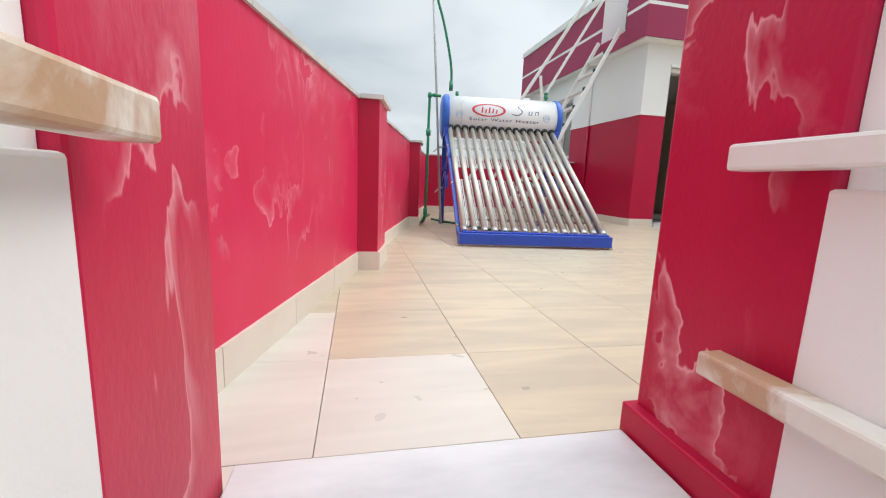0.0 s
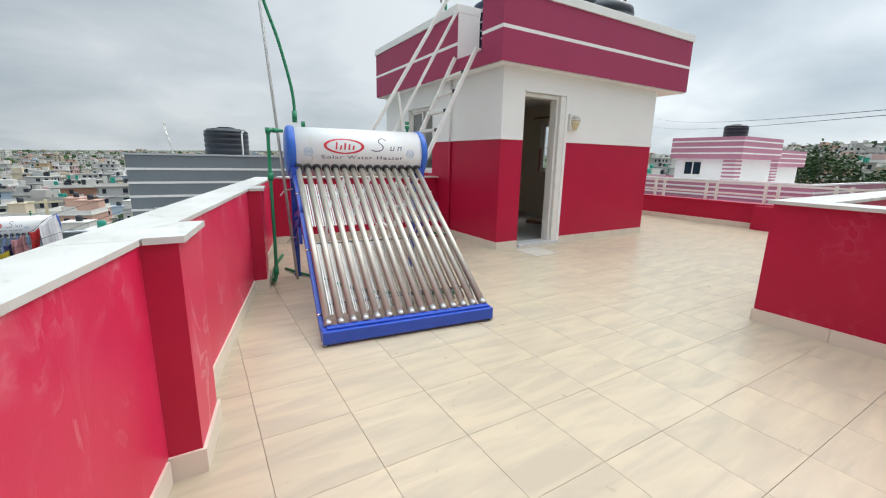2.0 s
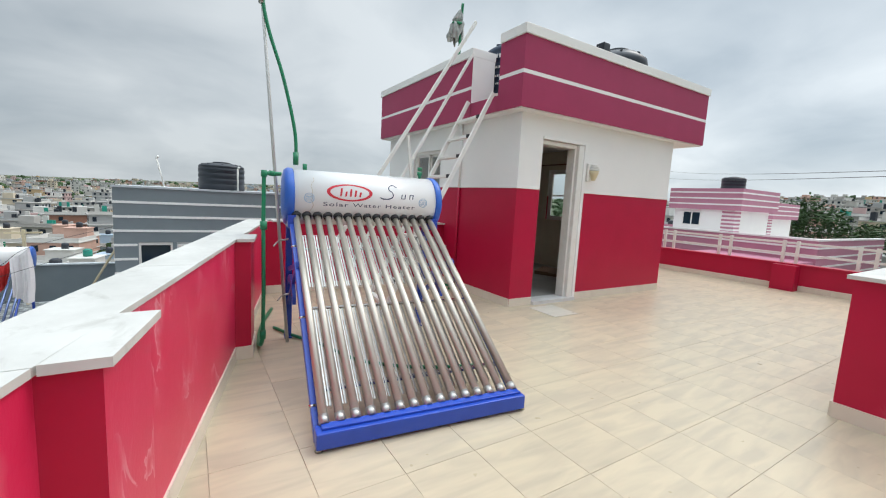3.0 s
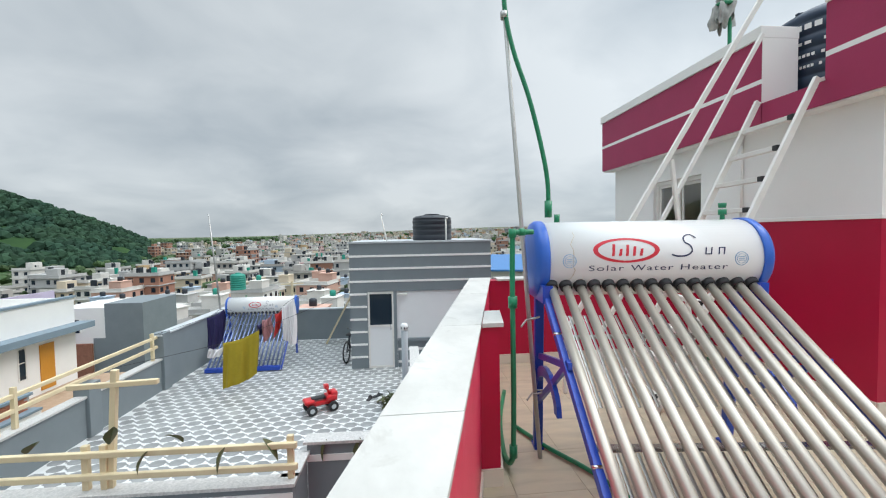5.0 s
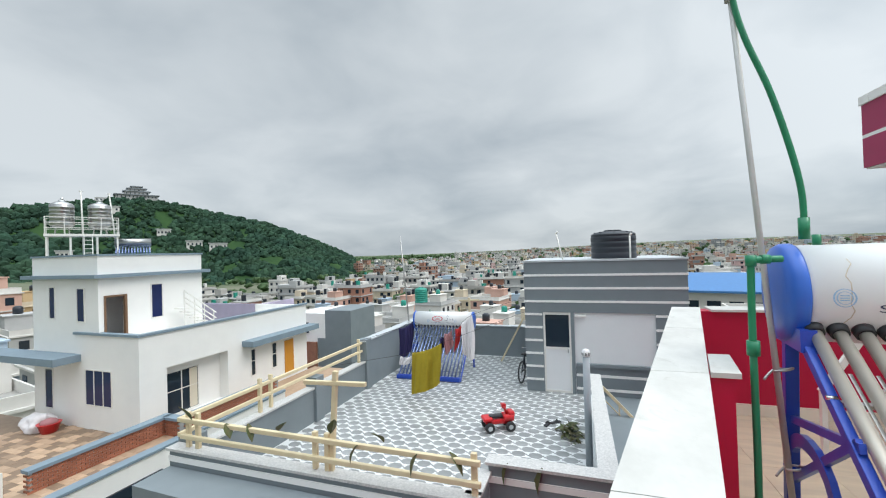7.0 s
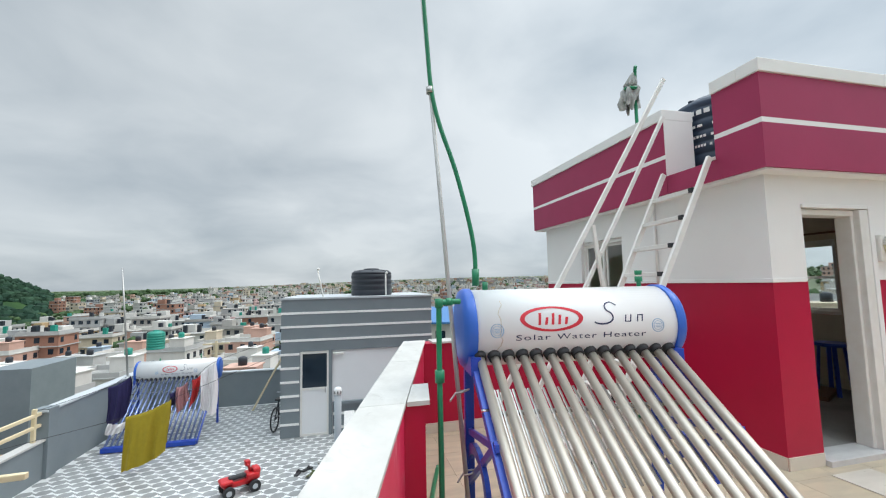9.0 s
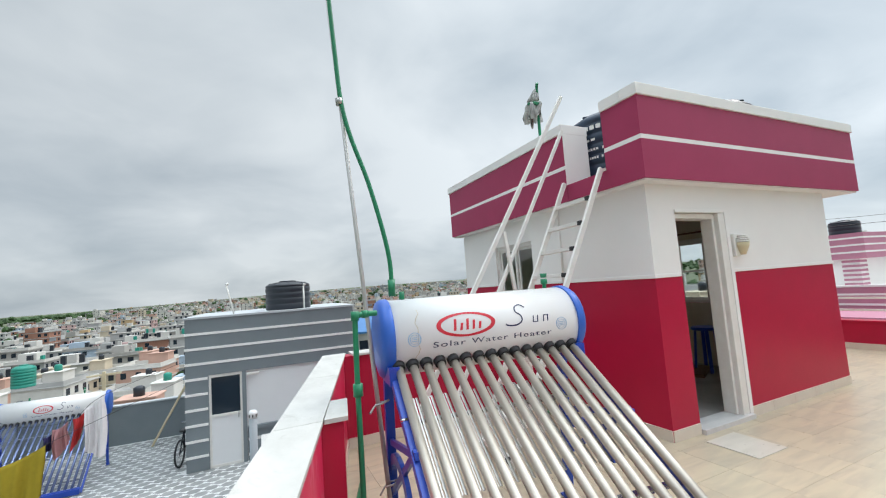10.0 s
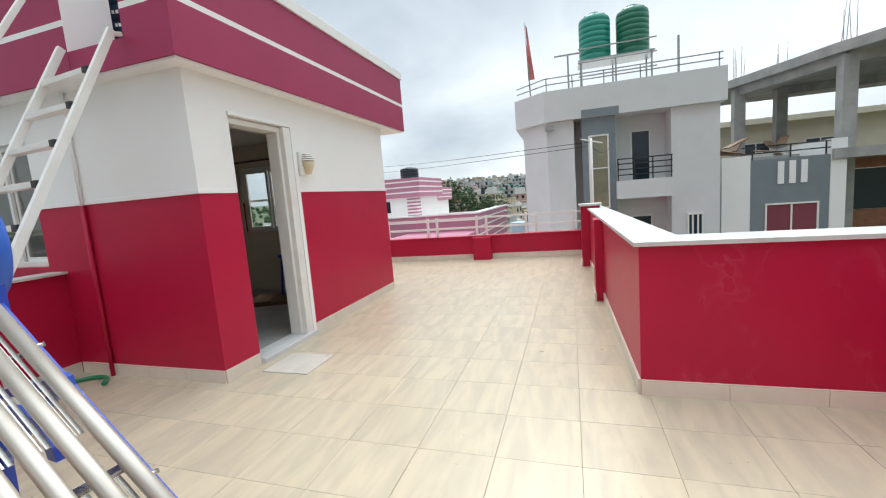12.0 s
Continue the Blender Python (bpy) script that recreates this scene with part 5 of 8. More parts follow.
def town_house(name, label, col, trim, w, d, floors, flags):
    """A plain flat-roofed town house of several storeys with windows, slab edges, roof parapet, stair cabin and tank."""
    h = thing(name, label, "house", pose(0, 0, 0))
    H = floors * 2.9
    bm2 = B()
    box(bm2, -w / 2, w / 2, -d / 2, d / 2, -6, H)
    part("wall", bm2, PAL[col], h)
    for k in range(1, floors + 1):
        bm2 = B()
        box(bm2, -w / 2 - 0.25, w / 2 + 0.25, -d / 2 - (0.9 if flags & 1 else 0.25), d / 2 + 0.25, k * 2.9 - 0.12, k * 2.9 + 0.08)
        part("slab", bm2, PAL[trim], h)
    bm2 = B()
    for x0, x1, y0, y1 in ((-w / 2, w / 2, -d / 2, -d / 2 + 0.15), (-w / 2, w / 2, d / 2 - 0.15, d / 2), (-w / 2, -w / 2 + 0.15, -d / 2 + 0.15, d / 2 - 0.15), (w / 2 - 0.15, w / 2, -d / 2 + 0.15, d / 2 - 0.15)):
        box(bm2, x0, x1, y0, y1, H + 0.08, H + 0.9)
    part("parapet", bm2, PAL[trim], h)
    bm2 = B()
    box(bm2, -w / 2 + 0.16, w / 2 - 0.16, -d / 2 + 0.16, d / 2 - 0.16, H + 0.081, H + 0.13)
    part("roof_deck", bm2, CONCRETE, h)
    cw = w * 0.4
    bm2 = B()
    box(bm2, -w / 2 + 0.3, -w / 2 + 0.3 + cw, 0, d / 2 - 0.3, H + 0.08, H + 2.6)
    box(bm2, -w / 2 + 0.1, -w / 2 + 0.5 + cw, -0.2, d / 2 - 0.1, H + 2.6, H + 2.75)
    part("stair_cabin", bm2, PAL[col], h)
    bm2 = B()
    lathe(bm2, [(0.6, 0), (0.6, 1.0), (0.3, 1.2)], (-w / 2 + 0.3 + cw / 2, d / 4, H + 2.75), 14)
    part("roof_tank", bm2, TANKB if flags & 2 else GREEN_TANK, h)
    bm2 = B()
    box(bm2, -0.55, 0.55, -0.05, 0.05, -0.65, 0.65)
    first2 = part("window", bm2, GLASS_DARK, h)
    me2 = first2.data
    used = False
    for k in range(floors):
        for sx, sy, L, rot in ((0, -1, w, 0), (-1, 0, d, 90), (1, 0, d, 90)):
            n = max(2, int(L / 2.6))
            for i in range(n):
                if rng.random() < 0.15:
                    continue
                s = -L / 2 + (i + 0.5) * L / n
                o = first2 if not used else bpy.data.objects.new("window", me2)
                if used:
                    scene.collection.objects.link(o)
                    o.parent = h
                used = True
                o.matrix_basis = pose(s if rot == 0 else sx * w / 2, sy * d / 2 if rot == 0 else s, k * 2.9 + 1.55, 0, 0, rot)
    return h


KINDS = [town_house("town_house", lab, c, tr, w, d, fl, fg) for lab, c, tr, w, d, fl, fg in (
    ("white plastered town house with flat roof", 0, 0, 9, 10, 2, 3), ("cream town house with flat roof and water tank", 1, 0, 8, 9, 3, 2), ("salmon pink town house with white slabs", 3, 0, 8, 9, 3, 3),
    ("grey town house with pale slab edges", 2, 0, 9, 8, 2, 2), ("white town house with green roof tank", 0, 2, 8, 8, 3, 1), ("ochre town house with flat roof", 6, 1, 8, 9, 2, 3), ("pale blue town house with flat roof", 5, 0, 8, 8, 2, 2))]
spots = []
taken = ((-30, 6, -5, 39), (5, 42, -24, 24), (-8, 14, -6, 20))


def free(x, y, m=6):
    return not any(a - m < x < b3 + m and c - m < y < d + m for a, b3, c, d in taken)


for gy in range(-2, 16):
    for gx in range(-14, 16):
        x, y = gx * 13.5 + rng.uniform(-2, 2), gy * 13.5 + rng.uniform(-2, 2)
        d, az = math.hypot(x, y), math.degrees(math.atan2(x, y))
        if not (36 < d < 150) or not free(x, y) or not (-82 < az < 95) or (az < -42 and d > 125) or (40 < az < 58 and d < 60):
            continue
        spots.append((x, y, d, az))
spots.sort(key=lambda s: s[2])
n_house = 0
for x, y, d, az in spots:
    src = KINDS[n_house % len(KINDS)] if n_house < len(KINDS) else rng.choice(KINDS)
    if 7 < x < 20 and 44 < y < 58:
        continue
    low = rng.uniform(0.2, 3.0)
    m = pose(x, y, land(x, y) - low, 0, 0, rng.choice((0, 90, 180, 270)) + rng.uniform(-6, 6) - 8)
    if n_house < len(KINDS):
        src.matrix_basis = m
    else:
        copy_thing(src, m)
    n_house += 1

blue = thing("blue_roof_house", "long low building with a blue sheet roof", "house", pose(13.5, 51.0, -11.2, 0, 0, -15))
bm = B()
box(bm, -5.5, 5.5, -4, 4, 0, 8.2)
part("wall", bm, PAL[0], blue)
bm = B()
prism(bm, [(-6, -4.6), (6, -4.6), (6, 4.6), (-6, 4.6)], 8.2, 8.4)
for vv in bm.verts:
    if vv.co.y > 0 and vv.co.z > 8.3:
        vv.co.z += 1.2
part("roof", bm, SHINGLE, blue)
for k in range(6):
    bm = B()
    box(bm, -5 + 1.75 * k, -3.9 + 1.75 * k, -4.05, -3.95, 5.8, 7.4)
    part("window", bm, GLASS_DARK, blue)

# the rest of the city, too many to count
city = Heap()
for band, (r0, r1, step) in enumerate(((150, 420, 13.0), (420, 900, 17.0), (900, 1900, 30.0))):
    n = int(r1 / step) + 1
    for gy in range(-n // 3, n + 1):
        for gx in range(-n, n + 1):
            x, y = gx * step + rng.uniform(-0.2, 0.2) * step, gy * step + rng.uniform(-0.2, 0.2) * step
            d, az = math.hypot(x, y), math.degrees(math.atan2(x, y))
            if not (r0 <= d < r1) or not (-58 < az < 96) or (32 < az < 55):
                continue
            if az < -29 + 6 * math.sin(d * 0.02) and not (d < 230 and az > -50):
                continue
            if az < -18 and d > 900:
                continue
            if rng.random() < (0.12 if band < 2 else 0.25):
                continue
            z = land(x, y) - rng.uniform(0.3, 3.0)
            fl = rng.choice((1, 2, 2, 3, 3, 3, 4)) if band < 2 else rng.choice((2, 3, 3, 4, 5))
            if rng.random() < 0.03:
                fl += 2
            w, dp, H = rng.uniform(6.5, 10.5), rng.uniform(7, 11), fl * 2.9
            if band == 2:
                w, dp = w * 1.7, dp * 1.5
            rot = radians(rng.choice((0, 90)) + rng.uniform(-10, 10) + 20 * noise.noise(Vector((x * 0.01, y * 0.01, 0))))
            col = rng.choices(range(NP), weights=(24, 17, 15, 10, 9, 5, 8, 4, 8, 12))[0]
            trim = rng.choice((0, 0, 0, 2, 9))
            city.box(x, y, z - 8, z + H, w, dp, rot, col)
            for k in range(1, fl + 1):
                city.box(x, y, z + k * 2.9 - 0.15, z + k * 2.9 + 0.1, w + 0.7, dp + 0.9, rot, trim if k < fl else rng.choice((9, 9, 2, NP + 3)))
            if rng.random() < 0.7:
                cw = w * rng.uniform(0.3, 0.5)
                city.box(x, y, z + H, z + H + 2.5, cw, dp * 0.4, rot, rng.choice((col, trim)), (w - cw) / 2 * rng.choice((-1, 1)), dp * 0.25)
            if band < 2 and rng.random() < 0.55:      # balcony bay: slate box, its colour standing for the shade under the slab
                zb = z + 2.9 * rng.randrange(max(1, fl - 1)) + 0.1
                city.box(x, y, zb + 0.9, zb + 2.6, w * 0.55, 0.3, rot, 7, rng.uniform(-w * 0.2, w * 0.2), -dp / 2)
            if band == 0:
                city.box(x, y, z + H + 0.1, z + H + 0.9, w, 0.15, rot, trim, 0, -dp / 2)
                city.box(x, y, z + H + 0.1, z + H + 0.9, 0.15, dp, rot, trim, w / 2, 0)
                for q in range(rng.choice((1, 1, 2, 3))):
                    city.box(x, y, z + H, z + H + rng.uniform(1.2, 2.8), 1.1, 1.1, rot, rng.choice((NP + 1, NP + 1, NP + 1, NP + 2, 0)), rng.uniform(-w / 3, w / 3), rng.uniform(-dp / 3, dp / 3))
            for k in range(fl):
                zz = z + k * 2.9
                for L, ox, oy in ((w, 0, -1), (w, 0, 1), (dp, 1, 0), (dp, -1, 0)):
                    if band and oy > 0:
                        continue
                    nw = max(2, int(L / (2.4 if band == 0 else 3.4)))
                    for i in range(nw):
                        if rng.random() < 0.2:
                            continue
                        s = -L / 2 + (i + 0.5) * L / nw
                        ww = rng.uniform(0.9, 1.5)
                        if oy:
                            city.box(x, y, zz + 0.9, zz + 2.25, ww, 0.10, rot, NP, s, oy * dp / 2)
                        else:
                            city.box(x, y, zz + 0.9, zz + 2.25, 0.10, ww, rot, NP, ox * w / 2, s)
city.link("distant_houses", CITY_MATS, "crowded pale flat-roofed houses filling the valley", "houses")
green = Heap()
for i in range(2600):
    az, d = rng.uniform(-58, 95), rng.uniform(55, 1500)
    x, y = d * math.sin(radians(az)), d * math.cos(radians(az))
    if not free(x, y, 4) or d < 70 and az > 20:
        continue
    dense = az < -27 and d > 200
    if not dense and rng.random() < 0.62:
        continue
    r = rng.uniform(1.6, 3.2) * (1 + d / 900)
    z = land(x, y)
    for k in range(4):
        green.blob(x + rng.uniform(-r, r) * 0.7, y + rng.uniform(-r, r) * 0.7, z + r * rng.uniform(0.5, 1.9 if not dense else 1.0), r * rng.uniform(0.5, 0.8), rng)
for i in range(900):      # wooded rise that closes the valley to the north-west
    az = rng.uniform(-34, -8)
    d = rng.uniform(1500, 1750)
    r = rng.uniform(7, 13)
    x, y = d * math.sin(radians(az)), d * math.cos(radians(az))
    green.blob(x, y, land(x, y) + rng.uniform(0, 7), r, rng, 0.6)
green.link("city_trees", [LEAVES], "dark green trees scattered among the houses", "trees")


def tree(name, label, at, height, spread, seed):
    """Tapered trunk with limbs and a crown of many small leaves in uneven clumps."""
    t3 = thing(name, label, "tree", at)
    r = random.Random(seed)
    bm2 = B()
    rod(bm2, (0, 0, 0), (0.1, 0, height * 0.55), 0.22, 0.12, 10)
    tips = []
    for k in range(9):
        a = k * 2.4
        z0 = height * r.uniform(0.35, 0.55)
        tip = (spread * r.uniform(0.4, 0.8) * math.cos(a), spread * r.uniform(0.4, 0.8) * math.sin(a), height * r.uniform(0.6, 0.92))
        rod(bm2, (0.08, 0, z0), tip, 0.09, 0.03, 7)
        tips.append(tip)
    part("trunk", bm2, BARK, t3)
    hp = B()
    for tip in tips + [(0, 0, height * 0.92), (0.4, 0.3, height * 0.8)]:
        cr = spread * r.uniform(0.32, 0.5)
        for i in range(190):
            v3 = Vector((r.gauss(0, 1), r.gauss(0, 1), r.gauss(0, 0.8)))
            v3 = v3.normalized() * cr * r.uniform(0.35, 1.0)
            c = Vector(tip) + v3
            a = Vector((r.uniform(-1, 1), r.uniform(-1, 1), r.uniform(-0.6, 0.3))).normalized() * r.uniform(0.18, 0.34)
            b3 = a.cross(Vector((r.uniform(-1, 1), r.uniform(-1, 1), 1))).normalized() * r.uniform(0.08, 0.15)
            hp.faces.new([hp.verts.new(c - a), hp.verts.new(c + b3), hp.verts.new(c + a), hp.verts.new(c - b3)])
    tagged(part("crown", hp, LEAVES, t3), kind="stuff")
    return t3


for i, (az, d, hgt, sp) in enumerate(((67.0, 62, 13.0, 4.0), (69.5, 58, 13.8, 4.4), (72.5, 60, 12.6, 4.2), (75.5, 70, 11.5, 3.6), (63.5, 66, 12.0, 3.6))):
    x, y = d * math.sin(radians(az)), d * math.cos(radians(az))
    tree("tree", "leafy dark green tree beyond the pink houses", pose(x, y, land(x, y)), hgt, sp, 40 + i)

# a few houses up the hillside
for az, d, w in ((-50.5, 560, 16), (-53.5, 590, 14), (-48.0, 545, 18), (-58.5, 640, 22), (-62.0, 520, 12)):
    x, y = d * math.sin(radians(az)), d * math.cos(radians(az))
    hh = thing("hill_house", "small white house among the hillside trees", "house", pose(x, y, hill_z(az, d) + 1.0, 0, 0, -az))
    bm = B()
    box(bm, -w / 2, w / 2, -4, 4, -8, 7)
    part("wall", bm, PAL[0], hh)
    bm = B()
    box(bm, -w / 2 - 1, w / 2 + 1, -5, 5, 7, 8)
    part("roof", bm, PAL[2], hh)
    for k in range(4):
        bm = B()
        xx = -w / 2 + (k + 0.5) * w / 4
        box(bm, xx - 0.9, xx + 0.9, -4.1, -3.9, 2.5, 5.0)
        part("window", bm, GLASS_DARK, hh)

# ---- grey neighbouring house with its tiled roof terrace ----
# the town's own bearing
for ob in [o for o in bpy.data.objects if o not in near_things and o.parent is None]:
    ob.matrix_basis = Matrix.Rotation(radians(-1.9), 4, "Z") @ ob.matrix_basis
own_and_far = set(bpy.data.objects)
GZ = -2.5
bm = B()
box(bm, -5.75, 3.0, 7.30, 17.75, -22.0, GZ - 0.006)
grey_house = structure("neighbour_house", bm, GREY, "slate grey neighbouring house below its roof terrace", "house")
PALE_FLOOR = material("pale_glazed_tile", (0.72, 0.73, 0.725), 0.35, scale=6, tint=(0.63, 0.645, 0.645), bump=0.05)
HEX_DARK = material("grey_glazed_tile", (0.25, 0.26, 0.26), 0.4, scale=3, tint=(0.37, 0.38, 0.375), amount=0.9, bump=0.05, by_object=0.15, by_island=0.15)
bm = B()
box(bm, -5.6, 0.7, 7.45, 17.6, GZ - 0.006, GZ)
grey_floor = structure("floor_grey_terrace", bm, PALE_FLOOR, "pale glazed terrace floor with grey hexagon pattern", "floor")


def hexagon(bm2, x, y, z, a, b3, h=0.004):
    ring = [(-a, -b3 * 0.45), (-a * 0.55, -b3), (a * 0.55, -b3), (a, -b3 * 0.45), (a, b3 * 0.45), (a * 0.55, b3), (-a * 0.55, b3), (-a, b3 * 0.45)]
    prism(bm2, [(x + p, y + q) for p, q in ring], z, z + h)


bm = B()
hexagon(bm, 0, 0, 0, 0.124, 0.101)
hex_ob = part("tile", bm, HEX_DARK, grey_floor)
hex_me = hex_ob.data
rest = B()
count = 0
for j in range(47):
    for i in range(19):
        x, y = -5.45 + 0.325 * i + (0.162 if j % 2 else 0), 7.6 + 0.213 * j
        if x > 0.55 or y > 17.5 or (x > -1.15 and y > 14.0):
            continue
        if count < 300:
            o = hex_ob if count == 0 else bpy.data.objects.new("tile", hex_me)
            if count:
                scene.collection.objects.link(o)
                o.parent = grey_floor
            o.matrix_basis = Matrix.Translation((x, y, GZ))
            count += 1
        else:
            hexagon(rest, x, y, GZ, 0.124, 0.101)
for j in range(47):
    for i in range(19):
        x, y = -5.45 + 0.325 * (i + 0.5) + (0.162 if j % 2 else 0), 7.6 + 0.213 * j
        if x > 0.55 or y > 17.5 or (x > -1.15 and y > 14.0):
            continue
        for sx, sy in ((-1, 1), (1, -1)):
            cx, cy = x + 0.019 * sx, y + 0.019 * sy
            prism(rest, [(cx - 0.018, cy - 0.018), (cx + 0.018, cy - 0.018), (cx + 0.018, cy + 0.018), (cx - 0.018, cy + 0.018)], GZ, GZ + 0.004)
tagged(part("tile_field", rest, HEX_DARK, grey_floor), kind="stuff")

# parapets of the grey terrace
SPECKLE = material("speckled_terrazzo", (0.62, 0.61, 0.59), 0.6, scale=40, tint=(0.40, 0.40, 0.39), amount=0.9, fine=120, bump=0.1)
for nm, pts, z1 in (("front", [(-5.75, 7.15), (-0.72, 7.15), (-0.72, 7.30), (-5.75, 7.30)], -1.58), ("front_east", [(-0.72, 7.85), (0.90, 7.85), (0.90, 8.02), (-0.72, 8.02)], -1.45),
                    ("return", [(-0.85, 7.31), (-0.72, 7.31), (-0.72, 7.84), (-0.85, 7.84)], -1.58),
                    ("west_low", [(-5.75, 7.31), (-5.60, 7.31), (-5.60, 13.0), (-5.75, 13.0)], -1.72), ("west_high", [(-5.78, 13.0), (-5.58, 13.0), (-5.58, 17.75), (-5.78, 17.75)], -1.12),
                    ("north", [(-5.57, 17.6), (-1.05, 17.6), (-1.05, 17.75), (-5.57, 17.75)], -1.40), ("east", [(0.71, 8.03), (0.90, 8.03), (0.80, 12.4), (0.66, 12.4)], -1.50)):
    bm = B()
    prism(bm, pts, -22.0 if "front" in nm else GZ - 0.3, z1)
    structure("parapet_" + nm, bm, GREY, "slate grey terrace parapet", "parapet wall")
    bm = B()
    cx, cy = sum(p[0] for p in pts) / 4, sum(p[1] for p in pts) / 4
    prism(bm, [(x + (0.04 if x > cx else -0.04), y + (0.04 if y > cy else -0.04)) for x, y in pts], z1 + 0.001, z1 + 0.04)
    structure("coping", bm, SPECKLE if "high" not in nm and nm != "north" else PALE_GREY, "speckled terrazzo coping of the grey parapet", "coping")
for yy, zt in ((7.35, -1.45), (10.6, -1.45), (12.985, -1.05)):
    bm = B()
    box(bm, -5.82, -5.52, yy, yy + 0.3, GZ, zt, 0, 0.01)
    structure("parapet_pier", bm, GREY, "slate grey parapet pier", "parapet pier")
for i, zz in enumerate((-1.75, -2.75, -3.5)):
    bm = B()
    box(bm, -5.76, -0.71, 7.135, 7.149, zz, zz + 0.09)
    structure("band", bm, WHITE, "white painted band on the grey house", "band")
    bm = B()
    box(bm, -0.715, 0.92, 7.836, 7.849, zz + 0.06, zz + 0.15)
    structure("band", bm, WHITE, "white painted band on the grey house", "band")
bm = B()
prism(bm, [(-5.72, 6.55), (-0.9, 6.40), (-0.9, 7.13), (-5.72, 7.13)], -2.02, -1.82)
structure("canopy", bm, GREY, "grey flat canopy under the terrace front", "canopy")

# stair house on the grey terrace
HX0, HX1, HY0, HY1, HT = -1.05, 3.0, 14.05, 17.75, 1.08
bm = B()
for x0, x1, z0, z1 in ((HX0, -0.56, GZ, -0.30), (0.17, 0.26, GZ, -0.30), (HX0, HX1, -0.30, HT)):
    box(bm, x0, x1, HY0, HY0 + 0.18, z0, z1)
box(bm, 0.26, 2.25, HY0 + 0.05, HY0 + 0.18, GZ, -0.30, 1)
box(bm, 2.25, HX1, HY0, HY0 + 0.18, GZ, -0.30)
box(bm, HX0, HX0 + 0.18, HY0 + 0.18, HY1, GZ, HT)
box(bm, HX1 - 0.18, HX1, HY0 + 0.18, HY1, GZ, HT)
box(bm, HX0 + 0.18, HX1 - 0.18, HY1 - 0.18, HY1, GZ, HT)
structure("stair_house", bm, [GREY, PANEL], "slate grey stair house on the neighbouring terrace", "stair house")
bm = B()
box(bm, HX0 - 0.03, HX1 + 0.03, HY0 - 0.03, HY1 + 0.03, HT + 0.001, HT + 0.05)
structure("roof_slab", bm, PALE_GREY, "pale roof edge of the stair house", "roof")
for zz in (0.72, 0.36, 0.0):
    bm = B()
    box(bm, HX0 - 0.012, HX1 + 0.012, HY0 - 0.014, HY0 - 0.001, zz - 0.03, zz + 0.03)
    box(bm, HX0 - 0.013, HX0 - 0.001, HY0, HY1, zz - 0.03, zz + 0.03)
    structure("band", bm, WHITE, "white painted band round the stair house", "band")
for k in range(6):
    zz = -0.36 - 0.36 * k
    bm = B()
    box(bm, HX0 - 0.012, -0.58, HY0 - 0.014, HY0 - 0.001, zz - 0.03, zz + 0.03)
    structure("band", bm, WHITE, "white painted band on the stair house pier", "band")
    bm = B()
    box(bm, 2.25, HX1, HY0 - 0.014, HY0 - 0.001, zz - 0.03, zz + 0.03)
    structure("band", bm, WHITE, "white painted band on the stair house pier", "band")
bm = B()
box(bm, 0.28, 2.23, HY0 - 0.05, HY0 + 0.049, -1.74, -1.66)
structure("ledge", bm, GREY, "grey ledge along the stair house wall", "ledge")
for k in range(2):
    bm = B()
    box(bm, 0.28, 2.24, HY0 + 0.030, HY0 + 0.0375, -2.02 - 0.36 * k, -1.95 - 0.36 * k)
    structure("band", bm, WHITE, "white painted band below the ledge", "band")
bm = B()
box(bm, 0.27, 2.24, HY0 + 0.038, HY0 + 0.0495, GZ, -1.741)
structure("dado", bm, GREY, "slate grey lower wall of the stair house", "wall")
gdoor = tagged(thing("door_1", "white half-glazed metal door of the stair house", "door", pose(-0.56, HY0 + 0.06, GZ)), kind="structure")
bm = B()
for x0, x1, z0, z1 in ((0, 0.05, 0, 2.2), (0.68, 0.73, 0, 2.2), (0.05, 0.68, 2.13, 2.2), (0.05, 0.68, 1.18, 1.24), (0.05, 0.68, 0, 0.06)):
    box(bm, x0, x1, -0.04, 0.03, z0, z1)
part("frame", bm, WHITE_METAL, gdoor)
bm = B()
box(bm, 0.05, 0.68, -0.015, 0.01, 0.06, 1.18)
part("panel", bm, PANEL, gdoor)
bm = B()
box(bm, 0.05, 0.68, -0.012, 0.004, 1.24, 2.13)
part("pane", bm, GLASS_DARK, gdoor)
bm = B()
rod(bm, (0.64, -0.06, 1.1), (0.64, -0.06, 1.25), 0.012, None, 8)
part("handle", bm, CHROME, gdoor)
lamp2 = thing("wall_lamp", "white tube lamp over the grey house door", "wall lamp", pose(0.40, HY0 + 0.05, -0.42))
bm = B()
box(bm, -0.12, 0.16, -0.10, 0.0, 0.0, 0.06, 0, 0.01)
part("body", bm, WHITE_METAL, lamp2)
wt3 = water_tank("water_tank", "black plastic water tank on the stair house roof", pose(1.36, 15.0, HT + 0.05), 0.60, 0.80, TANKB, 4)
for nm, x, h, lean in (("roof_post", -0.0, 0.75, -0.16), ("roof_post", 1.74, 0.62, 0.0)):
    po = thing(nm, "thin white post standing on the stair house roof", "post", pose(x, 14.4, HT + 0.05))
    bm = B()
    rod(bm, (0, 0, 0), (lean, 0, h), 0.022, None, 10)
    part("pole", bm, WHITE_METAL, po)
    bm = B()
    rod(bm, (lean, 0, h), (lean + 0.05, 0, h + 0.05), 0.03, None, 10)
    part("cap", bm, WHITE_METAL, po)

PALEPIPE = material("grey_plastic_pipe", (0.36, 0.40, 0.43), 0.5, scale=3, bump=0.05)
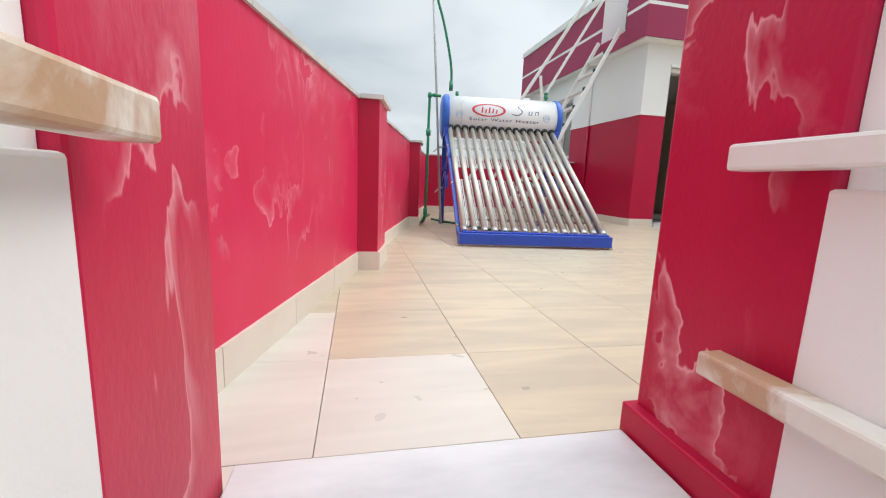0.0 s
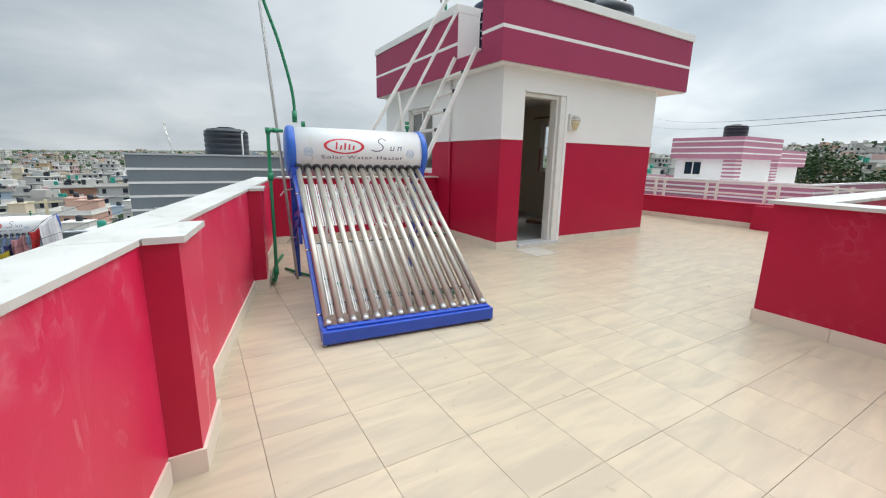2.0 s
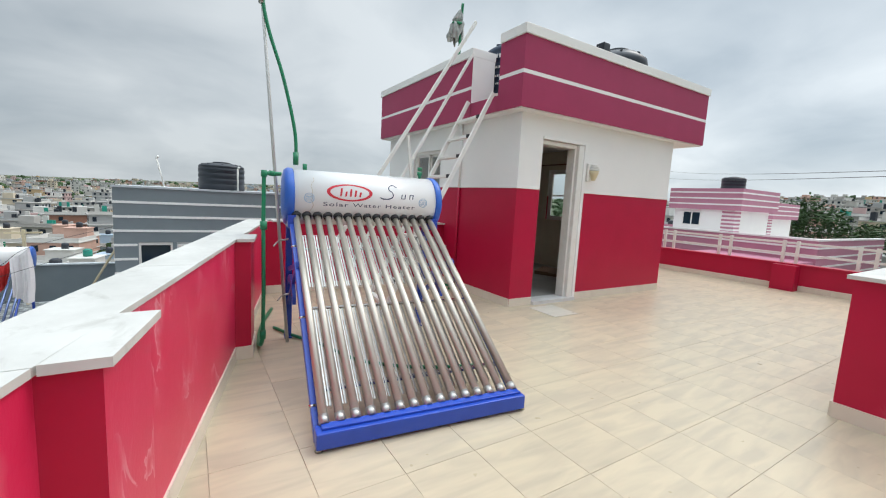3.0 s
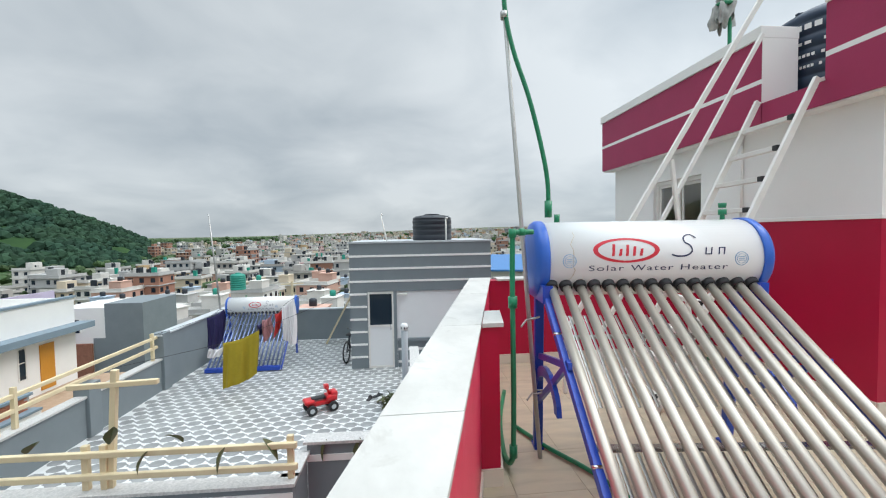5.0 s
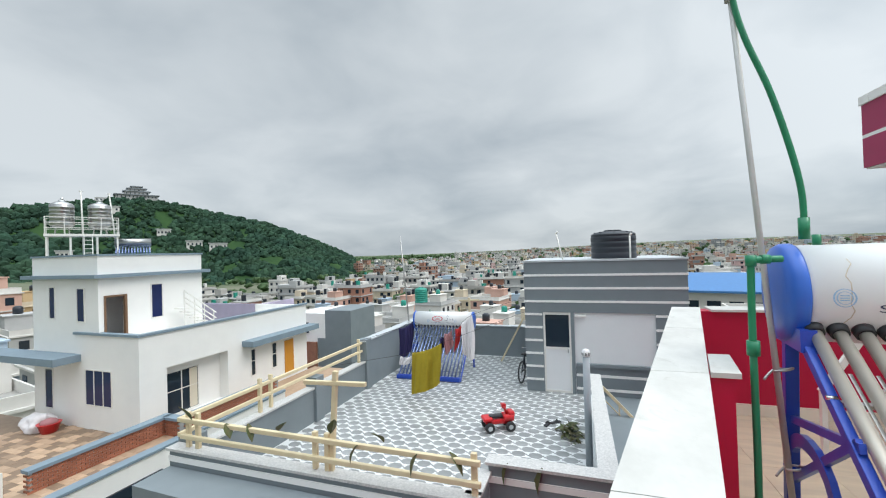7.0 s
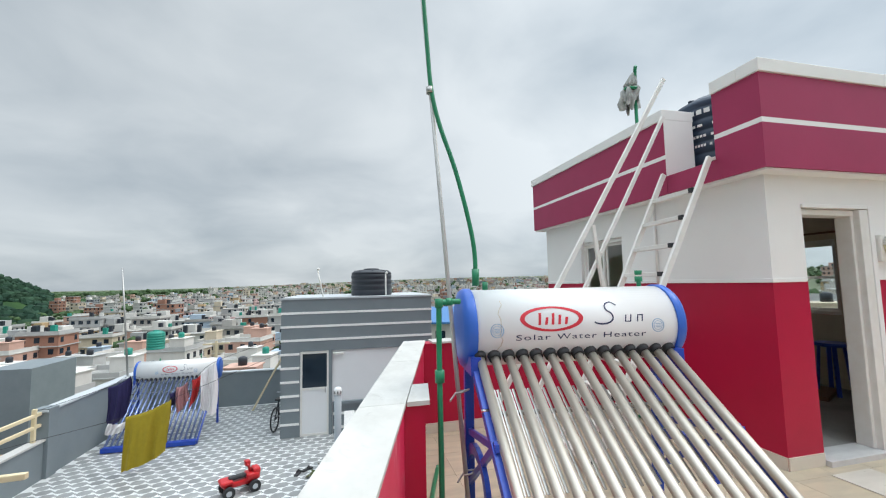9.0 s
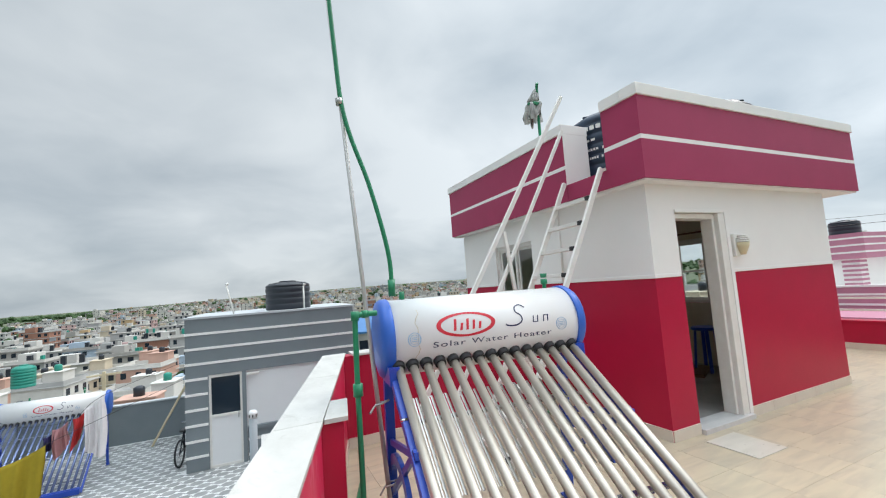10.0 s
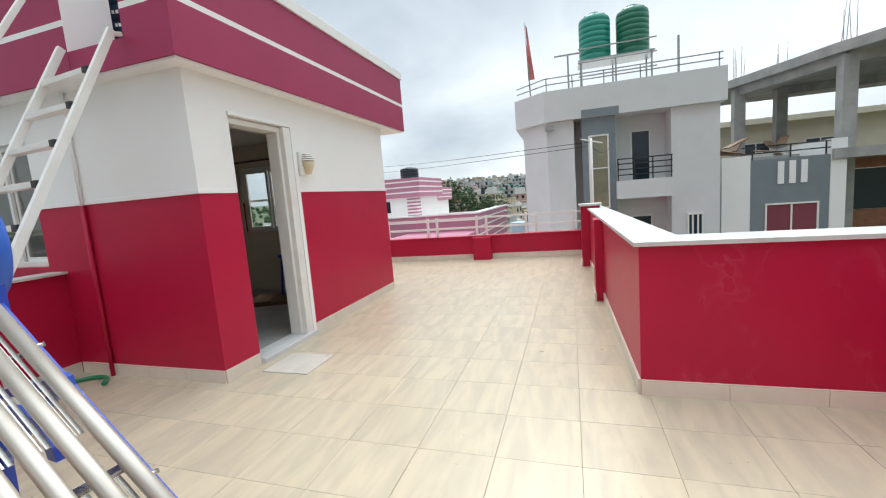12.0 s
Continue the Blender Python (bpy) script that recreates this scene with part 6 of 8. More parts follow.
# cream rails on the grey parapets
fr = thing("timber_rail", "cream painted timber rail along the grey terrace front", "railing", pose(0, 7.2, 0))
for zz in (-1.10, -1.36):
    bm = B()
    bar(bm, (-5.55, 0, zz), (-0.66, 0, zz - 0.02), 0.06, 0.07, 0, 0.01)
    part("rail", bm, YELLOW_RAIL, fr)
for x in (-5.45, -5.25, -3.05, -2.85, -0.75):
    bm = B()
    bar(bm, (x, 0.05, -1.54), (x, 0.05, -0.98 if x < -5 else -1.02), 0.075, 0.06, 0, 0.008, up=(0, 1, 0))
    part("post", bm, YELLOW_RAIL, fr)
wr = thing("timber_rail", "cream painted timber rail along the grey terrace side", "railing", pose(-5.68, 0, 0))
for zz in (-1.14, -1.38):
    bm = B()
    bar(bm, (0, 7.25, zz), (0, 12.98, zz), 0.06, 0.07, 0, 0.01)
    part("rail", bm, YELLOW_RAIL, wr)
for y in (9.0, 9.3, 12.8):
    bm = B()
    bar(bm, (0, y, -1.68), (0, y, -1.0), 0.075, 0.06, 0, 0.008, up=(0, 1, 0))
    part("post", bm, YELLOW_RAIL, wr)
tp = thing("line_post", "cream timber clothes post with a cross bar", "post", pose(-2.80, 7.27, -1.54))
bm = B()
bar(bm, (0, 0, 0), (0.10, 0, 1.38), 0.07, 0.06, 0, 0.008, up=(0, 1, 0))
part("post", bm, YELLOW_RAIL, tp)
bm = B()
bar(bm, (-0.40, -0.03, 1.20), (0.56, 0.02, 1.22), 0.06, 0.06, 0, 0.008)
part("cross_bar", bm, YELLOW_RAIL, tp)
lp = thing("plank", "long cream timber leaning on the stair house corner", "plank", pose(-2.35, 16.9, GZ))
bm = B()
bar(bm, (0, 0, 0), (1.05, -0.1, 1.95), 0.10, 0.05, 0, 0.006)
part("board", bm, YELLOW_RAIL, lp)
lp2 = thing("line_post", "cream timber post standing by the back parapet", "post", pose(-3.6, 17.35, GZ))
bm = B()
bar(bm, (0, 0, 0), (0, 0, 2.2), 0.07, 0.07, up=(0, 1, 0))
part("post", bm, YELLOW_RAIL, lp2)
bm = B()
bar(bm, (-0.4, 0, 2.1), (0.4, 0, 2.12), 0.05, 0.05)
part("cross_bar", bm, YELLOW_RAIL, lp2)
vp = thing("vent_pipe", "grey plastic vent pipe beside the parapet", "pipe", pose(0.56, 10.2, GZ))
bm = B()
rod(bm, (0, 0, 0), (0, 0, 2.0), 0.062, None, 16)
part("pipe", bm, PALEPIPE, vp)
bm = B()
lathe(bm, [(0.064, 1.99), (0.072, 2.0), (0.072, 2.07), (0.05, 2.11), (0.02, 2.12)], (0, 0, 0), 16)
cowl = part("cowl", bm, PANEL, vp, "pale slotted cowl")
for k in range(8):
    bm = B()
    a = math.pi * k / 4
    box(bm, 0.068, 0.075, -0.009, 0.009, 2.015, 2.06)
    part("slot", bm, RUBBER, cowl, at=pose(0, 0, 0, 0, 0, 45 * k))
ap = thing("rail_fence", "cream steel stair rail sloping down behind the grey parapet", "railing", pose(0.88, 12.8, -3.5))
for x0, z0, x1, z1, w in ((0.0, 1.64, 0.73, 0.88, 0.06), (0.06, 1.32, 0.68, 0.68, 0.022), (0.09, 1.0, 0.62, 0.48, 0.022), (0.13, 0.72, 0.56, 0.30, 0.022)):
    bm = B()
    bar(bm, (x0, 0, z0), (x1, 0, z1), w, w)
    part("rail", bm, YELLOW_RAIL, ap)
for x0, z1 in ((0.02, 1.62), (0.36, 1.28), (0.70, 0.92)):
    bm = B()
    bar(bm, (x0, 0.03, 0), (x0, 0.03, z1), 0.03, 0.03, up=(0, 1, 0))
    part("post", bm, YELLOW_RAIL, ap)

# second solar heater
TUBE_BLUE = material("blue_vacuum_tube", (0.16, 0.22, 0.42), 0.2, metal=0.5, coat=0.6, bump=0.02)
h2 = solar_heater("solar_water_heater", "white tank solar water heater with blue-silver tubes hung with washing", pose(-4.10, 14.15, GZ, 0, 0, 1.0) @ Matrix.Diagonal((1.0, 1.0, 1.28, 1.0)), 18, 1.03, TUBE_BLUE, False)
aerial = thing("aerial_pole", "tall thin whitish pole rising behind the grey terrace", "pole", pose(-5.68, 16.4, -1.1))
bm = B()
rod(bm, (0, 0, 0), (-0.26, 0, 3.2), 0.03, 0.02, 10)
part("pole", bm, GALV, aerial)


def cloth(name, label, at, top, drop, mat_, seed, group="washing on the line", skew=0.0):
    """Hanging laundry: folded over at the top, with soft vertical waves; top is a list of (x, z) along the hem."""
    th = thing(name, label, "laundry", at, group)
    r = random.Random(seed)
    nx, nz = 44, 14
    bm2 = B()
    ph = [r.uniform(0, 6.28) for _ in range(4)]
    grid = []
    for side in (-1, 1):
        for j in range(nz + 1):
            row = []
            for i in range(nx + 1):
                s, q = i / nx, j / nz
                x = top[0][0] + (top[1][0] - top[0][0]) * s
                z = top[0][1] + (top[1][1] - top[0][1]) * s - 0.05 * math.sin(math.pi * s)
                wave = 0.035 * math.sin(9 * s + ph[0] + q) + 0.024 * math.sin(21 * s + ph[1] + 2 * q) * (0.3 + q) + 0.012 * math.sin(34 * s + ph[2])
                dz = drop * (0.85 + 0.15 * math.sin(2.5 * s + ph[2])) * q * (1.0 if side < 0 else 0.86) * (1 + skew * (0.5 - s))
                row.append(bm2.verts.new((x + 0.03 * math.sin(3 * q + ph[3]), side * (0.012 + 0.05 * min(1, 4 * q)) * 0.5 + wave * min(1, 3 * q + 0.1), z - dz)))
            grid.append(row)
    order = grid[:nz + 1][::-1] + grid[nz + 1:]
    for u, w in zip(order, order[1:]):
        for i in range(nx):
            f = bm2.faces.new((u[i], u[i + 1], w[i + 1], w[i]))
            f.smooth = True
    part("cloth", bm2, mat_, th)
    return th


cloth("blanket", "mustard yellow cloth hung out to dry", pose(0, 12.7, 0), ((-3.98, -1.28), (-3.12, -0.98)), 1.36, MUSTARD, 1, skew=0.42)
cloth("towel", "navy blue cloth hung out to dry", pose(0, 13.55, 0), ((-4.75, -0.80), (-4.30, -0.58)), 0.88, NAVY, 2)
cloth("towel", "pale pink cloth hung out to dry", pose(0, 13.5, 0), ((-4.70, -1.60), (-4.35, -1.58)), 0.30, WHITECLOTH, 6)
cloth("shirt", "dusty pink cloth hung out to dry", pose(0, 13.3, 0), ((-3.20, -0.85), (-2.95, -0.72)), 0.62, PINKCLOTH, 3)
cloth("shirt", "maroon printed cloth hung out to dry", pose(0, 13.35, 0), ((-3.40, -0.98), (-3.22, -0.88)), 0.40, NAVY, 7)
cloth("shirt", "bright red cloth hung out to dry", pose(0, 13.3, 0), ((-2.92, -0.70), (-2.72, -0.56)), 0.70, REDCLOTH, 4)
cloth("sheet", "white cloth hung out to dry", pose(0, 13.3, 0), ((-2.70, -0.52), (-2.38, -0.30)), 1.22, WHITECLOTH, 5)
line = thing("clothes_line", "thin clothes line carrying the washing", "clothes line", pose(0, 0, 0))
bm = B()
hose(bm, [(-5.66, 12.85, -1.05), (-4.75, 13.55, -0.80), (-4.30, 13.55, -0.58), (-3.6, 13.4, -0.75), (-2.9, 13.3, -0.70), (-2.38, 13.3, -0.30), (-1.06, 14.0, 0.1)], 0.005, 5)
hose(bm, [(-5.66, 11.4, -1.4), (-3.98, 12.7, -1.28), (-3.12, 12.7, -0.98), (-1.06, 14.0, -0.3)], 0.005, 5)
part("line", bm, RUBBER, line)

# ride-on toy
toy = thing("toy_quad", "red plastic ride-on toy quad bike with black wheels", "toy", pose(-1.33, 11.35, GZ, 0, 0, 28))
bm = B()
box(bm, -0.30, 0.30, -0.10, 0.10, 0.14, 0.24, 0, 0.03)
box(bm, 0.10, 0.34, -0.15, 0.15, 0.20, 0.33, 0, 0.04)
box(bm, -0.36, -0.14, -0.15, 0.15, 0.22, 0.30, 0, 0.03)
box(bm, 0.22, 0.36, -0.12, 0.12, 0.27, 0.40, 0, 0.04)
part("body", bm, REDPLASTIC, toy)
bm = B()
box(bm, -0.20, 0.10, -0.07, 0.07, 0.27, 0.33, 0, 0.025)
part("seat", bm, RUBBER, toy)
bm = B()
rod(bm, (0.20, 0, 0.33), (0.12, 0, 0.52), 0.03, 0.02, 10)
rod(bm, (0.12, -0.17, 0.50), (0.12, 0.17, 0.50), 0.016, None, 8)
box(bm, 0.08, 0.18, -0.06, 0.06, 0.46, 0.56, 0, 0.02)
part("handlebar", bm, REDPLASTIC, toy)
for x in (-0.23, 0.23):
    for s in (-1, 1):
        bm = B()
        rod(bm, (x, s * 0.13, 0.105), (x, s * 0.21, 0.105), 0.105, None, 20)
        wh = part("wheel", bm, RUBBER, toy)
        bm = B()
        rod(bm, (x, s * 0.205, 0.105), (x, s * 0.218, 0.105), 0.055, 0.045, 16)
        part("hub", bm, PALE_GREY, wh)

# bicycle half hidden behind the stair house corner
bike = thing("bicycle", "dark bicycle leaning behind the stair house corner", "bicycle", pose(-1.20, 15.15, GZ, 0, 0, 80))
for x in (-0.5, 0.45):
    bm = B()
    n = 28
    pts = [(x + 0.30 * math.cos(2 * math.pi * k / n), 0, 0.32 + 0.30 * math.sin(2 * math.pi * k / n)) for k in range(n)]
    hose(bm, pts + pts[:1], 0.022, 8)
    wh = part("wheel", bm, RUBBER, bike)
    bm = B()
    for k in range(10):
        a = math.pi * k / 10
        rod(bm, (x + 0.28 * math.cos(a), 0, 0.32 + 0.28 * math.sin(a)), (x - 0.28 * math.cos(a), 0, 0.32 - 0.28 * math.sin(a)), 0.003, None, 5)
    part("spoke", bm, CHROME, wh)
bm = B()
for p, q in (((-0.5, 0, 0.32), (-0.15, 0, 0.35)), ((-0.15, 0, 0.35), (-0.25, 0, 0.78)), ((-0.25, 0, 0.72), (0.32, 0, 0.74)), ((-0.15, 0, 0.35), (0.33, 0, 0.70)), ((-0.5, 0, 0.32), (-0.25, 0, 0.72)), ((0.45, 0, 0.32), (0.30, 0, 0.85))):
    rod(bm, p, q, 0.018, None, 8)
part("frame", bm, TANKB, bike)
bm = B()
rod(bm, (0.30, -0.25, 0.86), (0.30, 0.25, 0.86), 0.014, None, 8)
part("handlebar", bm, CHROME, bike)
bm = B()
box(bm, -0.37, -0.13, -0.06, 0.06, 0.78, 0.83, 0, 0.02)
part("saddle", bm, RUBBER, bike)


def leaf_blade(bm2, base, d, length, width, curl):
    """One curled leaf as a folded blade with thickness."""
    d = Vector(d).normalized()
    side = d.cross(Vector((0, 0, 1)))
    side = side.normalized() if side.length > 0.01 else Vector((1, 0, 0))
    up = side.cross(d)
    prev = None
    n = 6
    for i in range(n + 1):
        s = i / n
        w = width * math.sin(math.pi * min(0.98, 0.06 + 0.94 * s)) * 0.5
        c = Vector(base) + d * (length * s) + up * (curl * s * s)
        row = [bm2.verts.new(c - side * w + up * w * 0.5), bm2.verts.new(c), bm2.verts.new(c + side * w + up * w * 0.5)]
        if prev:
            for k in (0, 1):
                bm2.faces.new((prev[k], prev[k + 1], row[k + 1], row[k]))
        prev = row


rng = random.Random(11)
for i, (x, y, z) in enumerate(((-5.3, 7.18, -1.08), (-4.6, 7.17, -1.05), (-4.2, 7.2, -1.02), (-3.6, 7.16, -1.04), (-2.75, 7.2, -1.0), (-2.3, 7.14, -1.08), (-1.95, 7.2, -1.02), (-1.45, 7.14, -1.08), (-1.05, 7.2, -1.03), (-0.45, 7.84, -1.4), (0.0, 7.84, -1.4))):
    lf = thing("leaf", "curled dark green leaf caught on the rail", "leaf", pose(x, y, z), "leaves on the rail")
    bm = B()
    leaf_blade(bm, (0, 0, 0), (rng.uniform(-1, 1), -0.25, rng.choice((-0.9, 0.35, 0.5))), rng.uniform(0.22, 0.34), rng.uniform(0.10, 0.16), rng.uniform(-0.1, 0.05))
    part("blade", bm, LEAF, lf)
heap = thing("leaf_heap", "heap of withered leaves on the grey tiles", "leaves", pose(0.16, 11.4, GZ))
bm = B()
for i in range(70):
    a, rr = rng.uniform(0, 6.28), rng.uniform(0, 0.38)
    leaf_blade(bm, (0.6 * rr * math.cos(a), 1.2 * rr * math.sin(a), 0.02 + 0.28 * (1 - rr / 0.4) * rng.random()), (rng.uniform(-1, 1), rng.uniform(-1, 1), rng.uniform(-0.2, 0.6)), rng.uniform(0.12, 0.22), rng.uniform(0.05, 0.09), -0.04)
tagged(part("leaves", bm, LEAF, heap), kind="stuff")
shoes = thing("sandal", "dark rubber sandal lying on the grey tiles", "shoe", pose(-0.15, 12.0, GZ, 0, 0, 40))
bm = B()
box(bm, -0.13, 0.13, -0.045, 0.045, 0.0, 0.03, 0, 0.012)
part("sole", bm, RUBBER, shoes)
bm = B()
hose(bm, [(0.03, -0.045, 0.025), (0.04, 0, 0.07), (0.03, 0.045, 0.025)], 0.014, 6)
part("strap", bm, RUBBER, shoes)
copy_thing(shoes, pose(-0.32, 11.85, GZ, 0, 0, 75))


def plain_window(parent, x0, x1, z0, z1, mullions=1, mat_=None, frame_mat=None, depth=0.08, rail=False):
    """A framed window on a wall; local x along the wall, outside towards -y."""
    bm2 = B()
    f = 0.05
    for a, b3, c, d in ((x0, x1, z0, z0 + f), (x0, x1, z1 - f, z1), (x0, x0 + f, z0 + f, z1 - f), (x1 - f, x1, z0 + f, z1 - f)):
        box(bm2, a, b3, -0.03, depth, c, d)
    for k in range(mullions):
        xm = x0 + (x1 - x0) * (k + 1) / (mullions + 1)
        box(bm2, xm - 0.025, xm + 0.025, -0.02, depth, z0 + f, z1 - f)
    if rail:
        zm = z0 + (z1 - z0) * 0.55
        box(bm2, x0 + f, x1 - f, -0.015, depth, zm - 0.02, zm + 0.02)
    w = part("window", bm2, frame_mat or WHITE_METAL, parent)
    bm2 = B()
    box(bm2, x0 + f, x1 - f, -0.008, 0.02, z0 + f, z1 - f)
    part("pane", bm2, mat_ or GLASS_DARK, w)
    return w


# ---- white house with brick-edged terrace ----
BLUEGLASS = material("deep_blue_window_glass", (0.012, 0.022, 0.09), 0.05, scale=2, bump=0.0, amount=0.3)
wh_ = thing("white_house", "white plastered house with grey-blue trims beyond the grey terrace", "house", pose(0, 0, 0))
bm = B()
box(bm, -20.4, -17.0, 13.9, 24.3, -22.0, -2.3)
box(bm, -17.0, -16.45, 13.9, 15.05, -22.0, -2.3)
box(bm, -17.0, -16.45, 18.2, 24.3, -22.0, -2.3)
box(bm, -17.0, -16.45, 15.05, 18.2, -22.0, -5.5)
box(bm, -17.0, -16.45, 15.05, 18.2, -3.12, -2.3)
part("wall", bm, WHITE, wh_)
bm = B()
for x0, x1, y0, y1 in ((-20.4, -16.45, 13.9, 14.05), (-16.6, -16.45, 14.05, 24.3), (-20.4, -16.6, 24.15, 24.3)):
    box(bm, x0, x1, y0, y1, -2.3, -1.60)
part("roof_parapet", bm, WHITE, wh_)
bm = B()
for x0, x1, y0, y1 in ((-20.4, -16.38, 13.83, 14.10), (-16.65, -16.38, 14.1, 24.38)):
    box(bm, x0, x1, y0, y1, -1.60, -1.50)
part("coping", bm, PALEBLUE, wh_)
bm = B()
box(bm, -23.4, -18.9, 13.95, 18.9, -22.0, -2.3)
box(bm, -23.4, -18.9, 13.95, 18.9, 0.55, 0.80)
box(bm, -23.4, -23.2, 13.95, 18.9, -2.3, 0.55)
box(bm, -23.2, -18.9, 13.95, 14.2, -2.3, 0.55)
box(bm, -23.2, -18.9, 18.7, 18.9, -2.3, 0.55)
box(bm, -19.1, -18.9, 15.05, 18.7, -2.3, 0.55)
box(bm, -19.1, -18.9, 14.2, 15.05, -0.02, 0.55)
box(bm, -20.6, -20.5, 14.2, 18.7, -2.3, 0.55)
part("upper_wall", bm, WHITE, wh_)
bm = B()
box(bm, -23.4, -18.9, 13.95, 18.9, 0.95, 1.75)
part("roof_wall", bm, WHITE, wh_)
bm = B()
box(bm, -23.7, -18.6, 13.65, 19.2, 0.80, 0.95)
part("cornice", bm, PALEBLUE, wh_)
bm = B()
box(bm, -23.45, -18.85, 13.9, 18.95, 1.75, 1.83)
part("coping", bm, PALEBLUE, wh_)
bm = B()
box(bm, -16.45, -15.7, 19.1, 24.6, -3.15, -2.85)
part("canopy", bm, PALEBLUE, wh_)
bm = B()
box(bm, -25.9, -20.0, 12.9, 13.94, -2.75, -2.45)
part("canopy", bm, PALEBLUE, wh_)
east = tagged(part("east_front", (lambda b: (box(b, -0.01, 0.01, 0, 0.02, 0, 0.01), b)[1])(B()), WHITE, wh_, at=pose(-16.45, 0, 0, 0, 0, 90)))
recess = part("recess_window_wall", (lambda b: (box(b, 15.06, 15.07, 0, 0.02, -5.4, -5.39), b)[1])(B()), WHITE, wh_, at=pose(-17.0, 0, 0, 0, 0, 90))
plain_window(recess, 15.25, 17.0, -5.45, -3.5, 1, GLASS_DARK, rail=True)
bm = B()
cur = [(16.52 + 0.02 * k, -0.012 - 0.006 * (k % 2)) for k in range(21)]
prism(bm, cur + [(x, -0.009) for x, _ in cur[::-1]], -5.38, -3.58)
part("curtain", bm, CREAM_WALL, recess, "pale curtain behind the window")
plain_window(east, 19.65, 20.0, -4.85, -3.4, 0, GLASS_DARK, rail=True)
plain_window(east, 21.2, 21.6, -4.85, -3.4, 0, GLASS_DARK, rail=True)
bm = B()
box(bm, 22.25, 23.0, -0.05, 0.03, -5.6, -3.5, 0, 0.01)
part("door", bm, ORANGE, east, "orange varnished door")
south = part("south_front", (lambda b: (box(b, -0.01, 0.01, 0, 0.02, 0, 0.01), b)[1])(B()), WHITE, wh_, at=pose(0, 13.9, 0))
plain_window(south, -19.75, -18.05, -4.6, -3.05, 2, BLUEGLASS)
up_s = part("upper_south_front", (lambda b: (box(b, -22.5, -22.49, 0, 0.02, 0, 0.01), b)[1])(B()), WHITE, wh_, at=pose(0, 13.95, 0))
plain_window(up_s, -22.2, -21.75, -1.0, 0.45, 0, BLUEGLASS)
plain_window(up_s, -20.3, -19.75, -1.1, 0.40, 0, BLUEGLASS)
plain_window(up_s, -22.6, -22.0, -5.0, -3.2, 0, BLUEGLASS)
up_e = part("upper_east_front", (lambda b: (box(b, 18.0, 18.01, 0, 0.02, 0, 0.01), b)[1])(B()), WHITE, wh_, at=pose(-18.9, 0, 0, 0, 0, 90))
plain_window(up_e, 16.15, 16.75, -1.25, 0.40, 0, BLUEGLASS)
bm = B()
for x0, x1, z0, z1 in ((14.16, 14.24, -2.3, 0.03), (15.0, 15.1, -2.3, 0.03), (14.24, 15.0, -0.05, 0.03)):
    box(bm, x0, x1, -0.03, 0.10, z0, z1)
part("door_frame", bm, WOOD, up_e, "brown wooden frame of the open doorway")
# terraces of the white house
bm = B()
box(bm, -26.0, -15.55, 8.0, 13.89, -6.2, -5.6)
structure("floor_white_house", bm, TERRACOTTA, "brown patterned tile floor of the white house terrace", "floor")
bm = B()
box(bm, -16.44, -14.5, 14.31, 25.0, -6.4, -5.75)
box(bm, -14.5, -12.7, 19.6, 25.0, -6.4, -5.75)
box(bm, -15.5, -14.5, 8.0, 14.04, -6.4, -5.42)
structure("floor_white_house", bm, TERRACOTTA, "brown tile strip below the brick parapet", "floor")
bm = B()
box(bm, -14.5, -14.2, 8.0, 19.6, -22.0, -5.42)
structure("wall_white_house", bm, WHITE, "white outer wall under the brown tile strip", "wall")
bm = B()
box(bm, -14.54, -14.14, 8.0, 19.6, -5.42, -5.33)
structure("coping", bm, PALEBLUE, "grey-blue coping on the white outer wall", "coping")
for y0 in (8.6, 11.2):
    bm = B()
    box(bm, -14.199, -14.12, y0, y0 + 1.9, -9.0, -6.1)
    structure("opening", bm, GLASS_DARK, "dark glazed opening under the white house terrace", "window")
BR = ((-15.55, 9.9, -15.3, 14.3), (-15.3, 14.05, -14.5, 14.3), (-14.75, 14.3, -14.5, 19.5))
for x0, y0, x1, y1 in BR:
    bm = B()
    box(bm, x0 + 0.02, x1 - 0.02, y0 + 0.02, y1 - 0.02, -5.75, -4.80)
    brick_wall = structure("brick_parapet", bm, CONCRETE, "low red brick parapet with grey-blue coping", "parapet wall")
    bm = B()
    box(bm, x0 - 0.06, x1 + 0.06, y0 - 0.06 if y0 < 14.2 else y0, y1 + 0.06, -4.80, -4.70)
    structure("coping", bm, PALEBLUE, "grey-blue coping on the brick parapet", "coping")
    bm = B()
    box(bm, -0.115, 0.115, -0.012, 0.012, -0.032, 0.032)
    first = part("brick", bm, BRICK, brick_wall)
    me_b = first.data
    faces = []
    if y1 - y0 > 1:
        faces.append((x1, y0, x1, y1))
    faces.append((x0, y0, x1, y0))
    k = 0
    for ax, ay, bx, by in faces:
        L = math.hypot(bx - ax, by - ay)
        for row in range(8):
            n = int(L / 0.25)
            for c in range(n):
                s = (c + (0.75 if row % 2 else 0.25)) * 0.25
                if s > L - 0.1 or k >= 300:
                    continue
                o = first if k == 0 else bpy.data.objects.new("brick", me_b)
                if k:
                    scene.collection.objects.link(o)
                    o.parent = brick_wall
                k += 1
                o.matrix_basis = pose(ax + (bx - ax) * s / L, ay + (by - ay) * s / L, -5.38 + 0.078 * row, 0, 0, math.degrees(math.atan2(by - ay, bx - ax)))
wrail = thing("rail_fence", "white steel rail on the white house terrace", "railing", pose(-15.6, 9.4, -5.6))
